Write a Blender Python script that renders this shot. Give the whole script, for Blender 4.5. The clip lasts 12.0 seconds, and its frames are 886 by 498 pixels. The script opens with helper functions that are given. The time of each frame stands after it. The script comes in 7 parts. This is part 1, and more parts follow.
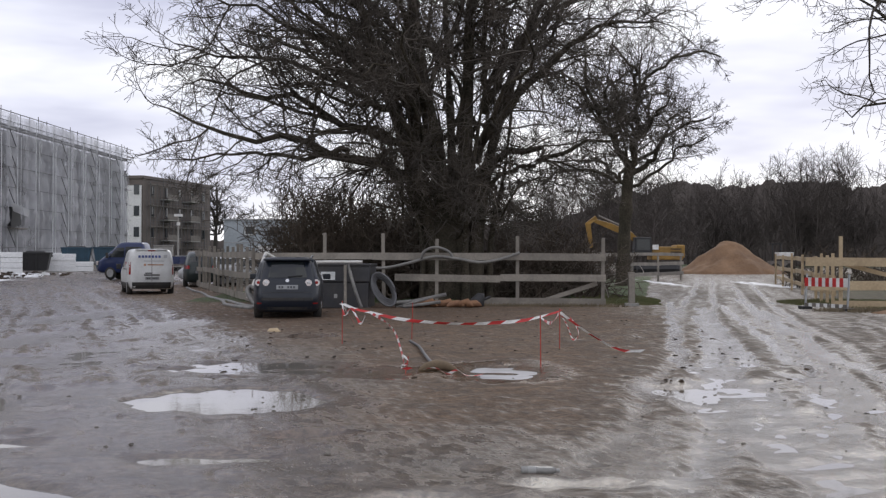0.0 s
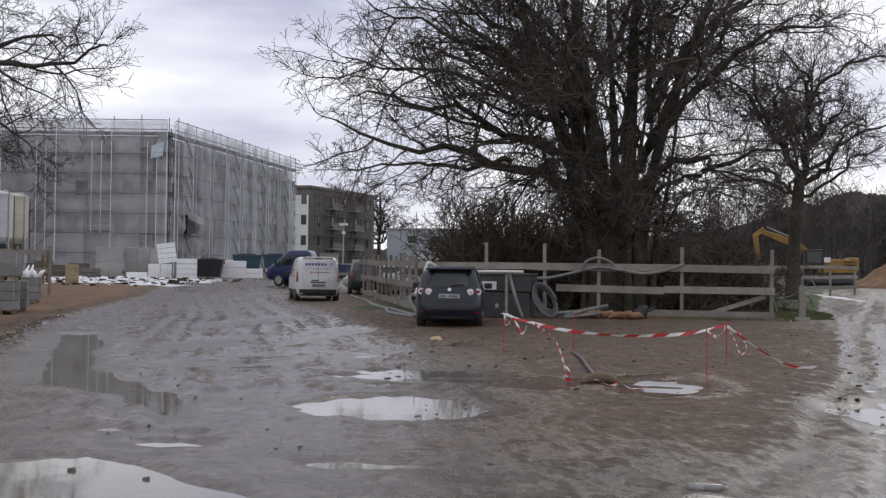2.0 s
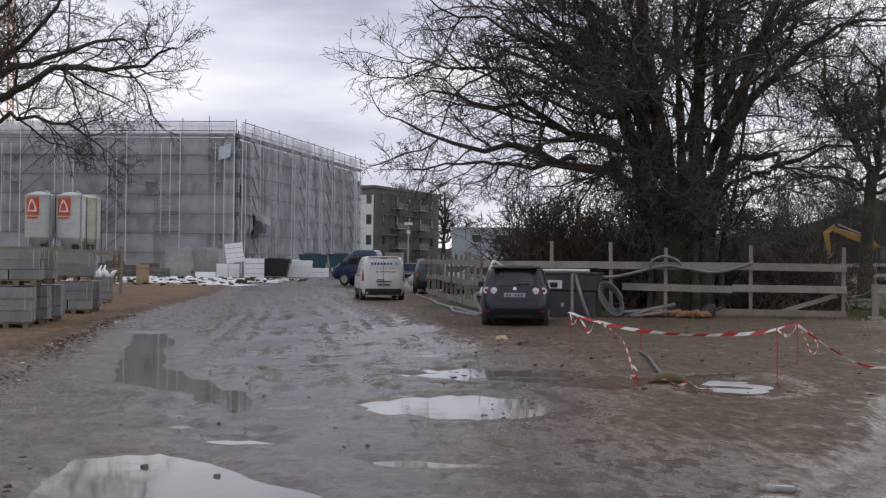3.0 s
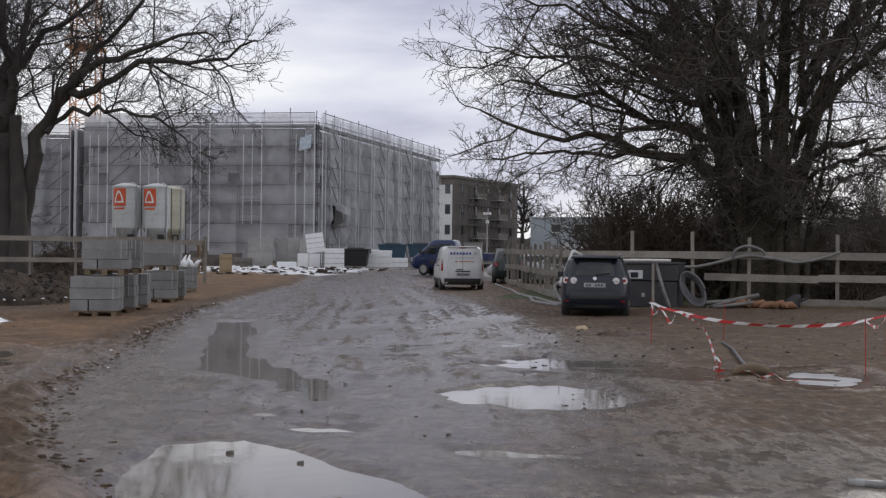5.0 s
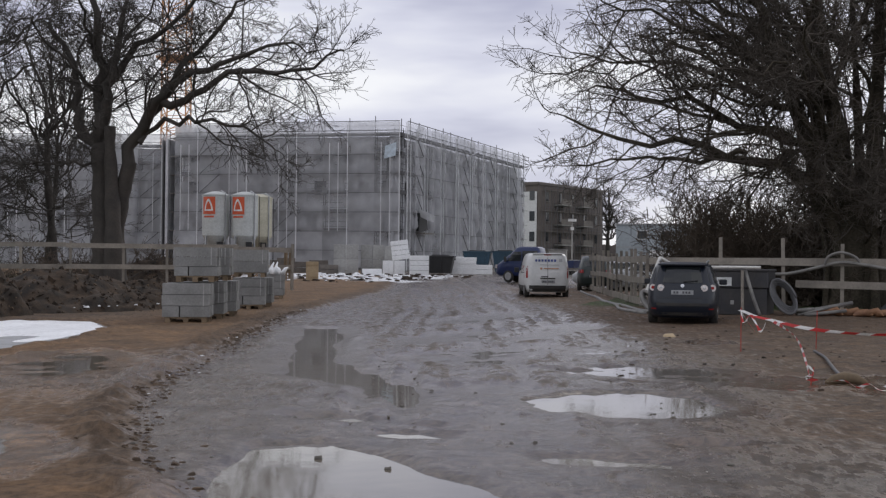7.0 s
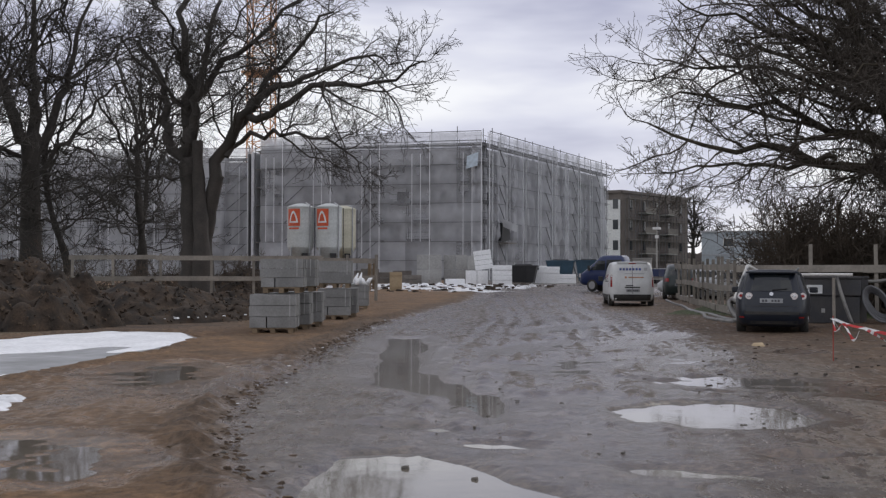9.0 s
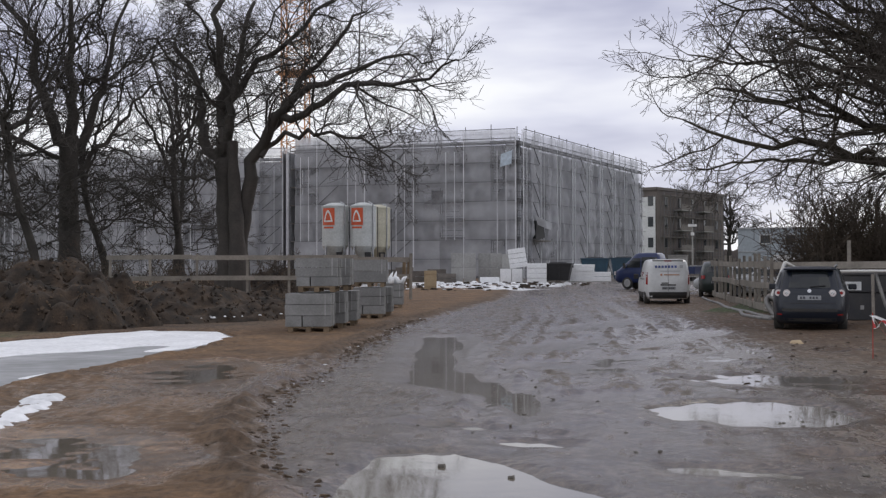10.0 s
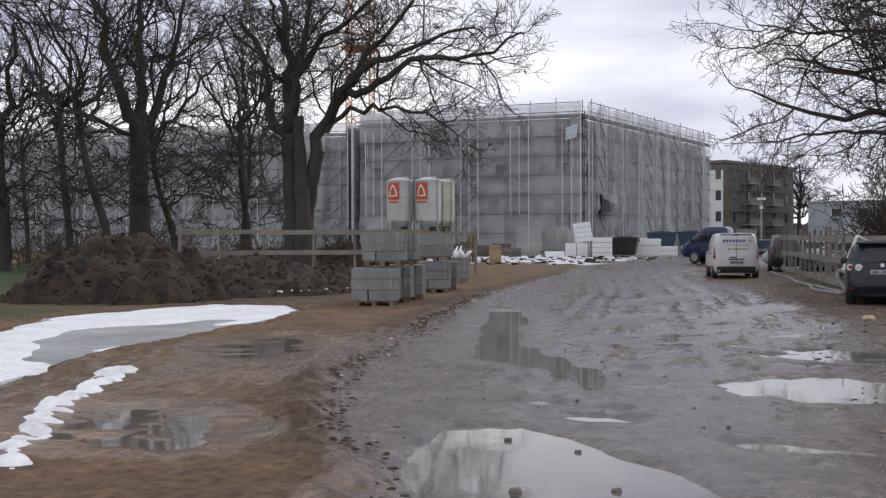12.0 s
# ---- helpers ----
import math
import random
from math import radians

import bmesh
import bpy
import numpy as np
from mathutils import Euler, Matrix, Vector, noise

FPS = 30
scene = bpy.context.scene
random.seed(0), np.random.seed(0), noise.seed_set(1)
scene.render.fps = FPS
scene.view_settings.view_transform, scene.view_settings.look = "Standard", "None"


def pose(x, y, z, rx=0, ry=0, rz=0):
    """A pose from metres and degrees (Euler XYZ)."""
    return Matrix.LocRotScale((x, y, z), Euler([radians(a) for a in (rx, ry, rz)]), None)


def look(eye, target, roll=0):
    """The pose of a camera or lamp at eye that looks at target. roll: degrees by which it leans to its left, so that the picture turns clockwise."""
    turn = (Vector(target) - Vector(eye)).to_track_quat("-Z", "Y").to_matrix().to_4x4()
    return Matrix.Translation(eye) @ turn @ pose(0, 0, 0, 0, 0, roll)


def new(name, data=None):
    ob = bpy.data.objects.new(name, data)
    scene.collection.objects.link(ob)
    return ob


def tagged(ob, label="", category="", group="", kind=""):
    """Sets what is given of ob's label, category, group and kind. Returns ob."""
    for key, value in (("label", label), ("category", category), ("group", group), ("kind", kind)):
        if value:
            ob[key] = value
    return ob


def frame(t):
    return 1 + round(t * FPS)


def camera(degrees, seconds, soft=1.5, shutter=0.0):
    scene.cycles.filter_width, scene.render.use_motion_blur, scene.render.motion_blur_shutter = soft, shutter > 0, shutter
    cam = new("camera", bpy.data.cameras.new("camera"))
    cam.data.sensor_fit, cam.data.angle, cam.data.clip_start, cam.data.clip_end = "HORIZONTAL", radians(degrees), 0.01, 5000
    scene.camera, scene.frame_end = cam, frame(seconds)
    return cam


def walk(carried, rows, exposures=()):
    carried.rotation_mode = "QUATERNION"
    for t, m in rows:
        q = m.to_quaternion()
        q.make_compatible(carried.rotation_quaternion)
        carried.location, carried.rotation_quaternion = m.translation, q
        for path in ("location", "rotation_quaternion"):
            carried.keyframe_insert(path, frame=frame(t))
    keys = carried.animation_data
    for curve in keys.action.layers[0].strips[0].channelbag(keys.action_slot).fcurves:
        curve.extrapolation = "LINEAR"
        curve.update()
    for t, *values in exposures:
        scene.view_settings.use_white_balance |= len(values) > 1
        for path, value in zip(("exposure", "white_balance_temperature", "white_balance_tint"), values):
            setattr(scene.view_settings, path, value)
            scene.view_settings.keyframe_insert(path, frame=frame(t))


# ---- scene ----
cam = camera(42.8, 12.0, soft=1.3)
EYE = 1.6
ROWS = [
    (0.0, -0.0, -0.0, 0.02, 0.42, -0.22),
    (0.5, -0.01, -0.0, 2.25, 0.76, -0.09),
    (1.0, -0.018, -0.001, 4.1, 1.05, -0.06),
    (1.5, -0.026, -0.001, 6.12, 0.89, -0.34),
    (2.0, -0.035, -0.002, 8.13, 0.85, -0.82),
    (2.5, -0.043, -0.004, 10.02, 0.93, -0.71),
    (4.5, -0.061, -0.008, 14.16, 0.05, -0.85),
    (5.0, -0.066, -0.009, 15.39, 0.2, -0.65),
    (5.5, -0.071, -0.01, 16.72, 0.35, -0.61),
    (6.0, -0.075, -0.012, 17.75, 0.24, -0.64),
    (6.5, -0.08, -0.013, 18.93, 0.3, -0.71),
    (7.0, -0.083, -0.014, 19.66, 0.51, -0.6),
    (9.0, -0.1, -0.021, 23.85, 0.98, -0.16),
    (9.5, -0.103, -0.023, 24.69, 0.83, 0.18),
    (10.0, -0.107, -0.024, 25.59, 0.9, 0.12),
    (10.5, -0.109, -0.025, 26.21, 0.75, 0.35),
    (11.0, -0.113, -0.027, 27.06, 0.41, 0.34),
    (11.5, -0.117, -0.029, 28.12, 0.17, 0.23),
    (12.0, -0.119, -0.031, 28.86, -0.39, 0.19),
]
walk(cam, [(t, pose(x, y, EYE, 90 + pitch, roll, yaw)) for t, x, y, yaw, pitch, roll in ROWS],
     [(0.0, 0.1), (2.5, -0.1), (5.5, -0.2), (7.0, -0.2), (9.5, -0.15), (12.0, 0.0)])

# ---- sky and sun: bright broken overcast ----
world = bpy.data.worlds.new("sky")
scene.world = world
world.use_nodes = True
wn, wl = world.node_tree.nodes, world.node_tree.links
wn.clear()
w_out = wn.new("ShaderNodeOutputWorld")
w_bg = wn.new("ShaderNodeBackground")
w_sky = wn.new("ShaderNodeTexSky")
w_sky.sky_type, w_sky.sun_disc = "NISHITA", False
w_sky.sun_elevation, w_sky.sun_rotation = radians(32), radians(20)
w_co = wn.new("ShaderNodeTexCoord")
w_map = wn.new("ShaderNodeMapping")
w_map.inputs["Scale"].default_value = (1.0, 1.0, 4.4)
w_map.inputs["Location"].default_value = (0.35, 0.2, 0.1)
w_n = wn.new("ShaderNodeTexNoise")
w_n.inputs["Scale"].default_value, w_n.inputs["Detail"].default_value, w_n.inputs["Roughness"].default_value = 2.1, 5.0, 0.5
w_r = wn.new("ShaderNodeValToRGB")
w_r.color_ramp.elements[0].position, w_r.color_ramp.elements[0].color = 0.33, (0.46, 0.47, 0.635, 1)
w_r.color_ramp.elements[1].position, w_r.color_ramp.elements[1].color = 0.56, (1.07, 1.075, 1.12, 1)
w_mid = w_r.color_ramp.elements.new(0.455)
w_mid.color = (0.81, 0.82, 0.95, 1)
w_mix = wn.new("ShaderNodeMix")
w_mix.data_type = "RGBA"
w_mix.inputs["Factor"].default_value = 0.93
w_sc = wn.new("ShaderNodeMix")
w_sc.data_type, w_sc.blend_type = "RGBA", "MULTIPLY"
w_sc.inputs["Factor"].default_value = 1.0
w_sc.inputs["B"].default_value = (0.1, 0.1, 0.1, 1)
wl.new(w_co.outputs["Generated"], w_map.inputs["Vector"])
wl.new(w_map.outputs["Vector"], w_n.inputs["Vector"])
# a broad darker bank of cloud stands high over the building
w_dot = wn.new("ShaderNodeVectorMath")
w_dot.operation = "DOT_PRODUCT"
w_dot.inputs[1].default_value = (-0.316, 0.917, 0.242)
w_bank = wn.new("ShaderNodeMapRange")
w_bank.inputs["From Min"].default_value, w_bank.inputs["From Max"].default_value = 0.955, 0.998
w_bank.inputs["To Min"].default_value, w_bank.inputs["To Max"].default_value = 0.03, -0.13
w_add = wn.new("ShaderNodeMath")
wl.new(w_co.outputs["Generated"], w_dot.inputs[0])
wl.new(w_dot.outputs["Value"], w_bank.inputs["Value"])
w_sep = wn.new("ShaderNodeSeparateXYZ")
wl.new(w_co.outputs["Generated"], w_sep.inputs[0])
w_up = wn.new("ShaderNodeMapRange")
w_up.inputs["From Min"].default_value, w_up.inputs["From Max"].default_value = 0.06, 0.26
w_up.inputs["To Min"].default_value, w_up.inputs["To Max"].default_value = 0.05, -0.035
wl.new(w_sep.outputs["Z"], w_up.inputs["Value"])
w_low = wn.new("ShaderNodeMath")
wl.new(w_n.outputs["Fac"], w_low.inputs[0])
wl.new(w_up.outputs["Result"], w_low.inputs[1])
wl.new(w_low.outputs[0], w_add.inputs[0])
wl.new(w_bank.outputs["Result"], w_add.inputs[1])
wl.new(w_add.outputs[0], w_r.inputs["Fac"])
wl.new(w_sky.outputs["Color"], w_sc.inputs["A"])
wl.new(w_sc.outputs["Result"], w_mix.inputs["A"])
wl.new(w_r.outputs["Color"], w_mix.inputs["B"])
wl.new(w_mix.outputs["Result"], w_bg.inputs["Color"])
w_bg.inputs["Strength"].default_value = 1.02
wl.new(w_bg.outputs["Background"], w_out.inputs["Surface"])
sun = new("sun", bpy.data.lights.new("sun", "SUN"))
sun.data.energy, sun.data.angle, sun.data.color = 0.7, radians(20), (1, 0.97, 0.92)
sun.matrix_world = look((20, 60, 50), (0, 0, 0))


# ---- materials ----
def material(name, base, rough=0.7, second=None, scale=3.0, metal=0.0, bump=0.0, bump_scale=None, spec=0.5, fine=0.12, spread=0.0, coat=0.0):
    """Principled surface: two colours mixed by coarse noise, a finer grain, a bump, and a spread of value from object to object."""
    m = bpy.data.materials.new(name)
    m.use_nodes = True
    n, l = m.node_tree.nodes, m.node_tree.links
    b = n["Principled BSDF"]
    b.inputs["Roughness"].default_value, b.inputs["Metallic"].default_value = rough, metal
    b.inputs["Specular IOR Level"].default_value = spec
    b.inputs["Coat Weight"].default_value = coat
    co = n.new("ShaderNodeTexCoord")
    n1 = n.new("ShaderNodeTexNoise")
    n1.inputs["Scale"].default_value, n1.inputs["Detail"].default_value = scale, 6
    l.new(co.outputs["Object"], n1.inputs["Vector"])
    ramp = n.new("ShaderNodeValToRGB")
    ramp.color_ramp.elements[0].position, ramp.color_ramp.elements[1].position = 0.35, 0.65
    second = second or tuple(c * 0.75 for c in base)
    ramp.color_ramp.elements[0].color, ramp.color_ramp.elements[1].color = (*base, 1), (*second, 1)
    l.new(n1.outputs["Fac"], ramp.inputs["Fac"])
    n2 = n.new("ShaderNodeTexNoise")
    n2.inputs["Scale"].default_value, n2.inputs["Detail"].default_value = scale * 9, 4
    l.new(co.outputs["Object"], n2.inputs["Vector"])
    mp = n.new("ShaderNodeMapRange")
    mp.inputs["From Min"].default_value, mp.inputs["From Max"].default_value = 0.3, 0.7
    mp.inputs["To Min"].default_value, mp.inputs["To Max"].default_value = 1 - fine, 1 + fine
    l.new(n2.outputs["Fac"], mp.inputs["Value"])
    value = mp.outputs["Result"]
    if spread:
        info = n.new("ShaderNodeObjectInfo")
        mr = n.new("ShaderNodeMapRange")
        mr.inputs["To Min"].default_value, mr.inputs["To Max"].default_value = 1 - spread, 1 + spread
        l.new(info.outputs["Random"], mr.inputs["Value"])
        mm = n.new("ShaderNodeMath")
        mm.operation = "MULTIPLY"
        l.new(value, mm.inputs[0])
        l.new(mr.outputs["Result"], mm.inputs[1])
        value = mm.outputs[0]
    mul = n.new("ShaderNodeVectorMath")
    mul.operation = "SCALE"
    l.new(ramp.outputs["Color"], mul.inputs[0])
    l.new(value, mul.inputs["Scale"])
    l.new(mul.outputs["Vector"], b.inputs["Base Color"])
    if bump:
        nb = n.new("ShaderNodeTexNoise")
        nb.inputs["Scale"].default_value, nb.inputs["Detail"].default_value = bump_scale or scale * 5, 6
        l.new(co.outputs["Object"], nb.inputs["Vector"])
        bp = n.new("ShaderNodeBump")
        bp.inputs["Strength"].default_value, bp.inputs["Distance"].default_value = min(1, bump), 0.03
        l.new(nb.outputs["Fac"], bp.inputs["Height"])
        l.new(bp.outputs["Normal"], b.inputs["Normal"])
    return m


M_BARK = material("bark", (0.084, 0.071, 0.054), 0.95, (0.046, 0.042, 0.031), 1.6, bump=1.0, bump_scale=11, spec=0.2, fine=0.3)
M_BARK2 = material("bark_grey", (0.066, 0.057, 0.05), 0.9, (0.044, 0.04, 0.036), 1.4, bump=0.8, bump_scale=14)
M_TWIG = material("twigs", (0.098, 0.082, 0.067), 0.85, (0.066, 0.057, 0.048), 0.8)
M_SCRUB = material("scrub_twigs", (0.105, 0.080, 0.060), 0.9, (0.070, 0.055, 0.042), 0.5)
M_WOODS = material("far_woods", (0.098, 0.083, 0.075), 0.95, (0.068, 0.058, 0.053), 0.25)
M_BOARD = material("weathered_board", (0.262, 0.236, 0.202), 0.8, (0.18, 0.163, 0.14), 1.5, bump=0.3, bump_scale=20, spread=0.16)
M_BOARD_NEW = material("fresh_board", (0.46, 0.36, 0.23), 0.75, (0.38, 0.29, 0.18), 1.5, bump=0.2, spread=0.12)
M_WATER = material("muddy_water", (0.155, 0.135, 0.110), 0.05, (0.125, 0.108, 0.088), 0.5, bump=0.05, bump_scale=2.2, spec=0.6)
M_SNOW = material("old_snow", (0.78, 0.79, 0.81), 0.7, (0.66, 0.67, 0.69), 1.2, bump=0.4, bump_scale=5)
M_ICE = material("slushy_ice", (0.60, 0.61, 0.63), 0.22, (0.36, 0.37, 0.375), 0.35, bump=0.06, bump_scale=4)
M_STONE = material("stones", (0.17, 0.155, 0.135), 0.8, (0.10, 0.09, 0.078), 6, spread=0.3)
M_STEEL = material("galvanised_steel", (0.42, 0.43, 0.44), 0.45, (0.33, 0.34, 0.35), 3, metal=0.6)
M_TUBE = material("scaffold_tube", (0.13, 0.13, 0.135), 0.6, (0.09, 0.09, 0.095), 3, metal=0.1)
M_DECK = material("scaffold_deck", (0.19, 0.17, 0.15), 0.85, (0.13, 0.12, 0.11), 2)
M_WALL = material("insulated_facade", (0.54, 0.545, 0.57), 0.9, (0.42, 0.425, 0.45), 0.3)
M_GLASS_DARK = material("window_glass", (0.035, 0.04, 0.045), 0.08, (0.05, 0.055, 0.06), 1.0)
# grey that stands in for the shade inside the open storeys
M_ROOM_SHADE = material("room_shade", (0.17, 0.17, 0.175), 0.9, (0.13, 0.13, 0.135), 0.5)
M_BRICK = material("brown_brick", (0.155, 0.132, 0.118), 0.9, (0.122, 0.105, 0.094), 0.6, bump=0.2)
M_PLASTER = material("white_render", (0.72, 0.72, 0.71), 0.9, (0.64, 0.64, 0.63), 0.5)
M_OFFICE = material("office_cladding", (0.40, 0.44, 0.47), 0.7, (0.34, 0.38, 0.41), 0.4)
M_CONCRETE = material("concrete", (0.32, 0.31, 0.29), 0.85, (0.25, 0.245, 0.23), 2.5, bump=0.25, bump_scale=30, spread=0.08)
M_SAND = material("heap_sand", (0.205, 0.122, 0.068), 0.95, (0.15, 0.09, 0.052), 0.6, bump=0.6, bump_scale=4)
M_EARTH = material("dug_earth", (0.052, 0.034, 0.021), 0.95, (0.015, 0.0115, 0.0085), 2.6, bump=1.0, bump_scale=7, fine=0.35)


def net_material():
    """Scaffold netting: a thin pale weave that lets a part of the light through."""
    m = bpy.data.materials.new("scaffold_net")
    m.use_nodes = True
    n, l = m.node_tree.nodes, m.node_tree.links
    n.clear()
    out = n.new("ShaderNodeOutputMaterial")
    co = n.new("ShaderNodeTexCoord")
    no = n.new("ShaderNodeTexNoise")
    no.inputs["Scale"].default_value, no.inputs["Detail"].default_value = 0.35, 5
    l.new(co.outputs["Object"], no.inputs["Vector"])
    info = n.new("ShaderNodeObjectInfo")
    add = n.new("ShaderNodeMath")
    add.operation = "MULTIPLY_ADD"
    add.inputs[1].default_value = 0.42
    l.new(info.outputs["Random"], add.inputs[0])
    l.new(no.outputs["Fac"], add.inputs[2])
    mp = n.new("ShaderNodeMapRange")
    mp.inputs["From Min"].default_value, mp.inputs["From Max"].default_value = 0.38, 0.92
    mp.inputs["To Min"].default_value, mp.inputs["To Max"].default_value = 0.18, 0.60
    l.new(add.outputs[0], mp.inputs["Value"])
    dif = n.new("ShaderNodeBsdfDiffuse")
    dif.inputs["Color"].default_value = (0.69, 0.70, 0.73, 1)
    tra = n.new("ShaderNodeBsdfTranslucent")
    tra.inputs["Color"].default_value = (0.72, 0.725, 0.74, 1)
    half = n.new("ShaderNodeMixShader")
    half.inputs[0].default_value = 0.35
    l.new(dif.outputs[0], half.inputs[1])
    l.new(tra.outputs[0], half.inputs[2])
    clear = n.new("ShaderNodeBsdfTransparent")
    mix = n.new("ShaderNodeMixShader")
    l.new(mp.outputs["Result"], mix.inputs[0])
    l.new(clear.outputs[0], mix.inputs[1])
    l.new(half.outputs[0], mix.inputs[2])
    l.new(mix.outputs[0], out.inputs["Surface"])
    return m


M_NET = net_material()


def ground_material():
    """Mud: grey wet road, brown sand, grass and thin snow, told apart by the sheet's own layers."""
    m = bpy.data.materials.new("site_ground")
    m.use_nodes = True
    n, l = m.node_tree.nodes, m.node_tree.links
    b = n["Principled BSDF"]
    co = n.new("ShaderNodeTexCoord")

    def noise_at(scale, detail=6, rough=0.55):
        t = n.new("ShaderNodeTexNoise")
        t.inputs["Scale"].default_value, t.inputs["Detail"].default_value, t.inputs["Roughness"].default_value = scale, detail, rough
        l.new(co.outputs["Object"], t.inputs["Vector"])
        return t.outputs["Fac"]

    def two(fac, a, c, lo=0.35, hi=0.65):
        r = n.new("ShaderNodeValToRGB")
        r.color_ramp.elements[0].position, r.color_ramp.elements[1].position = lo, hi
        r.color_ramp.elements[0].color, r.color_ramp.elements[1].color = (*a, 1), (*c, 1)
        l.new(fac, r.inputs["Fac"])
        return r.outputs["Color"]

    def mixed(fac, a, c):
        x = n.new("ShaderNodeMix")
        x.data_type = "RGBA"
        l.new(fac, x.inputs["Factor"])
        l.new(a, x.inputs["A"])
        l.new(c, x.inputs["B"])
        return x.outputs["Result"]

    def layer(name):
        a = n.new("ShaderNodeAttribute")
        a.attribute_name = name
        return a.outputs["Fac"]

    coarse, grit = noise_at(1.4, 9, 0.65), noise_at(9, 8, 0.7)
    # streaks drawn out along the driving direction
    along = n.new("ShaderNodeMapping")
    along.vector_type = "TEXTURE"
    along.inputs["Rotation"].default_value = (0, 0, 0.347)
    along.inputs["Scale"].default_value = (0.22, 0.75, 1)
    l.new(co.outputs["Object"], along.inputs["Vector"])
    tex = n.new("ShaderNodeTexNoise")
    tex.inputs["Scale"].default_value, tex.inputs["Detail"].default_value, tex.inputs["Roughness"].default_value = 1.5, 9, 0.68
    l.new(along.outputs["Vector"], tex.inputs["Vector"])
    streak = tex.outputs["Fac"]
    road = two(coarse, (0.130, 0.105, 0.082), (0.072, 0.057, 0.044))
    sand = two(noise_at(0.9), (0.195, 0.112, 0.054), (0.106, 0.065, 0.036))
    grass = two(noise_at(3.0, 8, 0.7), (0.040, 0.075, 0.014), (0.052, 0.054, 0.022))
    snow = two(noise_at(4.0), (0.74, 0.75, 0.77), (0.60, 0.61, 0.63))
    soil = two(noise_at(1.3, 8, 0.66), (0.106, 0.069, 0.044), (0.050, 0.036, 0.026))
    colour = mixed(layer("soil"), road, soil)
    colour = mixed(layer("sand"), colour, sand)
    colour = mixed(layer("grass"), colour, grass)
    speck = n.new("ShaderNodeMapRange")
    speck.inputs["From Min"].default_value, speck.inputs["From Max"].default_value = 0.3, 0.72
    speck.inputs["To Min"].default_value, speck.inputs["To Max"].default_value = 0.36, 1.66
    l.new(grit, speck.inputs["Value"])
    sc = n.new("ShaderNodeVectorMath")
    sc.operation = "SCALE"
    l.new(colour, sc.inputs[0])
    l.new(speck.outputs["Result"], sc.inputs["Scale"])
    colour = mixed(layer("snow"), sc.outputs["Vector"], snow)
    l.new(colour, b.inputs["Base Color"])
    # wetness breaks up into glossy films and dull crumbs
    film = n.new("ShaderNodeMath")
    film.operation = "MULTIPLY_ADD"
    film.inputs[1].default_value = 1.45
    l.new(streak, film.inputs[0])
    l.new(layer("wet"), film.inputs[2])
    rough = n.new("ShaderNodeMapRange")
    rough.interpolation_type = "SMOOTHSTEP"
    rough.inputs["From Min"].default_value, rough.inputs["From Max"].default_value = 0.86, 1.38
    rough.inputs["To Min"].default_value, rough.inputs["To Max"].default_value = 0.85, 0.18
    crumb = n.new("ShaderNodeMath")
    crumb.operation = "MULTIPLY_ADD"
    crumb.inputs[1].default_value = 0.70
    l.new(noise_at(5.5, 5, 0.6), crumb.inputs[0])
    l.new(film.outputs[0], crumb.inputs[2])
    drier = n.new("ShaderNodeMath")
    drier.inputs[1].default_value = -0.35
    l.new(crumb.outputs[0], drier.inputs[0])
    l.new(drier.outputs[0], rough.inputs["Value"])
    l.new(rough.outputs["Result"], b.inputs["Roughness"])
    b.inputs["Specular IOR Level"].default_value = 0.42
    bp = n.new("ShaderNodeBump")
    bp.inputs["Distance"].default_value = 0.05
    calm = n.new("ShaderNodeMapRange")
    calm.inputs["From Min"].default_value, calm.inputs["From Max"].default_value = 0.18, 0.85
    calm.inputs["To Min"].default_value, calm.inputs["To Max"].default_value = 0.2, 1.0
    l.new(rough.outputs["Result"], calm.inputs["Value"])
    l.new(calm.outputs["Result"], bp.inputs["Strength"])
    add = n.new("ShaderNodeMath")
    add.operation = "MULTIPLY_ADD"
    add.inputs[1].default_value = 1.6
    l.new(streak, add.inputs[0])
    l.new(grit, add.inputs[2])
    l.new(add.outputs[0], bp.inputs["Height"])
    l.new(bp.outputs["Normal"], b.inputs["Normal"])
    return m


M_GROUND = ground_material()


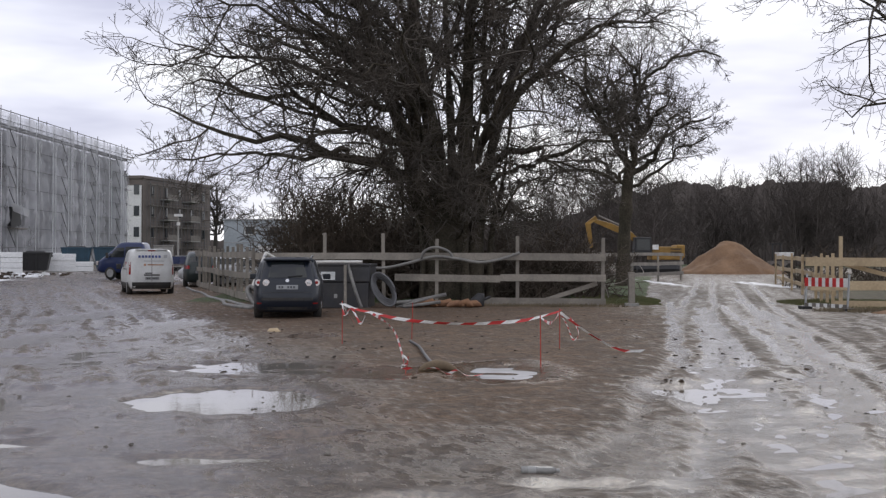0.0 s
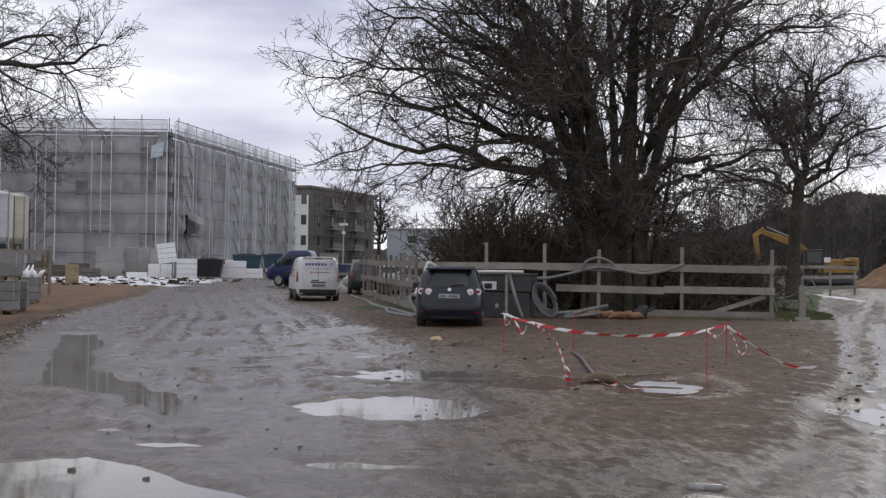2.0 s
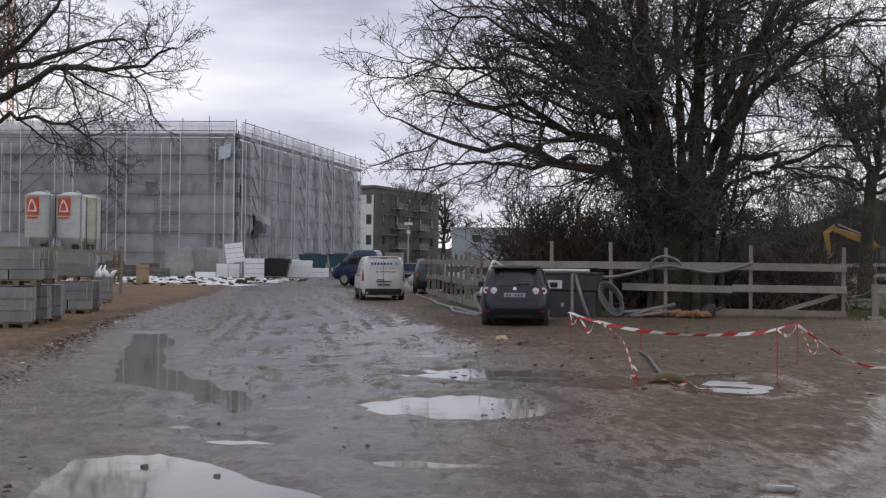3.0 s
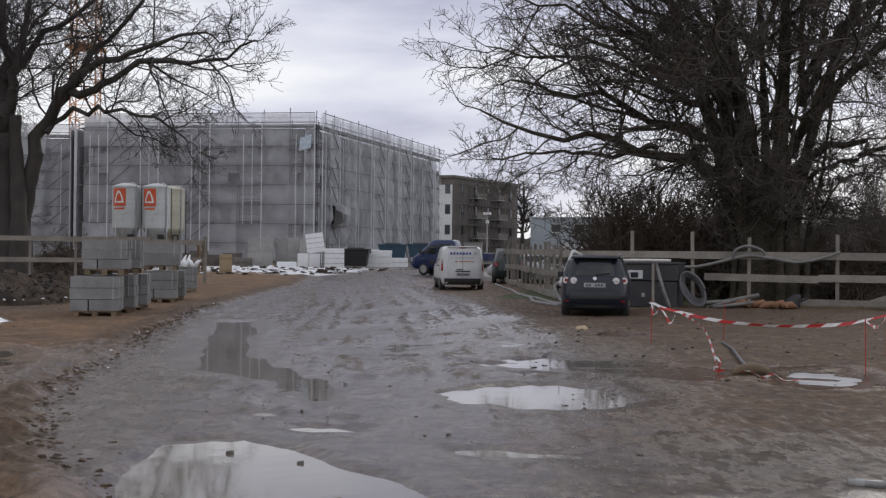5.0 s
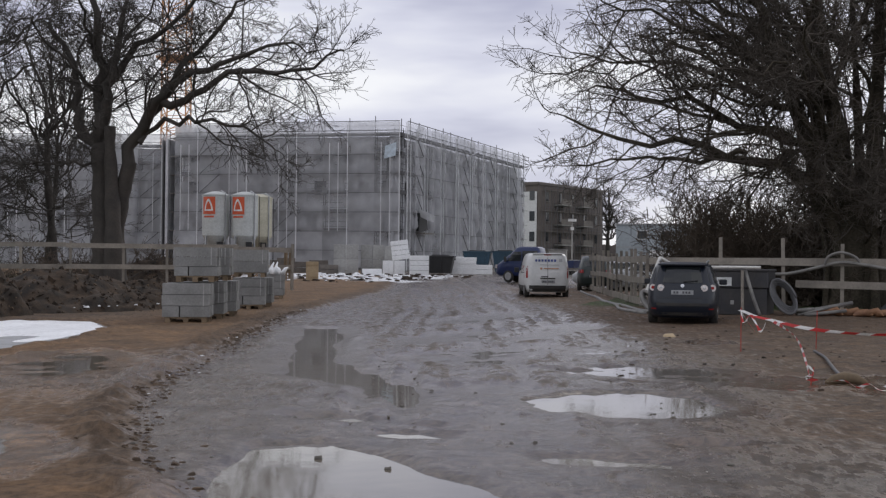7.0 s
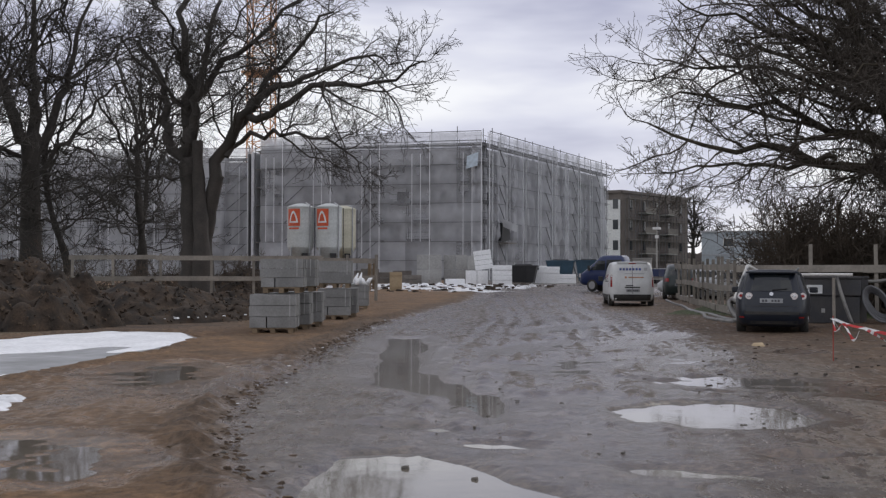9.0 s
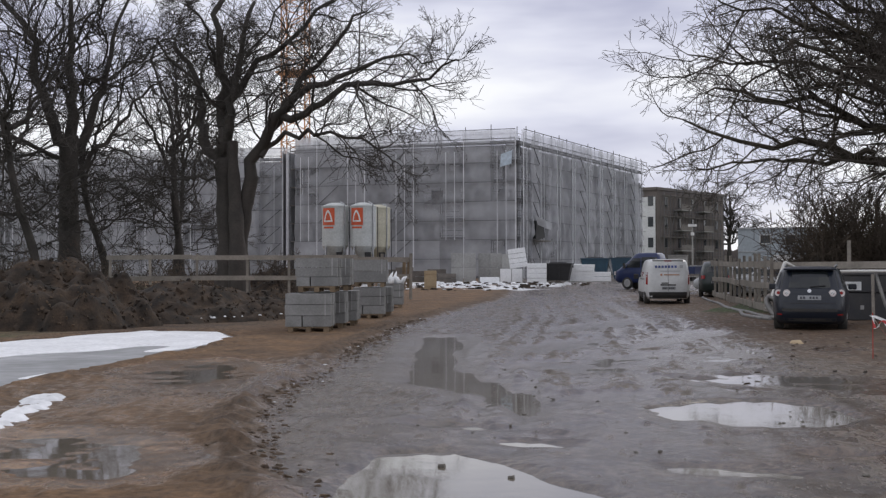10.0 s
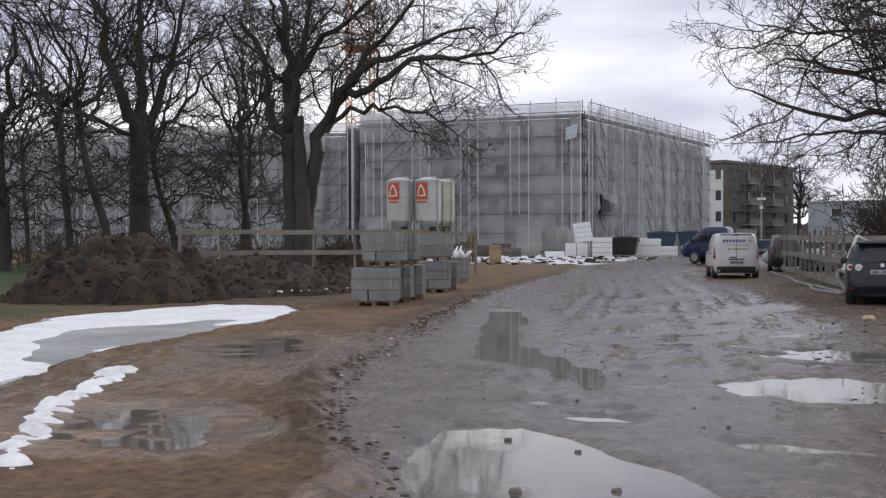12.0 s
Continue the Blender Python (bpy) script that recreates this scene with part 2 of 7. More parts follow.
# ---- mesh helpers ----
class Shape:
    """Collects boxes, tubes and sheets into one mesh."""

    def __init__(self):
        self.v, self.f = [], []

    def add(self, verts, faces):
        o = len(self.v)
        self.v += [tuple(p) for p in verts]
        self.f += [tuple(i + o for i in q) for q in faces]
        return self

    def box(self, c, size, m=None, taper=1.0):
        hx, hy, hz = (s / 2 for s in size)
        pts = []
        for z in (-1, 1):
            k = taper if z > 0 else 1.0
            for sx, sy in ((-1, -1), (1, -1), (1, 1), (-1, 1)):
                p = Vector((sx * hx * k, sy * hy * k, z * hz))
                p = (m @ p if m else p) + Vector(c)
                pts.append(p)
        return self.add(pts, [(3, 2, 1, 0), (4, 5, 6, 7), (0, 1, 5, 4), (1, 2, 6, 5), (2, 3, 7, 6), (3, 0, 4, 7)])

    def bar(self, a, b, w, h):
        """A plank from a to b, w thick across and h high."""
        a, b = Vector(a), Vector(b)
        d = b - a
        q = d.to_track_quat("X", "Z").to_matrix()
        return self.box((a + b) / 2, (d.length, w, h), q)

    def tube(self, pts, radii, sides=8, caps=True):
        pts = [Vector(p) for p in pts]
        if not hasattr(radii, "__len__"):
            radii = [radii] * len(pts)
        verts, faces = [], []
        ref = None
        for i, p in enumerate(pts):
            d = (pts[min(i + 1, len(pts) - 1)] - pts[max(i - 1, 0)]).normalized()
            if ref is None:
                ref = d.orthogonal().normalized()
            ref = (ref - d * ref.dot(d)).normalized()
            s = d.cross(ref)
            for k in range(sides):
                a = 2 * math.pi * k / sides
                verts.append(p + (ref * math.cos(a) + s * math.sin(a)) * radii[i])
        for i in range(len(pts) - 1):
            for k in range(sides):
                j = (k + 1) % sides
                faces.append((i * sides + k, i * sides + j, (i + 1) * sides + j, (i + 1) * sides + k))
        if caps:
            faces.append(tuple(range(sides))[::-1])
            faces.append(tuple((len(pts) - 1) * sides + k for k in range(sides)))
        return self.add(verts, faces)

    def loft(self, rings, caps=True):
        n = len(rings[0])
        verts = [p for r in rings for p in r]
        faces = []
        for i in range(len(rings) - 1):
            for k in range(n):
                j = (k + 1) % n
                faces.append((i * n + k, i * n + j, (i + 1) * n + j, (i + 1) * n + k))
        if caps:
            faces.append(tuple(range(n))[::-1])
            faces.append(tuple((len(rings) - 1) * n + k for k in range(n)))
        return self.add(verts, faces)


def part(name, shape, mat, parent=None, label="", smooth=False, bevel=0.0, m=None):
    me = bpy.data.meshes.new(name)
    me.from_pydata(shape.v, [], shape.f)
    me.materials.append(mat)
    if smooth:
        me.shade_smooth()
    ob = new(name, me)
    ob.parent = parent
    if m is not None:
        ob.matrix_basis = m
    if bevel:
        bv = ob.modifiers.new("edges", "BEVEL")
        bv.width, bv.segments, bv.limit_method = bevel, 2, "ANGLE"
    if label:
        tagged(ob, label)
    return ob


def thing(name, label, category, m=None, group="", kind=""):
    ob = new(name)
    if m is not None:
        ob.matrix_basis = m
    return tagged(ob, label, category, group, kind)


def grid_object(name, verts, quads, mat, parent=None, layers=None, smooth=True):
    """A mesh from arrays: vertices N x 3, faces N x 4."""
    me = bpy.data.meshes.new(name)
    me.vertices.add(len(verts))
    me.vertices.foreach_set("co", np.asarray(verts, np.float32).ravel())
    k = quads.shape[1]
    me.loops.add(quads.size)
    me.loops.foreach_set("vertex_index", quads.astype(np.int32).ravel())
    me.polygons.add(len(quads))
    me.polygons.foreach_set("loop_start", np.arange(0, quads.size, k, dtype=np.int32))
    me.polygons.foreach_set("loop_total", np.full(len(quads), k, np.int32))
    me.polygons.foreach_set("use_smooth", np.full(len(quads), smooth))
    for key, val in (layers or {}).items():
        a = me.attributes.new(key, "FLOAT", "POINT")
        a.data.foreach_set("value", np.asarray(val, np.float32).ravel())
    me.materials.append(mat)
    me.update(calc_edges=True)
    ob = new(name, me)
    ob.parent = parent
    return ob


def lattice(x, y, scale, seed):
    """Smooth value noise between -1 and 1."""
    r = np.random.RandomState(seed).uniform(-1, 1, (256, 256))
    u, v = x / scale, y / scale
    i, j = np.floor(u).astype(int), np.floor(v).astype(int)
    a, b = u - i, v - j
    a, b = a * a * (3 - 2 * a), b * b * (3 - 2 * b)
    g = lambda p, q: r[p % 256, q % 256]
    return (g(i, j) * (1 - a) + g(i + 1, j) * a) * (1 - b) + (g(i, j + 1) * (1 - a) + g(i + 1, j + 1) * a) * b


def step(a, b, x):
    t = np.clip((x - a) / (b - a), 0, 1)
    return t * t * (3 - 2 * t)


def to_line(x, y, pts):
    """Distance from points to a polyline."""
    best = np.full(np.shape(x), 1e9)
    for (ax, ay), (bx, by) in zip(pts[:-1], pts[1:]):
        dx, dy = bx - ax, by - ay
        t = np.clip(((x - ax) * dx + (y - ay) * dy) / (dx * dx + dy * dy), 0, 1)
        best = np.minimum(best, np.hypot(x - ax - t * dx, y - ay - t * dy))
    return best


def inside(x, y, pts):
    """Even-odd test of points against a closed outline."""
    r = np.zeros(np.shape(x), bool)
    for (ax, ay), (bx, by) in zip(pts, pts[1:] + pts[:1]):
        c = (ay > y) != (by > y)
        r ^= c & (x < (bx - ax) * (y - ay) / (by - ay + 1e-12) + ax)
    return r


def blob(x, y, pts, soft):
    """1 inside an outline, falling to 0 across its edge."""
    d = to_line(x, y, pts + pts[:1])
    s = np.where(inside(x, y, pts), d, -d)
    return step(-soft, soft, s), s


# ---- ground ----
def rise(x, y):
    """The ground climbs very gently away from the road fork."""
    return 0.005 * np.clip(np.hypot(x, y) - 45, 0, 105)


LONG_PUDDLE = [(-3.55, 12.65), (-3.2, 13.5), (-2.45, 13.95), (-1.7, 13.5), (-1.28, 12.6), (-1.55, 11.9), (-2.25, 11.6), (-3.05, 11.85)]
BIG_PUDDLE = [(-4.45, 7.35), (-4.8, 8.7), (-4.4, 9.0), (-3.87, 8.7), (-3.1, 8.1), (-2.4, 7.5), (-1.7, 6.7), (-1.4, 5.7), (-2.2, 5.0), (-3.4, 5.2), (-3.9, 6.4)]
ROAD_POOL = [(-7.5, 14.0), (-8.6, 16.2), (-10.2, 19.5), (-12.0, 23.6), (-11.2, 24.2), (-9.2, 20.0), (-7.6, 16.5), (-6.1, 14.6), (-4.7, 12.7), (-4.2, 11.2), (-5.2, 11.9), (-6.0, 12.9)]
SMALL_POOLS = [(-3.75, 9.75, .42, .2), (-1.9, 9.05, .5, .22), (-.75, 15.9, .7, .28), (-2.9, 17.0, .9, .35), (-.1, 7.4, .55, .3), (.9, 8.0, .4, .12),
               (-1.7, 16.0, .45, .2), (-2.6, 15.1, .8, .2), (-3.6, 16.2, .7, .25), (2.9, 13.6, .35, .7), (-2.6, 22.6, .3, .35), (-4.9, 10.4, .5, .2), (-1.2, 10.2, .3, .1)]
WATER_AREA = [(-3.2, 4.6), (-4.9, 7.2), (-6.6, 9.6), (-8.4, 12.6), (-9.8, 16.0), (-12.5, 24.0), (-15.5, 33.0), (-9.0, 40.0), (3.0, 40.0), (3.4, 22.0), (7.2, 17.0), (6.6, 9.0), (4.2, 4.6)]
ICE_POOL = [(0.3, 15.9), (0.5, 16.7), (1.15, 16.8), (1.35, 15.6), (1.0, 14.6), (0.5, 14.6)]
BANK = [(-2.6, 4.2), (-3.8, 6.0), (-4.9, 7.15), (-6.4, 9.0), (-8.0, 11.9), (-9.0, 14.3), (-10.6, 18.2), (-14.4, 27.6), (-22.0, 53.0), (-36, 90), (-46, 104)]
POND = [(-9.6, 7.4), (-11.0, 9.5), (-11.9, 10.9), (-12.7, 13.6), (-13.4, 15.6), (-14.1, 17.7), (-15.2, 20.7), (-16.6, 22.0), (-18.3, 21.8), (-18.7, 19.4), (-18.5, 16.4), (-15.6, 12.6), (-14.6, 9.6), (-12.0, 6.2)]
ICE_EYE = [(-11.9, 10.4), (-13.7, 11.6), (-15.0, 13.2), (-15.5, 15.2), (-15.2, 17.4), (-14.5, 18.0), (-13.7, 16.2), (-12.9, 14.2), (-12.4, 12.2)]
SLUSH = [(-6.75, 5.25), (-7.28, 5.91), (-7.83, 6.64), (-8.85, 7.79), (-9.81, 9.22), (-10.74, 10.48), (-9.94, 10.16), (-9.55, 9.64), (-9.0, 8.67), (-8.09, 7.52), (-7.35, 6.38), (-6.66, 5.67), (-6.41, 5.52), (-6.43, 5.21)]
FLAT_POOL_A = [(-7.58, 6.42), (-8.18, 7.61), (-7.58, 8.15), (-6.85, 7.86), (-5.97, 7.04), (-5.89, 6.44), (-6.48, 6.13), (-6.9, 6.0)]
FLAT_POOL_B = [(-11.25, 12.93), (-11.95, 14.73), (-11.47, 15.17), (-9.96, 13.98), (-9.51, 12.86), (-9.65, 11.86), (-10.23, 12.02)]
RIGHT_ROAD = [(0.8, 3.0), (2.9, 9.0), (5.3, 17.5), (9.0, 34.5), (14.2, 56.0), (21.2, 86.0), (25.5, 102.0)]
LEFT_ROAD = [(1.0, 3.0), (-1.6, 9.0), (-5.0, 19.0), (-9.3, 32.0), (-15.5, 48.0), (-26.0, 76.0), (-38.0, 104.0)]
APRON = [(-1.0, 9.8), (-1.1, 14.0), (-2.2, 19.5), (-5.5, 27.0), (-9.6, 38.0), (-14.5, 49.0), (-17.0, 60.0), (-9.0, 60.0), (-5.0, 39.0), (6.6, 38.5), (5.0, 25.0), (3.0, 16.0), (1.6, 11.0)]

WET_TRACKS = [([(8.2, 41.1), (4.9, 24.1), (3.7, 17.5), (3.5, 15.8)], 0.16),
              ([(8.3, 36.5), (5.6, 22.5), (4.6, 16.8)], 0.20),
              ([(9.5, 38.8), (6.6, 23.3), (5.3, 17.1)], 0.12),
              ([(11.6, 44.3), (7.5, 24.3), (6.2, 17.8), (6.0, 15.5)], 0.16),
              ([(7.1, 31.2), (5.3, 22.5), (4.0, 16.6)], 0.20),
              ([(4.2, 17.6), (3.4, 13.8), (2.9, 11.3), (2.9, 9.8), (2.9, 8.6), (2.9, 7.8)], 0.26),
              ([(3.9, 15.1), (3.6, 12.2), (3.5, 10.1), (3.4, 8.6)], 0.22),
              ([(4.4, 13.2), (4.7, 12.6), (4.9, 12.0)], 0.20),
              ([(4.8, 15.9), (4.6, 13.8), (4.2, 11.2)], 0.14)]


def spaced(fine_a, fine_b, d, lo, hi, grow):
    mid = list(np.arange(fine_a, fine_b, d))
    up, x, s = [], mid[-1], d
    while x < hi:
        s *= grow
        x += s
        up.append(x)
    down, x, s = [], mid[0], d
    while x > lo:
        s *= grow
        x -= s
        down.append(x)
    return np.array(down[::-1] + mid + up)


def build_ground():
    gx = spaced(-19, 13.5, 0.125, -2600, 2600, 1.06)
    rows = [4.4]
    while rows[-1] < 90:
        rows.append(rows[-1] + min(0.6, max(0.085, 0.0125 * rows[-1])))
    gy = spaced(90, 91, 0.5, -2600, 2600, 1.05)
    back = spaced(4.2, 4.4, 0.1, -2600, 4.5, 1.06)
    gy = np.concatenate([back[back < 4.35], rows, gy[gy > rows[-1] + 0.3]])
    x, y = np.meshgrid(gx, gy)
    d = np.hypot(x, y)
    near = 1 - step(60, 140, d)
    big = lattice(x, y, 3.1, 1)
    mid = lattice(x, y, 0.9, 2)
    small = lattice(x, y, 0.32, 3)
    tiny = lattice(x, y, 0.16, 13)
    # churned mud drawn out along the driving direction
    left = 1 - step(-1.5, 1.5, x + 0.05 * y)
    wave_ = lattice(x, y, 1.4, 16)
    churn = left * lattice((x - np.interp(y, [p[1] for p in LEFT_ROAD], [p[0] for p in LEFT_ROAD])) * 2.3 + 0.35 * wave_, y * 0.05, 0.5, 4)
    churn += (1 - left) * lattice((x - np.interp(y, [p[1] for p in RIGHT_ROAD], [p[0] for p in RIGHT_ROAD])) * 2.0 + 0.35 * wave_, y * 0.06, 0.5, 9)
    p_, q_ = 0.8 * x + 0.6 * y, 0.8 * y - 0.6 * x
    wob = 0.5 * lattice(p_, q_, 2.3, 5) + 0.22 * lattice(p_ + 0.3 * q_, q_, 0.6, 6)
    z = rise(x, y) + near * (0.009 * big + 0.005 * mid + 0.009 * small + 0.010 * tiny + 0.013 * churn + 0.008 * lattice(x * 0.7, y * 1.3, 0.19, 15))
    # left bank
    bank_x = np.interp(y, [p[1] for p in BANK], [p[0] for p in BANK])
    off = bank_x - x + 0.35 * wob
    bank = step(-0.15, 0.5, off) * step(-9, 1, y + wob)
    ridge = np.exp(-((off - 0.45) / 0.35) ** 2) * near * step(-4, 2, y)
    z += 0.07 * bank * near + ridge * (0.03 + 0.015 * mid + 0.04 * small + 0.06 * tiny)
    apron, _ = blob(x + 0.9 * wob + 0.25 * small, y + 1.2 * wob, APRON, 1.3)
    z += near * apron * (0.03 + 0.02 * lattice(x, y, 0.5, 7))
    sand = np.maximum(bank, 0.25 * apron)
    wet = np.clip(0.52 - 0.20 * (1 - left) + 0.06 * np.exp(-(to_line(x, y, RIGHT_ROAD) / 2.0) ** 2) + 0.10 * wob + 0.10 * small - 0.14 * churn, 0, 1) * (1 - 0.75 * bank) * (1 - 0.62 * apron)
    # wheel ruts
    rut, crest = np.zeros_like(x), np.zeros_like(x)
    for road, offs in ((RIGHT_ROAD, (-1.7, -0.75, 0.35, 1.25)), (LEFT_ROAD, (-3.3, -2.75, -2.3, -1.55, -1.2, -0.55, 0.15, 0.5, 1.35, 1.75))):
        for k, o in enumerate(offs):
            px = np.array([p[0] for p in road]) + o
            cx = np.interp(y, [p[1] for p in road], px) + 0.14 * lattice(y, y * 0 + k, 3.5, 20 + k) * near
            w = (0.17 if road is RIGHT_ROAD else 0.10) + 0.04 * lattice(y, y * 0 + k, 2.0, 30 + k)
            q = np.abs(x - cx)
            rut = np.maximum(rut, np.exp(-(q / w) ** 2) * (0.80 + 0.20 * lattice(y, y * 0 + 3 * k, 3.7, 40 + k)))
            lug = 0.75 + 0.25 * lattice(y, y * 0 + k, 0.4, 80 + k)
            crest = np.maximum(crest, np.exp(-((q - 0.24) / 0.10) ** 2) * (0.6 + 0.4 * lug))
            z += near * (0.020 + 0.010 * lug) * np.exp(-((q - 0.26) / 0.09) ** 2) * step(9.0, 12.5, y)
    rut *= np.where(x < 0.2, step(9.0, 12.5, y), step(6.5, 10.0, y))
    rut *= (1 - bank) * (1 - 0.85 * apron) * (y > 3) * (d < 130)
    z -= (0.026 + 0.016 * (x > -1)) * rut * near * (1 - 0.75 * step(16, 20, y) * (x > 2))
    wet = wet - 0.28 * bank
    crest *= (1 - bank) * (1 - 0.7 * apron) * step(9.0, 12.5, y)
    wet = wet + 0.30 * np.exp(-((x + 3.5) / 3.4) ** 2 - ((y - 9.0) / 4.5) ** 2) * (1 - bank)
    wet = np.clip(wet + 0.45 * rut - 0.16 * crest, 0, 1)
    # shallow films of water, broken by crumbs of mud
    film = np.zeros_like(x)
    for o, w in ((-0.9, 0.2), (0.75, 0.25)):
        cx = np.interp(y, [p[1] for p in RIGHT_ROAD], [p[0] + o for p in RIGHT_ROAD]) + 0.2 * lattice(y, y * 0 + o, 3.0, 55)
        film = np.maximum(film, np.exp(-((x - cx) / (w * (0.75 + 0.5 * lattice(y, y * 0, 2.2, 56)))) ** 4) * step(6.5, 8.5, y) * (1 - step(30, 44, y)))
    for cx, cy, rx, ry in ((-2.4, 16.4, 1.5, 1.5), (-5.6, 18.5, 0.9, 3.2), (-4.2, 13.6, 0.7, 0.8), (-6.4, 25.0, 0.8, 4.0), (-1.0, 15.2, 0.6, 0.5), (-3.95, 10.2, 0.5, 0.3), (-6.6, 17.5, 0.7, 1.6), (-7.9, 22.0, 0.8, 3.6), (-4.3, 20.5, 0.7, 2.6), (-9.6, 30.0, 0.9, 5.0)):
        q = np.hypot((x - cx) / rx, (y - cy) / ry) + 0.5 * wob
        film = np.maximum(film, 1 - step(0.6, 1.1, q))
    slush = np.zeros_like(x)
    for track, w in WET_TRACKS:
        q = to_line(x + 0.10 * lattice(x, y, 0.9, 57), y + 0.3 * lattice(x, y, 1.1, 58), track) / (w * (0.62 + 0.38 * (y < 15))) + 0.3 * small
        film = np.maximum(film, (1 - step(0.8, 1.7, q)) * (1 - step(17, 20, y)))
        wet = np.maximum(wet, 0.9 * (1 - step(1.0, 1.9, q)))
        slush = np.maximum(slush, 0.27 * (1 - step(0.8, 1.7, q)) * step(14, 18, y))
    z = z * (1 - film) + (-0.033 + 0.006 * small + 0.012 * tiny + 0.009 * churn + 0.004 * mid) * film
    wet = np.maximum(wet, 0.95 * film)
    # hollows that hold water
    for pts, deep, soft in ((LONG_PUDDLE, 0.13, 0.16), (BIG_PUDDLE, 0.12, 0.2), (ROAD_POOL, 0.054, 0.38), (ICE_POOL, 0.043, 0.25)):
        k = 0.35 if pts is LONG_PUDDLE else 1.0
        f, s = blob(x + 0.10 * k * wob, y + 0.16 * k * wob, pts, soft)
        z = z * (1 - 0.85 * f) - deep * f
        if pts is LONG_PUDDLE:
            z = np.where((s < 0) & (s > -0.5), np.maximum(z * 0.5, -0.02), z)
        if pts is ICE_POOL:
            z += f * (0.012 * small + 0.02 * lattice(x * 0.5, y * 1.6, 0.3, 59) + 0.03 * lattice(x * 0.45, y * 1.3, 0.17, 60))
        wet = np.maximum(wet, step(-0.9, 0.0, s))
    for cx, cy, rx, ry in SMALL_POOLS:
        q = np.hypot((x - cx + 0.15 * wob) / rx, (y - cy + 0.1 * wob) / ry)
        f = 1 - step(0.6, 1.5, q)
        z = z * (1 - 0.5 * f) - 0.055 * f
        wet = np.maximum(wet, 1 - step(1.2, 2.6, q))
    # water stands only inside the driven area
    _, edge = blob(x, y, WATER_AREA, 0.3)
    z = np.where((edge < 0.35) & (edge > -8), np.maximum(z, -0.025), z)
    f, s = blob(x + 0.2 * wob, y + 0.25 * wob, POND, 0.2)
    z = z * (1 - f) - 0.2 * f
    rim = np.exp(-((s + 0.45) / 0.3) ** 2)
    z += rim * (0.01 + 0.04 * small + 0.03 * mid)
    z = np.where((s < 0) & (s > -0.7), np.maximum(z, 0.055 + 0.03 * small), z)
    # brown flat between road and pond, wet film in the middle
    flat = np.exp(-(((x + 9.4) / 2.2) ** 2 + ((y - 12.2) / 5.0) ** 2))
    wet = np.clip(wet + 0.95 * flat * bank * (0.6 + 0.6 * wob), 0, 1)
    for pts in (FLAT_POOL_A, FLAT_POOL_B):
        f2, s2 = blob(x + 0.2 * wob, y + 0.2 * wob, pts, 0.25)
        z = z * (1 - f2) + (0.031 + 0.022 * small + 0.016 * tiny + 0.012 * mid) * f2
        wet = np.maximum(wet, step(-0.8, 0.0, s2))
    sand = np.clip(sand - 0.42 * flat * bank, 0, 1) * (1 - 0.7 * ridge)
    grass = np.zeros_like(x)
    gl = step(17.2, 19.5, -x + 0.8 * wob) * step(0, 3, -x - 0.8 * y) * (1 - step(70, 90, d))
    behind = step(38.2, 39.2, y + 0.4 * wob) * (x > -9 + 0 * y) * (x < 6.7 + 0.19 * (y - 38)) * (1 - step(75, 100, d))
    gr = step(34.0, 36.0, y + 0.5 * wob) * step(12.2, 13.4, x - 0.27 * (y - 36)) * (1 - step(90, 120, d))
    far = step(120, 170, d)
    for g in (gl, behind, 0.35 * gr, far):
        grass = np.maximum(grass, g)
    dug = np.clip(1.5 * np.exp(-(((x + 20.3) / 3.2) ** 2 + ((y - 23.5) / 4.6) ** 2)), 0, 1)
    grass *= (1 - f) * (1 - dug)
    sand = sand * (1 - 0.85 * dug)
    grass = np.where(x < 0, grass * step(0.2, 1.2, -s + 0.3 * wob), grass)
    wet *= (1 - 0.9 * grass) * (1 - 0.8 * gr)
    z += near * grass * (0.03 + 0.03 * small)
    snow = np.zeros_like(x)
    for cx, cy, rx, ry in ((12.9, 66, 0.7, 7), (18.2, 64, 0.7, 7), (-32, 70, 5, 4), (-27, 66, 2.5, 2.5), (-37, 80, 6, 5), (-22, 29, 3, 1.2)):
        q = np.hypot((x - cx) / rx, (y - cy) / ry) + 0.45 * wob + 0.3 * mid
        snow = np.maximum(snow, (1 - step(0.75, 1.0, q)))
    z += 0.025 * snow * near
    snow = np.maximum(snow, slush * (0.7 + 0.6 * small))
    verts = np.stack([x, y, z], -1).reshape(-1, 3)
    ny, nx = x.shape
    i = np.arange(ny - 1)[:, None] * nx + np.arange(nx - 1)[None]
    quads = np.stack([i, i + 1, i + nx + 1, i + nx], -1).reshape(-1, 4)
    ob = grid_object("ground", verts, quads, M_GROUND, None, {"sand": sand, "soil": np.maximum(np.maximum(apron * (1 - bank), 0.9 * ridge), np.maximum(gr, dug)), "wet": wet, "grass": grass, "snow": snow})
    return tagged(ob, "churned wet grey mud road with ruts, brown sand and grass verges", "ground", kind="structure")


build_ground()


def water_sheet(name, pts, z, mat, label, grow=0.35):
    """A level sheet of water a little wider than its hollow; the ground cuts its edge."""
    cx, cy = sum(p[0] for p in pts) / len(pts), sum(p[1] for p in pts) / len(pts)
    ring = []
    for px, py in pts:
        k = 1 + grow / math.hypot(px - cx, py - cy)
        ring.append((cx + (px - cx) * k, cy + (py - cy) * k, z))
    s = Shape().add([(cx, cy, z)] + ring, [(0, i + 1, (i + 1) % len(ring) + 1) for i in range(len(ring))])
    return tagged(part(name, s, mat), label, "puddle", kind="structure")


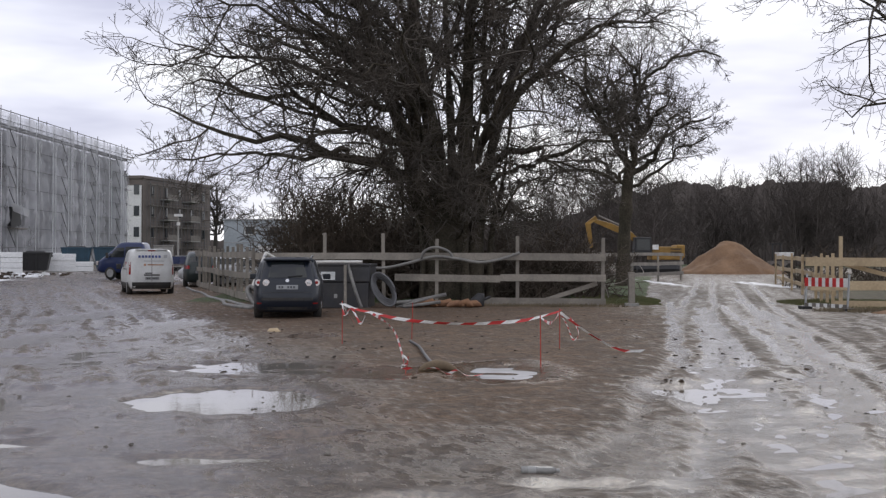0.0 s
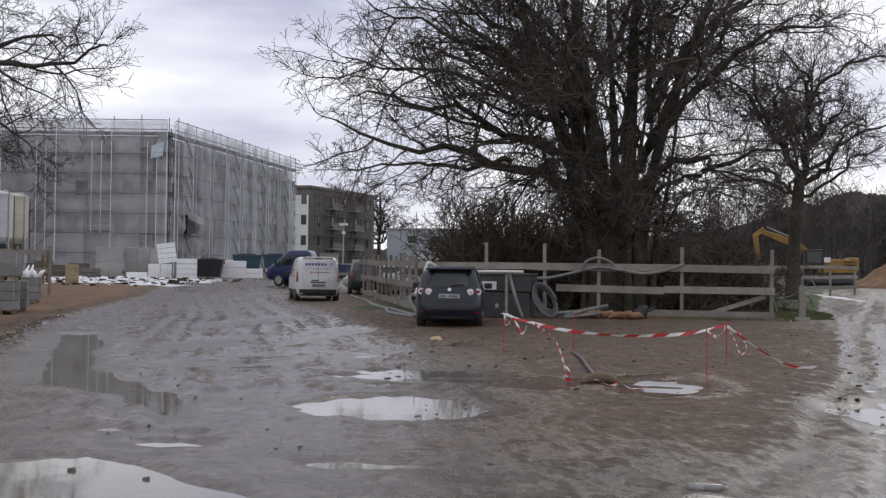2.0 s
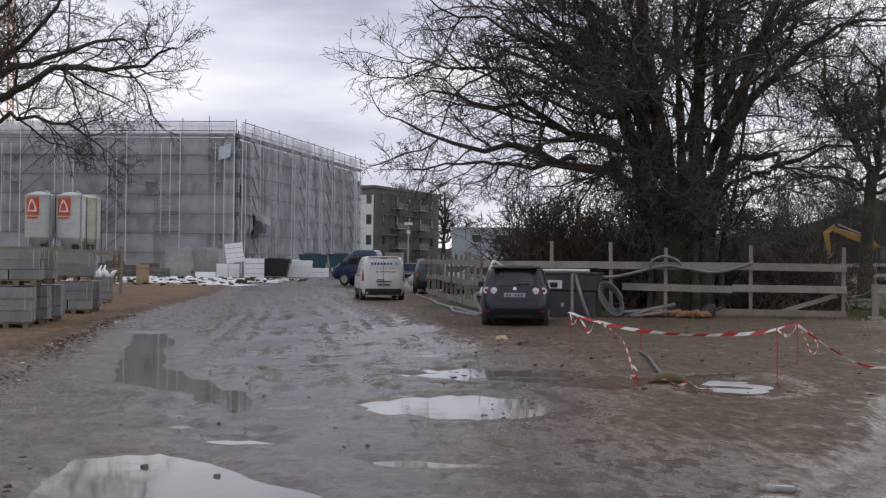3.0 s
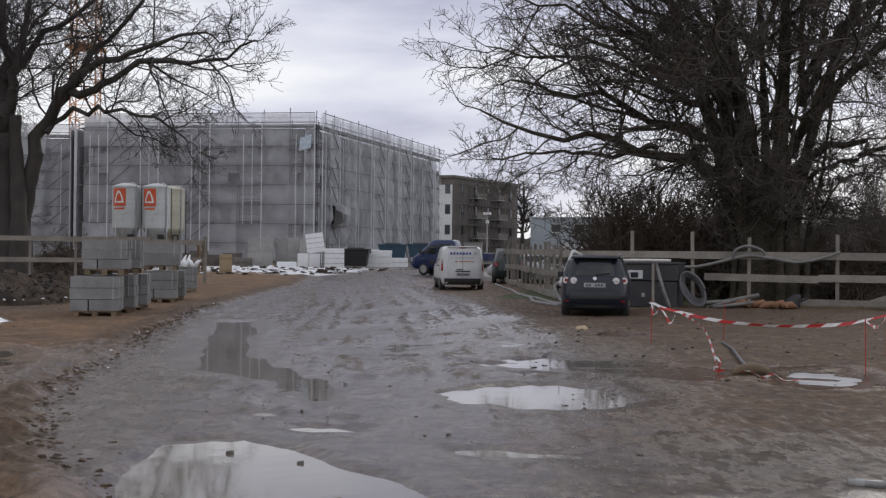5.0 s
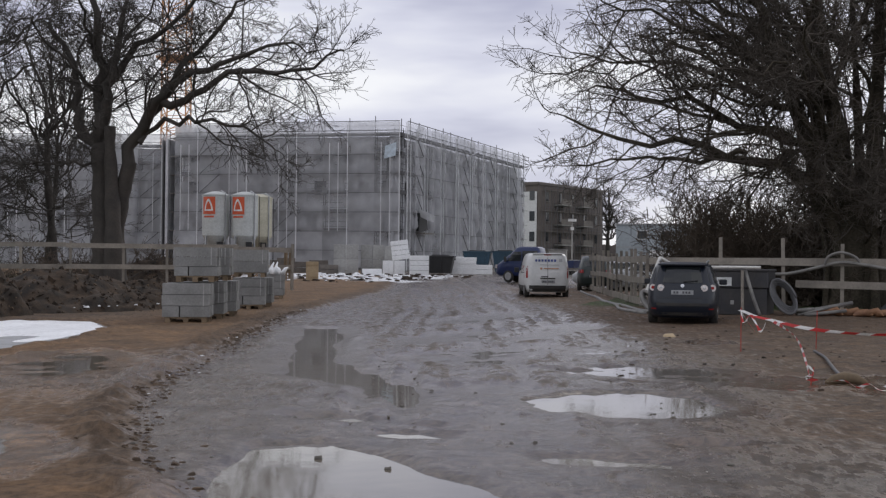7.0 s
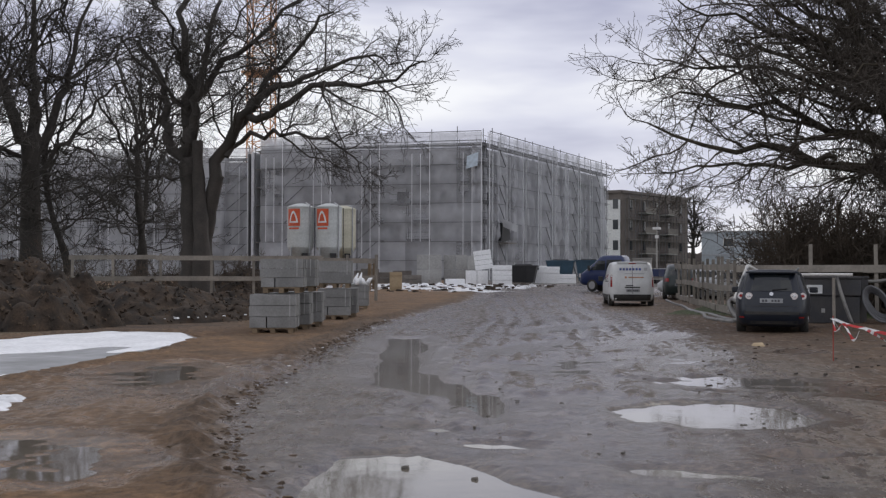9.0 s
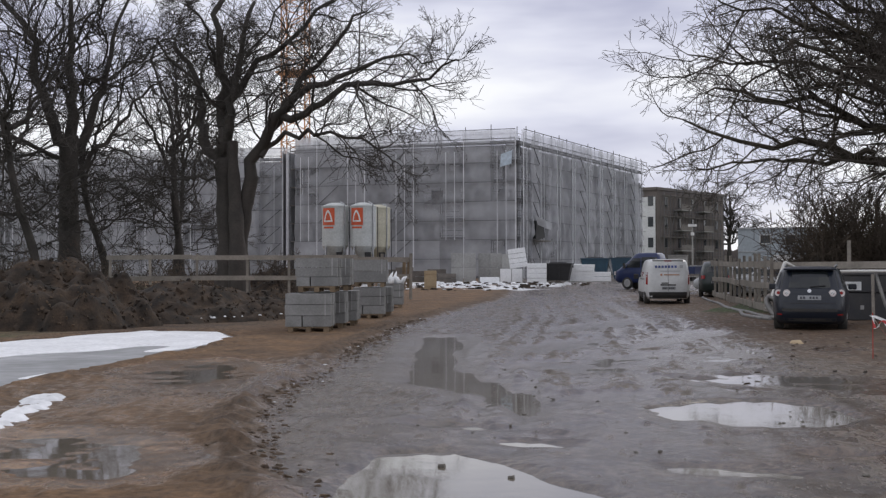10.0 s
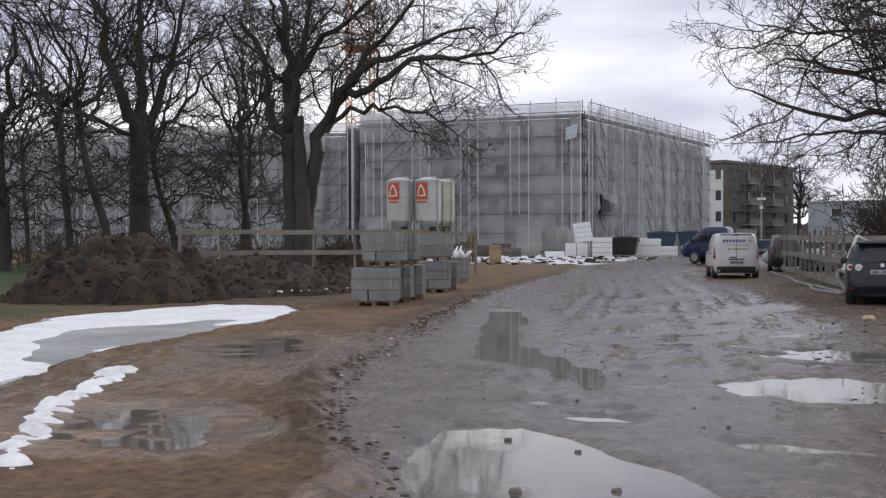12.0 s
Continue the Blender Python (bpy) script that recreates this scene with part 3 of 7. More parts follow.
WL = -0.035
water_sheet("puddle", LONG_PUDDLE, -0.028, M_WATER, "long still puddle in the mud reflecting white sky", 0.25)
water_sheet("puddle", BIG_PUDDLE, WL - 0.01, M_WATER, "big shallow puddle at the road edge with stones in it", 0.25)
water_sheet("puddle", ICE_POOL, WL + 0.01, M_ICE, "small puddle with a skin of grey ice", 0.5)
water_sheet("frozen_pond", POND, 0.035, M_ICE, "frozen pond with slushy white snow on grey ice", 0.3)
water_sheet("puddle", FLAT_POOL_A, 0.04, M_WATER, "shallow brown puddle on the sandy verge", 0.15)
water_sheet("puddle", FLAT_POOL_B, 0.04, M_WATER, "shallow brown puddle on the sandy verge", 0.15)


water_sheet("standing_water", WATER_AREA, -0.04, M_WATER, "thin water standing in ruts and hollows of the mud road", 0.0)

# snow lying on the rim of the frozen pond
def snow_sheet(name, pts, z, label, drop=0.06, wave=0.35, hole=None):
    n = 90
    cx, cy = sum(p[0] for p in pts) / len(pts), sum(p[1] for p in pts) / len(pts)
    gx = np.linspace(min(p[0] for p in pts) - .5, max(p[0] for p in pts) + .5, n)
    gy = np.linspace(min(p[1] for p in pts) - .5, max(p[1] for p in pts) + .5, n)
    x, y = np.meshgrid(gx, gy)
    f, s = blob(x + wave * lattice(x, y, wave * 3.5, 61), y + wave * lattice(x, y, wave * 3, 62), pts, 0.25 if wave > 0.2 else 0.12)
    if hole:
        f = f * (1 - blob(x + 0.3 * lattice(x, y, 1.1, 64), y + 0.4 * lattice(x, y, 0.8, 65), hole, 0.55)[0])
    if wave < 0.2:
        f = f * step(-0.12, 0.22, lattice(0.6 * x + 0.5 * y, 1.5 * y - 0.8 * x, 0.12, 66) + 0.4 * lattice(x, y, 0.45, 67) + 0.35)
    zz = z - drop + (drop + 0.025) * f + (0.012 if wave > 0.2 else 0.03) * lattice(x, y, 0.5 if wave > 0.2 else 0.2, 63) * f
    i = np.arange(n - 1)[:, None] * n + np.arange(n - 1)[None]
    quads = np.stack([i, i + 1, i + n + 1, i + n], -1).reshape(-1, 4)
    quads = quads[f.ravel()[quads].max(1) > 0.01]
    ob = grid_object(name, np.stack([x, y, zz], -1).reshape(-1, 3), quads, M_SNOW)
    return tagged(ob, label, "snow", kind="structure")


snow_sheet("snow", POND, 0.05, "old white snow on the frozen pond round a grey eye of ice", 0.05, 0.22, ICE_EYE)
snow_sheet("snow", SLUSH, 0.085, "ragged strip of old snow on the sandy verge", 0.07, 0.12)


# ---- bare trees ----
def shoots(rng, P, R, k, span, angle, length, n, wiggle, lift, thin, absolute=None):
    """k side shoots for each parent branch."""
    N, m, _ = P.shape
    seg = np.linalg.norm(np.diff(P, axis=1), axis=2)
    total = seg.sum(1)
    u = rng.uniform(span[0], span[1], (N, k))
    u[:, -1] = 0.999
    t = u * (m - 1)
    i = np.minimum(t.astype(int), m - 2)
    f = (t - i)[..., None]
    rows = np.arange(N)[:, None]
    start = P[rows, i] * (1 - f) + P[rows, i + 1] * f
    tang = P[rows, i + 1] - P[rows, i]
    tang /= np.linalg.norm(tang, axis=2, keepdims=True) + 1e-9
    rad = R[rows, i] * (1 - f[..., 0]) + R[rows, i + 1] * f[..., 0]
    v = rng.normal(size=tang.shape)
    v -= (v * tang).sum(2, keepdims=True) * tang
    v /= np.linalg.norm(v, axis=2, keepdims=True) + 1e-9
    a = np.radians(rng.uniform(angle[0], angle[1], (N, k)))[..., None]
    a[:, -1] *= 0.35
    d = tang * np.cos(a) + v * np.sin(a)
    ln = rng.uniform(length[0], length[1], (N, k)) * ((total[:, None] * (1.15 - 0.65 * u)) if absolute is None else absolute)
    r0 = np.minimum(rad * 0.8, thin * ln + 0.003)
    start, d, ln, r0 = start.reshape(-1, 3), d.reshape(-1, 3), ln.ravel(), r0.ravel()
    Q = np.zeros((len(ln), n, 3))
    Q[:, 0] = start
    for s in range(1, n):
        d = d + rng.normal(size=d.shape) * wiggle + np.array([0, 0, lift])
        d /= np.linalg.norm(d, axis=1, keepdims=True)
        Q[:, s] = Q[:, s - 1] + d * (ln / (n - 1))[:, None]
    S = r0[:, None] * np.linspace(1, 0.45, n)[None]
    return Q, S


def tubes(P, R, sides, low=0.0):
    N, m, _ = P.shape
    R = np.maximum(R, low)
    T = np.gradient(P, axis=1)
    T /= np.linalg.norm(T, axis=2, keepdims=True) + 1e-9
    mean = T.mean(1)
    ax = np.eye(3)[np.argmin(np.abs(mean), axis=1)]
    A = np.cross(T, ax[:, None, :])
    A /= np.linalg.norm(A, axis=2, keepdims=True) + 1e-9
    B = np.cross(T, A)
    ang = np.arange(sides) * 2 * np.pi / sides
    V = P[:, :, None] + R[:, :, None, None] * (A[:, :, None] * np.cos(ang)[None, None, :, None] + B[:, :, None] * np.sin(ang)[None, None, :, None])
    base = (np.arange(N) * m * sides)[:, None, None] + (np.arange(m - 1) * sides)[None, :, None]
    k = np.arange(sides)
    j = (k + 1) % sides
    q = np.stack([base + k, base + j, base + j + sides, base + k + sides], -1).reshape(-1, 4)
    return V.reshape(-1, 3), q


def joined(parts):
    vs, qs, o = [], [], 0
    for v, q in parts:
        vs.append(v)
        qs.append(q + o)
        o += len(v)
    return np.concatenate(vs), np.concatenate(qs)


def curve(pts, n):
    """A smooth run of n points through a few."""
    pts = np.array(pts, float)
    t = np.linspace(0, len(pts) - 1, n)
    out = np.zeros((n, 3))
    for c in range(n):
        i = min(int(t[c]), len(pts) - 2)
        f = t[c] - i
        p0, p1, p2, p3 = pts[max(i - 1, 0)], pts[i], pts[i + 1], pts[min(i + 2, len(pts) - 1)]
        out[c] = 0.5 * ((2 * p1) + (p2 - p0) * f + (2 * p0 - 5 * p1 + 4 * p2 - p3) * f * f + (3 * p1 - p0 - 3 * p2 + p3) * f ** 3)
    return out


def bare_tree(name, label, base, seed, stems, limbs, counts, twig=0.006, mat=None, droop=0.0, fine=False, sweep=False):
    """stems: list of (points, r0, r1); limbs: as stems, the main boughs. counts: shoots per branch at each further level."""
    rng = np.random.RandomState(seed)
    mat = mat or M_BARK
    root = thing(name, label, "tree", pose(*base))
    tr = []
    for pts, r0, r1 in stems:
        n = 14
        C = curve(pts, n)
        rad = np.interp(np.linspace(0, 1, n), [0, 0.08, 0.2, 1], [r0 * 1.5, r0 * 1.12, r0, r1])
        rad *= 1 + 0.11 * rng.normal(size=n)
        tr.append(tubes(C[None], rad[None], 14))
    v, q = joined(tr)
    grid_object("trunk", v, q, mat, root)
    n = 13
    LP = np.array([curve(p, n) for p, a, b in limbs])
    sway = np.cumsum(rng.normal(size=LP[:, 1:].shape) * 0.16, axis=1)
    LP[:, 1:] += rng.normal(size=LP[:, 1:].shape) * 0.07 + sway - sway.mean(1, keepdims=True) * 0.6
    LR = np.array([np.linspace(a, b, n) for p, a, b in limbs])
    for i in range(len(LP)):
        v, q = tubes(LP[i:i + 1], LR[i:i + 1], 8)
        grid_object("bough", v, q, mat, root)
    P, R = LP, LR
    geo = []
    spec = [((0.18, 1), (30, 65), (0.33, 0.58), 7, 0.25, 0.04 - droop, 0.022, 6),
            ((0.15, 1), (30, 70), (0.35, 0.65), 4, 0.28, 0.02 - droop, 0.016, 4),
            ((0.15, 1), (30, 70), (0.40, 0.70), 3, 0.24, 0.02 - droop, 0.012, 3),
            ((0.10, 1), (30, 75), (0.45, 0.85), 2, 0.2, 0.03, 0.010, 3)]
    if fine:
        spec = [((0.14, 1), (26, 60), (0.30, 0.55), 8, 0.24, 0.02, 0.012, 4),
                ((0.10, 1), (26, 62), (0.38, 0.70), 5, 0.26, 0.015, 0.009, 3),
                ((0.08, 1), (26, 65), (0.40, 0.72), 3, 0.26, 0.015, 0.0085, 3),
                ((0.06, 1), (28, 70), (0.40, 0.75), 2, 0.2, 0.02, 0.009, 3)]
    if sweep:
        spec = [((0.16, 1), (20, 48), (0.40, 0.66), 7, 0.12, 0.015, 0.012, 4),
                ((0.12, 1), (20, 52), (0.40, 0.70), 5, 0.14, 0.0, 0.009, 3),
                ((0.10, 1), (22, 55), (0.42, 0.78), 3, 0.14, 0.0, 0.008, 3)]
    for k, (span, ang, ln, m, wig, lift, thin, sides) in zip(counts, spec):
        P, R = shoots(rng, P, R, k, span, ang, ln, m, wig, lift, thin)
        if R.shape[0] > 4000:
            keep = P[:, :, 2].min(1) > 0.4 - base[2]
            P, R = P[keep], R[keep]
        geo.append(tubes(P, R, sides, twig))
    if geo:
        v, q = joined(geo)
        grid_object("crown", v, q, M_TWIG if mat is M_BARK else M_BARK2, root)
    return root


def fan(rng, start, count, length, elev, r, azim=(0, 360), jitter=0.15):
    """Boughs fanning out from points on a stem."""
    out = []
    for i in range(count):
        s = np.array(start[i % len(start)], float)
        a = radians(azim[0] + (azim[1] - azim[0]) * (i + rng.uniform(0, 0.8)) / count)
        e = radians(rng.uniform(*elev))
        ln = rng.uniform(*length)
        d = np.array([math.cos(a) * math.cos(e), math.sin(a) * math.cos(e), math.sin(e)])
        up = np.array([0, 0, 1.0])
        p1 = s + d * ln * 0.33 + rng.normal(size=3) * jitter * ln * 0.2
        p2 = s + d * ln * 0.68 + up * ln * 0.03 + rng.normal(size=3) * jitter * ln * 0.3
        p3 = s + d * ln - up * ln * 0.06 + rng.normal(size=3) * jitter * ln * 0.4
        out.append(([s, p1, p2, p3], r * rng.uniform(0.7, 1.1), 0.035))
    return out


rng = np.random.RandomState(5)
# great oak behind the fence, with a second stem grown close beside it
oak_stems = [([(-0.4, 0, -0.1), (-0.42, 0, 1.6), (-0.85, 0, 3.6), (-1.55, -0.1, 6.0), (-2.6, -0.2, 9.0), (-3.7, -0.3, 12.5), (-4.4, -0.3, 15.0)], 0.40, 0.05),
             ([(0.0, 0.1, -0.1), (0.0, 0.1, 2.5), (-0.3, 0.1, 5.0), (-0.95, 0.2, 8.5), (-1.4, 0.3, 12.0), (-2.0, 0.3, 15.5)], 0.42, 0.05),
             ([(0.5, 0.2, -0.1), (0.5, 0.2, 2.5), (0.68, 0.3, 5.0), (0.8, 0.3, 8.0), (0.9, 0.3, 12.0), (1.4, 0.3, 15.5)], 0.36, 0.05),
             ([(1.05, 0.4, -0.1), (1.1, 0.4, 2.0), (1.45, 0.5, 4.6), (2.35, 0.4, 8.0), (3.6, 0.2, 11.5), (5.0, 0.1, 15.0)], 0.31, 0.05),
             ([(0.2, 0.9, -0.1), (0.25, 1.0, 4.0), (0.1, 1.4, 8.0), (-0.2, 1.8, 13.5)], 0.24, 0.05),
             ([(1.65, 0.4, -0.1), (1.7, 0.4, 2.4), (2.2, 0.3, 5.0), (2.6, 0.3, 9.0)], 0.11, 0.03),
             ([(-0.9, -0.4, -0.1), (-0.9, -0.4, 2.2), (-1.5, -0.4, 4.8), (-1.7, -0.5, 8.0)], 0.10, 0.03),
             ([(0.75, -0.5, -0.1), (0.7, -0.5, 2.4), (0.95, -0.5, 4.8), (1.5, -0.4, 8.6)], 0.13, 0.03)]
oak_limbs = [([(-0.5, 0, 4.0), (-1.6, -0.3, 4.9), (-3.6, -0.6, 5.6), (-6.2, -1.0, 6.1), (-8.8, -1.4, 5.9), (-11.6, -1.6, 7.2)], 0.27, 0.04),
             ([(-3.6, -0.6, 5.5), (-5.0, -1.4, 5.2), (-7.6, -2.2, 4.9), (-10.6, -2.6, 4.9)], 0.11, 0.03),
             ([(-0.75, 0, 5.2), (-2.6, 0.4, 6.6), (-5.6, 0.8, 7.8), (-8.4, 1.0, 8.6), (-10.6, 1.2, 9.4)], 0.20, 0.035),
             ([(-0.9, 0, 6.2), (-2.2, -0.8, 8.4), (-4.8, -1.4, 10.4), (-7.4, -1.8, 12.4)], 0.19, 0.035),
             ([(-0.6, 0, 5.0), (-1.9, -1.4, 6.6), (-4.4, -2.4, 7.8), (-7.6, -3.0, 8.8)], 0.16, 0.03),
             ([(-0.5, 0, 4.6), (-1.4, -1.0, 5.6), (-3.2, -2.2, 6.4), (-5.8, -3.2, 6.6)], 0.13, 0.03),
             ([(-1.1, 0.0, 7.5), (-1.9, 0.2, 10.2), (-3.2, 0, 12.8), (-4.6, -0.2, 15)], 0.17, 0.035),
             ([(1.1, 0.4, 5.2), (2.4, 0.2, 7.6), (4.0, 0, 9.6), (6.0, -0.4, 10.6), (8.6, -0.6, 10.4)], 0.21, 0.035),
             ([(1.0, 0.4, 4.4), (2.9, 0, 5.7), (5.0, -0.4, 6.2), (7.6, -0.6, 6.8)], 0.17, 0.03),
             ([(0.95, 0.4, 3.9), (2.6, 0.2, 4.8), (4.4, 0, 5.0), (6.4, 0, 4.6)], 0.10, 0.03),
             ([(1.4, 0.4, 7.0), (2.6, 0.6, 9.6), (4.6, 1.0, 12.0), (6.6, 1.2, 13.4)], 0.17, 0.035),
             ([(1.5, 0.4, 8.0), (1.9, -0.6, 11), (2.8, -1.2, 14)], 0.14, 0.03)]
oak_limbs += fan(rng, [(-0.4, 0, 5), (-1.0, -0.1, 7), (1.2, 0.4, 6), (0.3, 1.1, 6), (-0.1, 0.2, 9), (1.6, 0.4, 9)], 18, (5.5, 8.5), (18, 72), 0.11)
for ends in ([(-1.0, 0, 6.8), (-2.4, -0.4, 9.0), (-4.6, -0.8, 10.2), (-7.4, -1.0, 10.8)], [(-1.1, 0, 7.4), (-2.0, 0.6, 9.6), (-4.4, 1.2, 11.4), (-6.8, 1.6, 13.2)],
             [(-0.8, 0, 5.8), (-2.6, -1.2, 7.6), (-5.0, -2.0, 9.2), (-7.6, -2.4, 10.2)], [(-1.2, 0, 8.6), (-1.8, -0.8, 10.8), (-3.6, -1.2, 12.6), (-5.4, -1.4, 14.4)],
             [(-1.1, 0, 8.0), (-2.2, -0.2, 9.8), (-4.6, -0.2, 11.8), (-6.0, 0, 13.4)], [(-1.0, 0, 7.0), (-3.6, -0.4, 9.4), (-7.6, -0.6, 11.2), (-11.8, -0.6, 12.6)],
             [(-1.1, 0, 7.6), (-3.2, 0.8, 10.2), (-6.6, 1.2, 12.6), (-10.2, 1.2, 14.6)], [(-0.9, 0, 6.2), (-4.0, 0.6, 8.2), (-8.0, 0.8, 9.8), (-12.2, 0.6, 10.6)],
             [(1.5, 0.4, 7.6), (3.6, 0, 10.4), (6.2, -0.4, 12.6), (8.8, -0.6, 14.6)], [(-0.6, 0, 4.8), (-3.0, 0.6, 6.4), (-6.6, 0.4, 7.2), (-10.4, 0.2, 8.0)]):
    oak_limbs.append((ends, 0.135, 0.03))
oak_limbs += fan(rng, [(0.9, 0.4, 3.2), (-0.6, 0, 3.4), (0.3, 1.0, 3.8), (0.6, -0.4, 2.6), (-0.9, -0.4, 2.8)], 14, (2.6, 4.6), (5, 45), 0.045)
oak_limbs = [([np.array(p[0]) + (np.array(q) - np.array(p[0])) * (0.83 if p[-1][0] < -3 else 0.90) for q in p], a, b * 0.8) for p, a, b in oak_limbs]
bare_tree("oak_tree", "big bare oak with several stems behind the plank fence", (0.1, 42.0, 0.0), 11, oak_stems, oak_limbs, (13, 7, 5, 2), 0.009, fine=True)

# oak at the left verge, with a sawn-off stub stem
rng = np.random.RandomState(8)
l_stems = [([(-0.3, 0, -0.1), (-0.32, 0, 2.4), (-0.42, 0, 4.6), (-0.55, 0, 6.6)], 0.57, 0.38),
           ([(0.55, -0.45, -0.1), (0.52, -0.45, 2.5), (0.36, -0.42, 4.8), (0.22, -0.38, 6.6), (0.2, -0.36, 7.35)], 0.40, 0.22),
           ([(0.3, 0.1, 0.5), (0.42, 0.1, 3.6), (0.95, 0.1, 5.8)], 0.36, 0.31)]
l_limbs = [([(-0.55, 0, 6.3), (-0.5, 0, 8.0), (-0.9, 0, 10.5), (-1.0, 0.2, 13.5)], 0.40, 0.12),
           ([(-0.6, 0, 6.2), (-1.7, 0.2, 7.8), (-2.4, 0.4, 9.8), (-3.6, 0.4, 12.6)], 0.3, 0.09),
           ([(-0.5, 0, 7.2), (0.2, -0.3, 9.0), (0.9, -0.5, 11.2), (1.6, -0.5, 14.0)], 0.26, 0.08),
           ([(0.9, 0.1, 5.6), (1.5, 0.0, 7.2), (2.7, -0.1, 8.4), (4.3, -0.2, 9.4), (6.4, -0.4, 10.2), (9.6, -0.6, 10.9)], 0.31, 0.05),
           ([(2.7, -0.1, 8.4), (4.6, -0.4, 8.7), (7.0, -0.6, 9.3), (9.4, -0.8, 9.0), (11.4, -0.8, 9.7)], 0.2, 0.04),
           ([(1.5, 0, 6.6), (3.2, -0.3, 7.4), (5.0, -0.6, 7.5), (6.8, -0.9, 7.3), (8.0, -1.0, 6.9)], 0.13, 0.03),
           ([(2.0, 0, 7.8), (3.0, 0.4, 9.6), (4.6, 0.6, 11.2), (6.8, 0.8, 13.0)], 0.2, 0.05),
           ([(-0.6, 0, 9.0), (1.2, 0.6, 11.0), (3.2, 0.8, 12.6), (5.4, 1.0, 14.2)], 0.19, 0.045),
           ([(-0.6, 0, 5.2), (-2.0, -0.6, 5.6), (-3.8, -1.2, 6.4)], 0.09, 0.03)]
l_limbs += fan(rng, [(-0.8, 0, 9), (-0.9, 0.1, 10.5)], 4, (4, 6.5), (20, 60), 0.10)
bare_tree("oak_tree", "bare oak with a sawn-off stub stem beside the fence", (-31.3, 42.8, 0.02), 21, l_stems, l_limbs, (13, 8, 5, 2), 0.0092, M_BARK2, fine=True)

# slimmer tree beside the right-hand road
rng = np.random.RandomState(9)
r_stems = [([(0, 0, -0.1), (0.05, 0, 2.5), (0.2, 0, 5.0), (0.3, 0, 6.5)], 0.38, 0.26)]
r_limbs = [([(0.3, 0, 6.0), (-0.6, 0, 8), (-1.6, 0, 10), (-2.0, 0, 12.6)], 0.2, 0.05),
           ([(0.3, 0, 6.3), (0.9, 0, 8.2), (1.0, 0.2, 10.4), (0.8, 0.2, 13.2)], 0.2, 0.05),
           ([(0.3, 0, 5.8), (1.4, 0, 7.2), (2.8, 0, 8.4), (4.6, 0, 9.4)], 0.17, 0.04),
           ([(0.2, 0, 4.8), (-0.9, 0, 5.8), (-2.4, 0, 6.3), (-4.4, 0, 6.0)], 0.14, 0.04)]
r_limbs += fan(rng, [(0.2, 0, 5.4), (0.3, 0, 6.5), (0.7, 0, 8), (-0.8, 0, 8.2), (-1.5, 0, 9.6), (0.9, 0, 10)], 18, (3.4, 5.4), (10, 60), 0.11)
bare_tree("bare_tree", "slender bare tree beside the construction road", (9.7, 61.0, 0.08), 31, r_stems, r_limbs, (11, 7, 5, 2), 0.0095, fine=True)

# tree whose boughs hang in from beyond the right-hand fence
rng = np.random.RandomState(12)
e_limbs = [([(0, 0, 6), (-3, -1, 8.8), (-6, -2, 10.6), (-8.6, -2.4, 11.8)], 0.12, 0.03), ([(0, 0, 5), (-2.8, -0.6, 6.8), (-5.4, -1, 7.4), (-7.4, -1.2, 7.0)], 0.10, 0.025),
           ([(0, 0, 7), (-2, 1, 10), (-4.6, 1.4, 12.6)], 0.11, 0.03)] + fan(rng, [(0, 0, 6), (0, 0, 8), (0, 0, 9)], 10, (5, 7.5), (5, 55), 0.09)
bare_tree("oak_tree", "bare tree standing beyond the pale fence", (21.2, 40.0, 0.0), 41, [([(0, 0, -0.1), (0, 0, 4), (0.1, 0, 8), (0, 0, 12)], 0.5, 0.15)], e_limbs, (9, 6, 4, 2), 0.0085, fine=True)

# row of trees along the left edge; a is measured across the row's line of sight
side = lambda a, z, back=0.0: (0.72 * a - 0.69 * back, 0.69 * a + 0.72 * back, z)
rng = np.random.RandomState(101)
m_stems = [([side(0, -0.1), side(-0.05, 3.0), side(-0.1, 6.0), side(-0.05, 8.6)], 0.60, 0.46)]
m_limbs = [([side(-0.3, 8.2), side(-0.9, 9.6), side(-1.8, 11.4), side(-2.1, 13.2), side(-3.7, 15.4), side(-4.6, 17.5)], 0.34, 0.07),
           ([side(-0.05, 8.4), side(-0.1, 10.4), side(0.0, 12.6), side(0.2, 15.0), side(-0.1, 18.0)], 0.33, 0.07),
           ([side(0.2, 7.6), side(1.2, 10.0), side(1.9, 11.8), side(2.4, 13.6), side(3.4, 16.6)], 0.27, 0.06),
           ([side(0.2, 6.4), side(1.3, 7.9), side(2.4, 9.6), side(3.9, 11.0), side(5.2, 11.6)], 0.15, 0.04),
           ([side(-0.2, 6.8), side(-1.8, 8.2), side(-3.6, 9.4), side(-5.8, 10.2)], 0.14, 0.04)]
m_limbs += fan(rng, [side(-1.6, 11.0), side(0, 11.0), side(1.8, 11.6), side(-2.2, 13.4), side(0.1, 13.6)], 15, (3.5, 6.0), (10, 60), 0.075)
m_limbs += fan(rng, [side(0, 4.2), side(0, 5.6), side(0, 7.0)], 8, (2.4, 4.6), (0, 35), 0.05)
bare_tree("bare_tree", "stout bare tree with a forked trunk in the roadside row", (-44.2, 45.9, float(rise(-44.2, 45.9))), 201, m_stems, m_limbs, (8, 6, 4), 0.0115, M_BARK2, sweep=True)
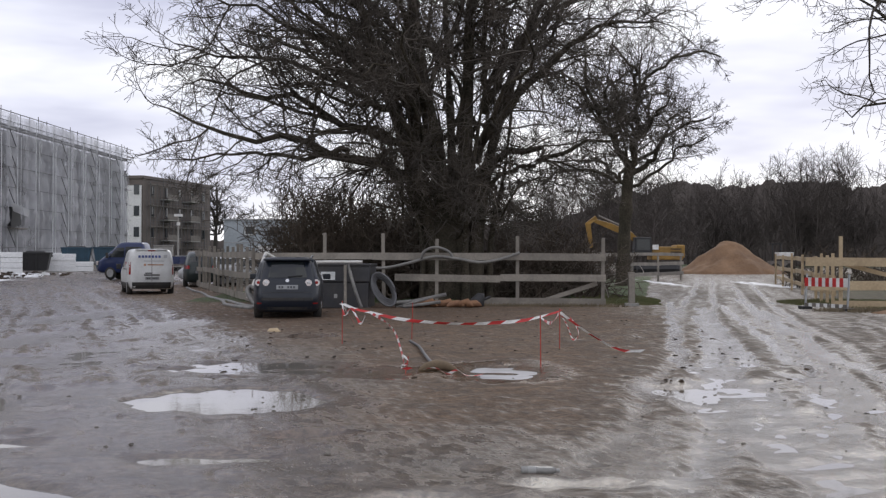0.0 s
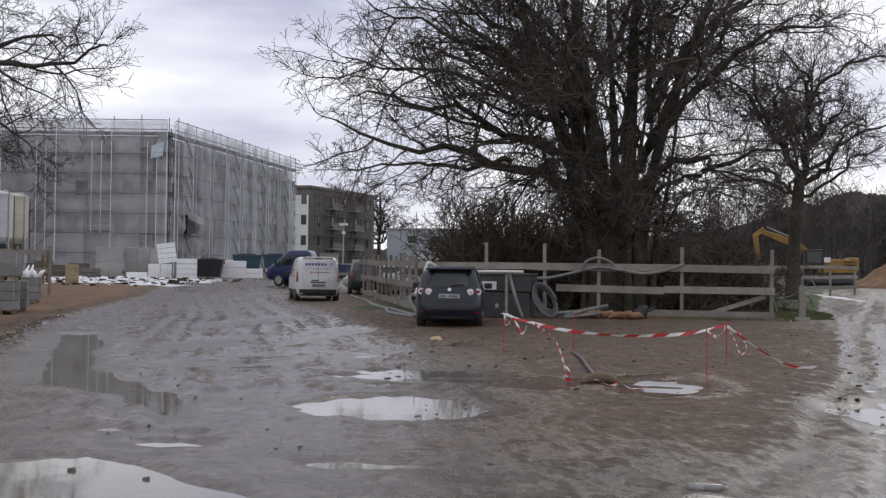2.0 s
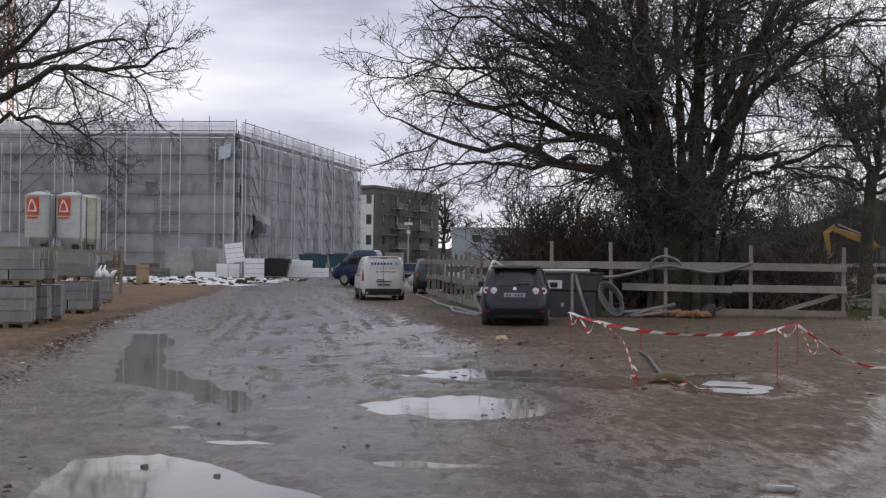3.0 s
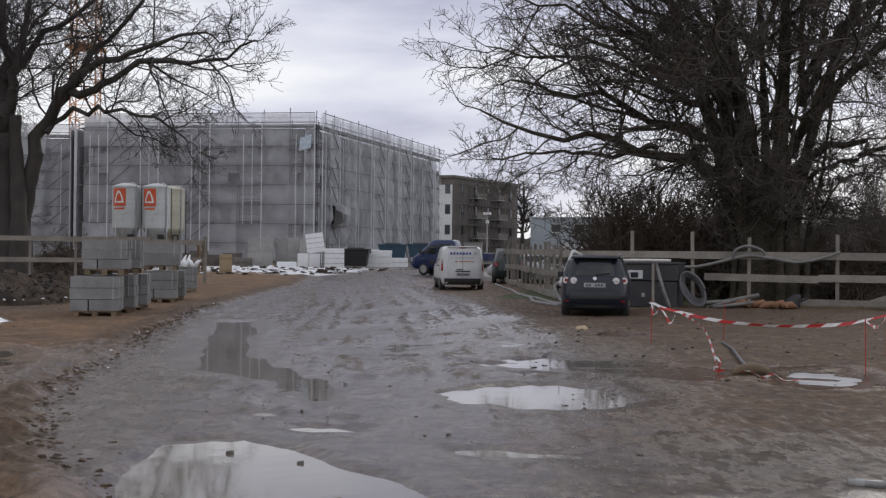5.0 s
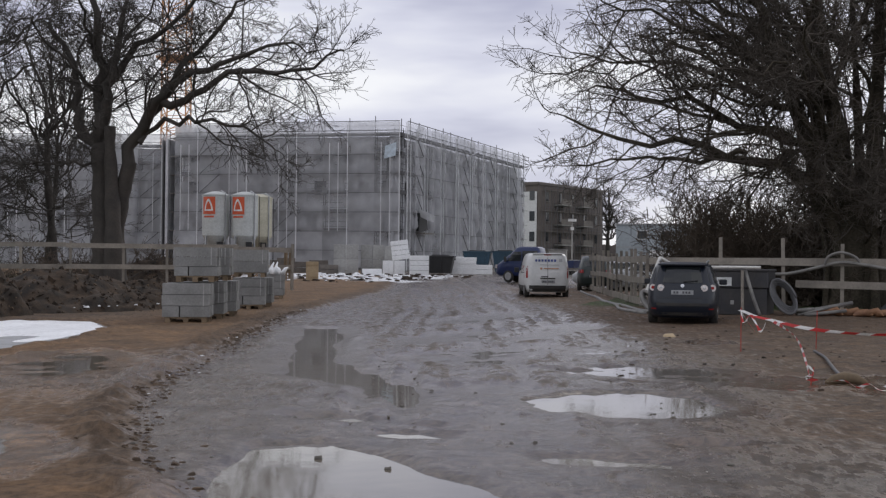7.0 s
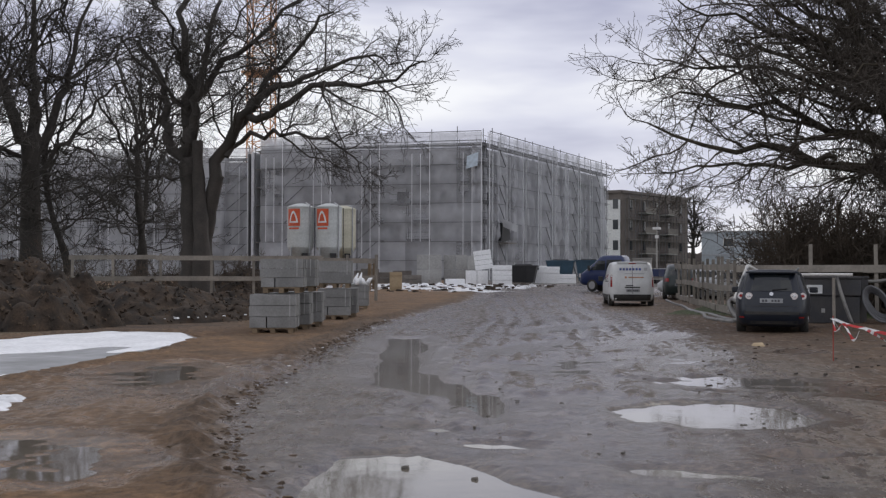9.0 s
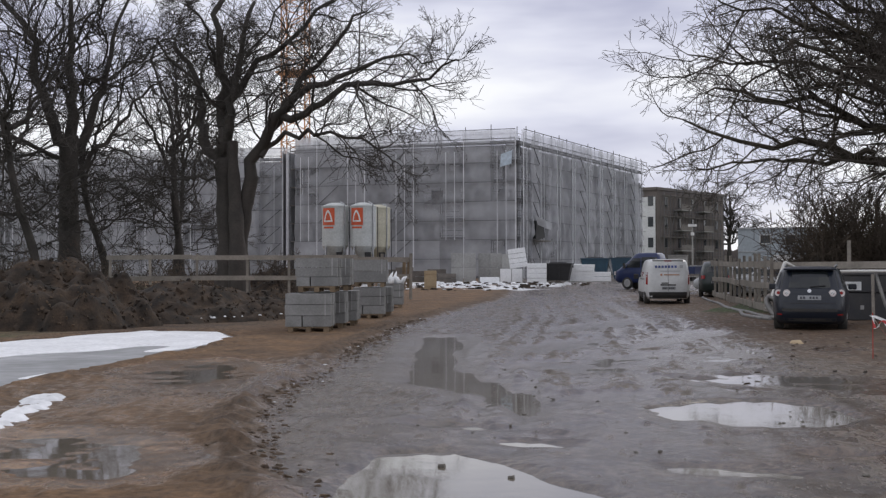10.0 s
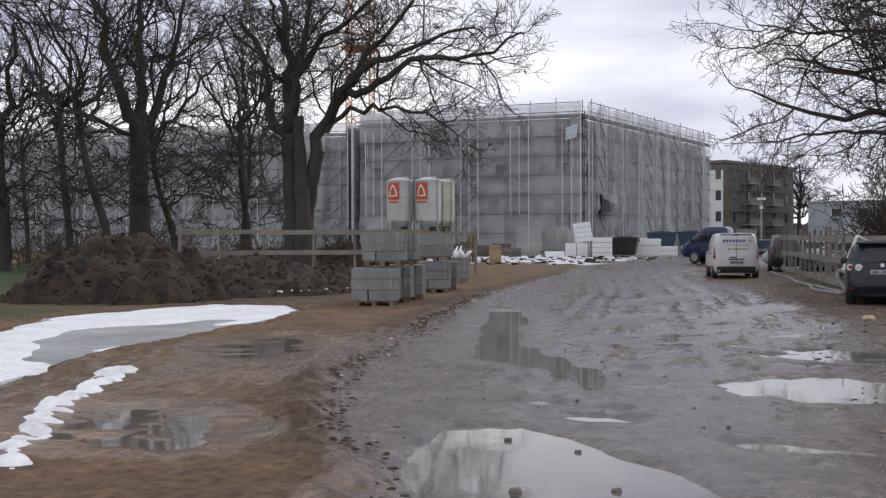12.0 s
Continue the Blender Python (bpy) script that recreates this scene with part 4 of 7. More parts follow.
for k, (tx, ty, r, lean, hgt, sd) in enumerate([(-43.0, 39.8, 0.19, -0.5, 8.0, 2), (-40.5, 40.0, 0.21, -1.6, 8.0, 3), (-45.8, 50.5, 0.22, -1.6, 7.5, 4),
                                              (-42.5, 53.0, 0.24, -0.5, 8.2, 5), (-47.0, 39.2, 0.40, -0.3, 7.0, 6), (-58, 44.5, 0.17, 0.5, 8.0, 8), (-47.0, 58.0, 0.16, 0.6, 8.0, 9), (-60, 52, 0.17, -0.4, 8.0, 12)]):
    rng = np.random.RandomState(100 + sd)
    st = [([side(0, -0.1), side(lean * 0.1, hgt * 0.25), side(lean * 0.55, hgt * 0.55), side(lean * 0.8, hgt * 0.8), side(lean * 0.9, hgt * 1.05)], r, r * 0.62)]
    tops = [side(lean * 0.9, hgt * 1.0), side(lean * 0.82, hgt * 0.86)]
    ls = fan(rng, tops, 5, (5.5, 8.5), (50, 80), r * 0.5)
    ls += fan(rng, [side(lean * 0.5, hgt * 0.5), side(lean * 0.75, hgt * 0.72), tops[0]], 9, (3.0, 5.5), (15, 55), r * 0.26)
    ls += fan(rng, [side(lean * 0.15, 2.4), side(lean * 0.4, 3.6)], 4, (1.8, 3.4), (5, 35), r * 0.14)
    bare_tree("bare_tree", "bare tree with thin trunk in the roadside row" if r < 0.3 else "stout bare tree in the roadside row", (tx, ty, float(rise(tx, ty))), 200 + sd, st, ls, (6, 5, 4), 0.0115, M_BARK2, sweep=True)


def thicket(name, label, base, seed, w, dpt, h, stems, twig):
    """Tangled bare scrub: many thin stems from the ground."""
    r = np.random.RandomState(seed)
    n = 6
    P = np.zeros((stems, n, 3))
    P[:, 0, 0], P[:, 0, 1] = r.uniform(-w / 2, w / 2, stems), r.uniform(-dpt / 2, dpt / 2, stems)
    d = np.stack([r.normal(size=stems) * 0.55, r.normal(size=stems) * 0.55, np.ones(stems)], 1)
    hh = h * r.uniform(0.45, 1.1, stems) * np.clip(1.15 - np.abs(P[:, 0, 0]) / w * 0.8, 0.5, 1)
    for s in range(1, n):
        d = d + r.normal(size=d.shape) * 0.22
        d /= np.linalg.norm(d, axis=1, keepdims=True)
        P[:, s] = P[:, s - 1] + d * (hh / (n - 1))[:, None]
    R = np.linspace(1, 0.3, n)[None] * r.uniform(0.015, 0.04, stems)[:, None]
    geo = [tubes(P, R, 4, twig)]
    Q, S = shoots(r, P, R, 6, (0.1, 1), (25, 75), (0.3, 0.6), 4, 0.25, 0.02, 0.012)
    geo.append(tubes(Q, S, 3, twig))
    Q, S = shoots(r, Q, S, 4, (0.1, 1), (25, 75), (0.45, 0.9), 2, 0.25, 0.02, 0.01)
    geo.append(tubes(Q, S, 3, twig))
    v, q = joined(geo)
    ob = grid_object(name, v, q, M_SCRUB)
    ob.matrix_basis = pose(*base)
    return tagged(ob, label, "bush", kind="stuff")


thicket("scrub", "tangled dark bare scrub behind the plank fence", (-3.4, 45.0, 0), 51, 5.4, 4, 4.3, 400, 0.012)
thicket("scrub", "tangled dark bare scrub behind the plank fence", (0.6, 46.0, 0), 56, 5.0, 3, 3.0, 160, 0.012)
thicket("scrub", "tangled dark bare scrub behind the plank fence", (3.8, 46.5, 0), 52, 5.0, 4, 2.7, 220, 0.012)
thicket("scrub", "low bare scrub at the end of the fence", (-7.2, 47.5, 0), 53, 2.4, 3, 3.4, 9, 0.011)
thicket("scrub", "dark low brushwood along the far side of the fence", (-0.6, 43.6, 0), 57, 10.0, 2.4, 1.5, 220, 0.014)
thicket("scrub", "low dark brushwood beyond the pale fence", (25.5, 58.0, 0), 58, 15.0, 6.0, 2.1, 190, 0.016)
thicket("scrub", "bare undergrowth below the roadside trees", (-46, 46, 0), 54, 16, 9, 2.6, 170, 0.012)
thicket("scrub", "bare undergrowth below the roadside trees", (-36, 52, 0), 55, 10, 6, 2.2, 110, 0.012)


def far_wood(name, label, cx0, cy0, cx1, cy1, count, height, seed, depth=18):
    r = np.random.RandomState(seed)
    t = r.uniform(0, 1, count)
    x, y = cx0 + (cx1 - cx0) * t + r.normal(size=count) * 2, cy0 + (cy1 - cy0) * t + r.uniform(0, depth, count)
    h = height * r.uniform(0.72, 1.08, count) * (1 + 0.1 * lattice(x, y, 14, seed))
    n = 5
    P = np.zeros((count, n, 3))
    P[:, 0] = np.stack([x, y, np.full(count, 0.3)], 1)
    d = np.stack([r.normal(size=count) * 0.06, r.normal(size=count) * 0.06, np.ones(count)], 1)
    for s in range(1, n):
        P[:, s] = P[:, s - 1] + d * (h / (n - 1))[:, None] + r.normal(size=d.shape) * 0.12
    R = np.linspace(0.10, 0.025, n)[None] * r.uniform(0.7, 1.3, count)[:, None]
    geo = [tubes(P, R, 4)]
    Q, S = shoots(r, P, R, 19, (0.06, 1), (25, 60), (0.27, 0.48), 3, 0.15, 0.05, 0.013)
    geo.append(tubes(Q, S, 3, 0.024))
    Q, S = shoots(r, Q, S, 13, (0.1, 1), (25, 70), (0.3, 0.7), 2, 0.2, 0.05, 0.012)
    geo.append(tubes(Q, S, 3, 0.019))
    v, q = joined(geo)
    return tagged(grid_object(name, v, q, M_WOODS), label, "woods", kind="stuff")


far_wood("far_woods", "dark bare woodland edge beyond the site", 16, 168, 95, 140, 175, 13.2, 61)
far_wood("far_woods", "dark bare woodland edge beyond the site", -16, 118, 24, 128, 55, 8.0, 62, 8)
for k, (tx, ty) in enumerate(((-61.0, 252.0), (-52.0, 258.0), (-66.0, 262.0))):
    rng = np.random.RandomState(300 + k)
    ls = fan(rng, [(0, 0, 6), (0, 0, 8), (0, 0, 10), (0, 0, 13)], 26, (6, 9.5), (10, 75), 0.22)
    bare_tree("bare_tree", "broad bare tree behind the brown apartment block", (tx, ty, 0.5), 310 + k, [([(0, 0, -0.1), (0, 0, 6), (0.3, 0, 12), (0, 0, 18)], 0.45, 0.12)], ls, (7, 5, 4), 0.028, M_BARK2)


def wooded_rise():
    """Dark undergrowth and far slope behind the woodland edge."""
    n = 2400
    az = np.linspace(radians(-64), radians(40), n)
    vs = []
    for a, k in zip(az, range(n)):
        top = 8.2 + 6.2 * float(step(radians(5), radians(11), a)) + 1.0 * float(lattice(np.array(k / 50.0), np.array(0.5), 1.0, 71)) + 1.3 * float(lattice(np.array(k / 14.0), np.array(4.5), 1.0, 72)) + 0.35 * float(lattice(np.array(k / 1.6), np.array(7.5), 1.0, 73))
        if a < radians(-3):
            top *= 0.8
        dd = 205 + 110 * float(step(radians(2), radians(7), -a))
        vs += [(dd * math.sin(a), dd * math.cos(a), 0.0), (dd * math.sin(a), dd * math.cos(a), top), ((dd + 60) * math.sin(a), (dd + 60) * math.cos(a), top * 0.9)]
    fs = [(3 * i + j, 3 * i + 3 + j, 3 * i + 4 + j, 3 * i + 1 + j) for i in range(n - 1) for j in (0, 1)]
    return tagged(part("backdrop", Shape().add(vs, fs), M_WOODS, smooth=True), "dark wooded slope on the horizon", "woods", kind="structure")


wooded_rise()


# ---- buildings ----
def gz(x, y):
    return float(rise(x, y))


M_BLUE = material("blue_steel", (0.028, 0.072, 0.112), 0.6, (0.022, 0.055, 0.085), 1.2, spread=0.15)
M_WHITE_FOAM = material("white_foam", (0.82, 0.83, 0.84), 0.8, (0.76, 0.77, 0.78), 1.5)
M_DARK = material("dark_trim", (0.02, 0.02, 0.022), 0.6)
M_CRANE = material("crane_orange", (0.58, 0.30, 0.13), 0.6, (0.48, 0.24, 0.11), 1.0)
M_YELLOW = material("machine_yellow", (0.29, 0.165, 0.035), 0.65, (0.21, 0.12, 0.028), 1.0)


M_HEM = material("net_hem_weave", (0.72, 0.73, 0.75), 0.9, (0.62, 0.63, 0.65), 2.0)


def lerp(a, b, t):
    return tuple(p + (q - p) * t for p, q in zip(a, b))


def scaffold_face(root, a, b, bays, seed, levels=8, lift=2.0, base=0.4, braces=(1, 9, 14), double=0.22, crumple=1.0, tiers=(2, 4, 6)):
    """One scaffolded side from a to b: facade wall with window holes behind, tubes, decks and a net over each bay."""
    r = np.random.RandomState(seed)
    ax, ay = a
    bx, by = b
    ln = math.hypot(bx - ax, by - ay)
    ux, uy = (bx - ax) / ln, (by - ay) / ln
    nx, ny = uy, -ux
    if nx * (0 - ax) + ny * (0 - ay) < 0:
        nx, ny = -nx, -ny
    at = lambda s, o, z: (ax + ux * s + nx * o, ay + uy * s + ny * o, z)
    top = base + levels * lift - 0.6
    w = ln / bays
    # facade, with window openings left in every storey
    sh = Shape()
    body = top - 1.5
    storeys = 4
    st = (body - base) / storeys
    for k in range(storeys):
        z0 = base + k * st
        for (za, zb) in ((z0, z0 + 0.9), (z0 + 2.4, z0 + st)):
            p, q = at(0, -1.1, 0), at(ln, -1.1, 0)
            sh.bar((p[0], p[1], (za + zb) / 2), (q[0], q[1], (za + zb) / 2), 0.3, zb - za)
        s = 0.0
        while s < ln:
            e = min(ln, s + w * r.choice([0.5, 0.8, 1.3]))
            p, q = at(s, -1.1, z0 + 1.65), at(e, -1.1, z0 + 1.65)
            sh.bar(p, q, 0.3, 1.5)
            s = e + r.uniform(0.9, 1.4)
    part("facade_wall", sh, M_WALL, root)
    # no rooms are built: one dark sheet paints their shade behind the openings
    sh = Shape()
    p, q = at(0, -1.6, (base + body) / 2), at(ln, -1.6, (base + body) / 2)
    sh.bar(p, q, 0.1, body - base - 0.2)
    part("room_shade_sheet", sh, M_ROOM_SHADE, root, "dark sheet standing for the shade of rooms behind the window openings")
    for i in range(bays + 1):
        sh = Shape()
        ext = (0.30, 0.62, 0.42, 0.25)[i % 4]
        sh.tube([at(i * w, 0, base - 0.4), at(i * w, 0, top + ext)], 0.045, 5)
        sh.tube([at(i * w, -0.75, base - 0.4), at(i * w, -0.75, top - 0.6)], 0.04, 4)
        part("standard", sh, M_TUBE, root)
    for k in range(levels):
        z = base + k * lift
        if z > top:
            break
        sh = Shape().bar(at(0, -0.38, z), at(ln, -0.38, z), 0.68, 0.07)
        part("scaffold_deck", sh, M_DECK, root)
        part("toe_board", Shape().bar(at(0, -0.03, z + 0.1), at(ln, -0.03, z + 0.1), 0.03, 0.42), M_TUBE, root)
        sh = Shape()
        for dz in (0.5, 1.0):
            sh.tube([at(0, 0.02, z + dz), at(ln, 0.02, z + dz)], 0.026, 4)
        part("guard_rail", sh, M_TUBE, root)
    for k in range(1, levels):
        part("ledger", Shape().tube([at(0, 0.6, base + k * lift), at(ln, 0.6, base + k * lift)], 0.035, 4), M_TUBE, root)
    part("guard_rail", Shape().tube([at(0, 0.74, top), at(ln, 0.74, top)], 0.05, 4).tube([at(0, 0.74, top - 0.95), at(ln, 0.74, top - 0.95)], 0.045, 4).tube([at(0, 0.74, top - 1.7), at(ln, 0.74, top - 1.7)], 0.04, 4), M_TUBE, root)
    for i in braces:
        if i < bays:
            for k in range(levels - 1):
                z = base + k * lift
                part("brace", Shape().tube([at((i + 0.1) * w, 0.66, z + lift), at((i + 0.9) * w, 0.66, z + 0.1)], 0.05, 4), M_TUBE, root)
    # nets: slack, folded sheets of two lifts each, the foot uneven
    for i in range(bays):
        k_fold, ph, am = r.randint(1, 4), r.uniform(0, 6), r.uniform(0.4, 1.3)
        foot = base - 0.2 + r.uniform(0, 0.7)
        cuts = [foot] + [base + c * lift + r.uniform(-0.1, 0.1) for c in tiers] + [top - 0.05]
        for c in range(len(tiers) + 1):
            n, m = 13, 11 if tiers else 34
            u, v = np.meshgrid(np.linspace(0, 1, n), np.linspace(0, 1, m))
            z = cuts[c] + (cuts[c + 1] - cuts[c]) * v
            s = (i + u) * w
            fold = crumple * (0.30 * lattice(s, z * 0.12, 0.9, seed + 3) + 0.16 * lattice(s + z * 0.35, z * 0.2, 0.6, seed + 4) + 0.09 * lattice(s, z * 0.8, 0.45, seed + 6))
            sag = 0.10 * np.sin(np.pi * ((z - base) / lift % 1)) + 0.06 * lattice(s, z, 0.8, seed + 5)
            o = 0.28 + fold + sag + 0.012 * c
            P = np.stack([ax + ux * s + nx * o, ay + uy * s + ny * o, z], -1).reshape(-1, 3)
            q = np.arange(m - 1)[:, None] * n + np.arange(n - 1)[None]
            quads = np.stack([q, q + 1, q + n + 1, q + n], -1).reshape(-1, 4)
            grid_object("net", P, quads, M_NET, root)
            # second sheet over the first; a higher double makes that side brighter
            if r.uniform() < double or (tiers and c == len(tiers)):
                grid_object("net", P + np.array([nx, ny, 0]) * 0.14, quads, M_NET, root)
        # pale hems where two sheets meet
        if i % 2 == 0:
            part("net_hem", Shape().bar(at(i * w, 0.72, base), at(i * w, 0.72, top - 0.3), 0.015, 0.08), M_HEM, root)
            for sh_ in (0.36, 0.70) if crumple < 1 else (0.36,):
                part("net_hem", Shape().bar(at((i + sh_) * w, 0.72, base + 2 * (i % 3)), at((i + sh_) * w, 0.72, top - 2.2), 0.015, 0.06), M_HEM, root)


block = thing("scaffolded_building", "four-storey shell wrapped in grey scaffold netting", "building")
C0, C1, C2, C3, C4 = (-43.6, 108.6), (-42.6, 152.0), (-68.5, 105.4), (-70.3, 115.6), (-152.0, 89.5)
# extra doubled nets are added on this side to brighten it
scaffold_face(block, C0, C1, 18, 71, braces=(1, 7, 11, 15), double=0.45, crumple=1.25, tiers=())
scaffold_face(block, C0, C2, 9, 72, braces=(4, 7), crumple=0.45)
# torn place in the net by the corner, with a loading platform behind, and a pale blue mending sheet
# the net stays whole; a near-black panel gives the gap its shade
tear = part("net_tear_shade", Shape().add([(-42.65, 111.4, 4.3), (-42.62, 114.1, 4.7), (-42.6, 113.7, 6.5), (-42.64, 111.8, 6.8)], [(0, 1, 2, 3)]).box((-43.0, 112.7, 5.5), (0.5, 2.2, 1.9)), M_DARK, block, "dark panel painted as the shade in a gap torn in the netting")
part("loose_flap", Shape().add([(-42.6, 111.3, 6.9), (-41.9, 112.3, 6.5), (-41.6, 113.6, 6.2), (-42.5, 114.2, 6.4), (-42.5, 111.6, 6.0), (-41.8, 112.5, 5.6), (-41.7, 113.5, 5.5), (-42.4, 114.0, 5.6)], [(0, 1, 5, 4), (1, 2, 6, 5), (2, 3, 7, 6)]), M_NET, tear)
part("platform", Shape().box((-42.4, 112.7, 4.3), (1.0, 2.6, 0.12)), M_DECK, tear)
part("mending_sheet", Shape().add([(-45.1, 107.6, 11.9), (-43.9, 107.75, 12.2), (-43.8, 107.76, 13.6), (-45.0, 107.6, 13.2)], [(0, 1, 2, 3)]), material("blue_white_sheet", (0.55, 0.64, 0.72), 0.7), block, "pale blue sheet tied to the net")
scaffold_face(block, C2, C3, 4, 73, braces=())
scaffold_face(block, C3, C4, 30, 74, braces=(2, 6, 10, 17, 23))
part("corner_pier", Shape().box((C0[0] - 0.85, C0[1] + 1.0, 6.9), (1.3, 1.3, 12.6)), M_WALL, block)
rf = Shape().add([(*p, 13.2) for p in ((C0[0] - .8, C0[1] + 1.2), (C1[0] - .8, C1[1]), (-146, 150), (-151.2, 91.5), (C3[0] - 1, C3[1] + 1.2), (C2[0] - .2, C2[1] + 1.2))], [(0, 1, 2, 3, 4, 5)])
part("roof", rf, M_WALL, block)
bw = Shape().bar((-42.8, 152.2, 6.8), (-148, 152, 6.8), 0.3, 12.6).bar((-152, 89.5, 6.8), (-148, 152, 6.8), 0.3, 12.6)
part("rear_wall", bw, M_WALL, block)


def apartment_block(name, label, p0, along, deep, length, depth, storeys, sh_h, mat, end_mat):
    """Long block: p0 the near left corner, along the unit run of the long front."""
    root = thing(name, label, "building")
    ux, uy = along
    vx, vy = deep
    z0 = gz(*p0)
    H = storeys * sh_h
    P = lambda s, o, z: (p0[0] + ux * s + vx * o, p0[1] + uy * s + vy * o, z0 + z)
    sh = Shape().add([P(0, 0, 0), P(length, 0, 0), P(length, depth, 0), P(0, depth, 0), P(0, 0, H), P(length, 0, H), P(length, depth, H), P(0, depth, H)],
                     [(0, 1, 5, 4), (1, 2, 6, 5), (2, 3, 7, 6), (3, 0, 4, 7), (4, 5, 6, 7)])
    part("wall", sh, mat, root)
    part("parapet", Shape().bar(P(-0.1, -0.06, H + 0.15), P(length + 0.1, -0.06, H + 0.15), 0.3, 0.5).bar(P(-0.12, 0, H + 0.15), P(-0.12, depth, H + 0.15), 0.3, 0.5), mat, root)
    part("white_gable", Shape().bar(P(-0.2, 0.2, H * 0.46), P(-0.2, depth * 0.9, H * 0.46), 0.14, H * 0.9), end_mat, root)
    for k in range(storeys):
        zc = k * sh_h + 1.6
        for o in (0.55, 3.4, 6.4):
            part("window", Shape().bar(P(-0.3, o, zc), P(-0.3, o + 1.0, zc), 0.08, 1.7), M_GLASS_DARK, root)
        s = 3.0
        while s < length - 2:
            w = part("window", Shape().bar(P(s, -0.05, zc), P(s + 0.9, -0.05, zc), 0.08, 1.6), M_GLASS_DARK, root)
            part("sill", Shape().bar(P(s - 0.1, -0.14, zc - 0.9), P(s + 1.0, -0.14, zc - 0.9), 0.2, 0.08), M_CONCRETE, w)
            s += 5.1
        for s in np.arange(6.0, length - 3, 9.0):
            bal = part("balcony", Shape().bar(P(s, -0.9, k * sh_h + 0.2), P(s + 4.0, -0.9, k * sh_h + 0.2), 1.6, 0.2), M_CONCRETE, root)
            part("railing", Shape().bar(P(s, -1.68, k * sh_h + 0.8), P(s + 4.0, -1.68, k * sh_h + 0.8), 0.05, 0.9), M_DECK, bal)
        part("scaffold_deck", Shape().bar(P(1, -0.75, k * sh_h + 2.6), P(length * 0.95, -0.75, k * sh_h + 2.6), 0.6, 0.12), M_DECK, root)
    for s in np.arange(0.6, length, 2.4):
        part("standard", Shape().tube([P(s, -1.1, 0), P(s, -1.1, H - 0.8 + (s % 3) * 0.5)], 0.06, 4).tube([P(s, -0.45, 0), P(s, -0.45, H - 1.4)], 0.05, 4), M_TUBE, root)
    for k in range(storeys):
        part("guard_rail", Shape().tube([P(0.6, -1.1, k * sh_h + 3.6), P(length * 0.9, -1.1, k * sh_h + 3.6)], 0.045, 4).tube([P(0.6, -1.1, k * sh_h + 3.15), P(length * 0.9, -1.1, k * sh_h + 3.15)], 0.045, 4), M_TUBE, root)
        if k < storeys - 1:
            part("brace", Shape().tube([P(3.0 + 4.8 * (k % 2), -1.15, k * sh_h + 0.2), P(5.4 + 4.8 * (k % 2), -1.15, (k + 1) * sh_h)], 0.045, 4), M_TUBE, root)
    return root


apartment_block("apartment_block", "brown brick apartment block with balconies and scaffold", (-51.4, 193.2), (0.224, 0.975), (-0.975, 0.224), 27, 14, 4, 3.62, M_BRICK, M_PLASTER)


def site_office():
    root = thing("site_office", "pale grey two-storey site office with small dark windows", "building", pose(-23.4, 148, gz(-23, 148), 0, 0, 4))
    part("wall", Shape().box((0, 3, 2.9), (10.6, 6, 5.8)), M_OFFICE, root)
    part("roof", Shape().box((0, 3, 5.9), (10.9, 6.3, 0.18)), M_STEEL, root)
    for x in (-1.9, 1.2):
        w = part("window", Shape().box((x, -0.04, 4.5), (1.2, 0.08, 1.05)), M_GLASS_DARK, root)
        part("window_frame", Shape().box((x, -0.06, 5.06), (1.35, 0.1, 0.1)).box((x, -0.06, 3.94), (1.35, 0.1, 0.1)).box((x - .65, -0.06, 4.5), (.1, 0.1, 1.05)).box((x + .65, -0.06, 4.5), (.1, 0.1, 1.05)), M_PLASTER, w)
    part("floor_band", Shape().box((0, -0.03, 2.9), (10.6, 0.06, 0.14)), M_STEEL, root)


site_office()


def tower_crane():
    root = thing("tower_crane", "orange lattice mast of a tower crane behind the building", "crane", pose(-81.8, 125.7, 13.2, 0, 0, 20))
    hw, H = 1.55, 30.0
    for sx in (-1, 1):
        for sy in (-1, 1):
            part("mast_leg", Shape().tube([(sx * hw, sy * hw, 0), (sx * hw, sy * hw, H)], 0.10, 5), M_CRANE, root)
    n = 0
    z = 0.0
    while z < H - 1.6:
        for (a, b) in (((-1, -1), (1, -1)), ((1, -1), (1, 1)), ((1, 1), (-1, 1)), ((-1, 1), (-1, -1))):
            if n % 2:
                a, b = b, a
            sh = Shape().tube([(a[0] * hw, a[1] * hw, z), (b[0] * hw, b[1] * hw, z + 1.6)], 0.08, 4).tube([(a[0] * hw, a[1] * hw, z), (b[0] * hw, b[1] * hw, z)], 0.055, 4)
            part("lattice_bar", sh, M_CRANE, root)
        n += 1
        z += 1.6
    part("platform", Shape().box((0, 0, 13.8), (4.4, 4.4, 0.25)).box((0, -2.15, 14.8), (4.4, 0.08, 0.12)).box((0, 2.15, 14.8), (4.4, 0.08, 0.12)), M_CRANE, root)


tower_crane()


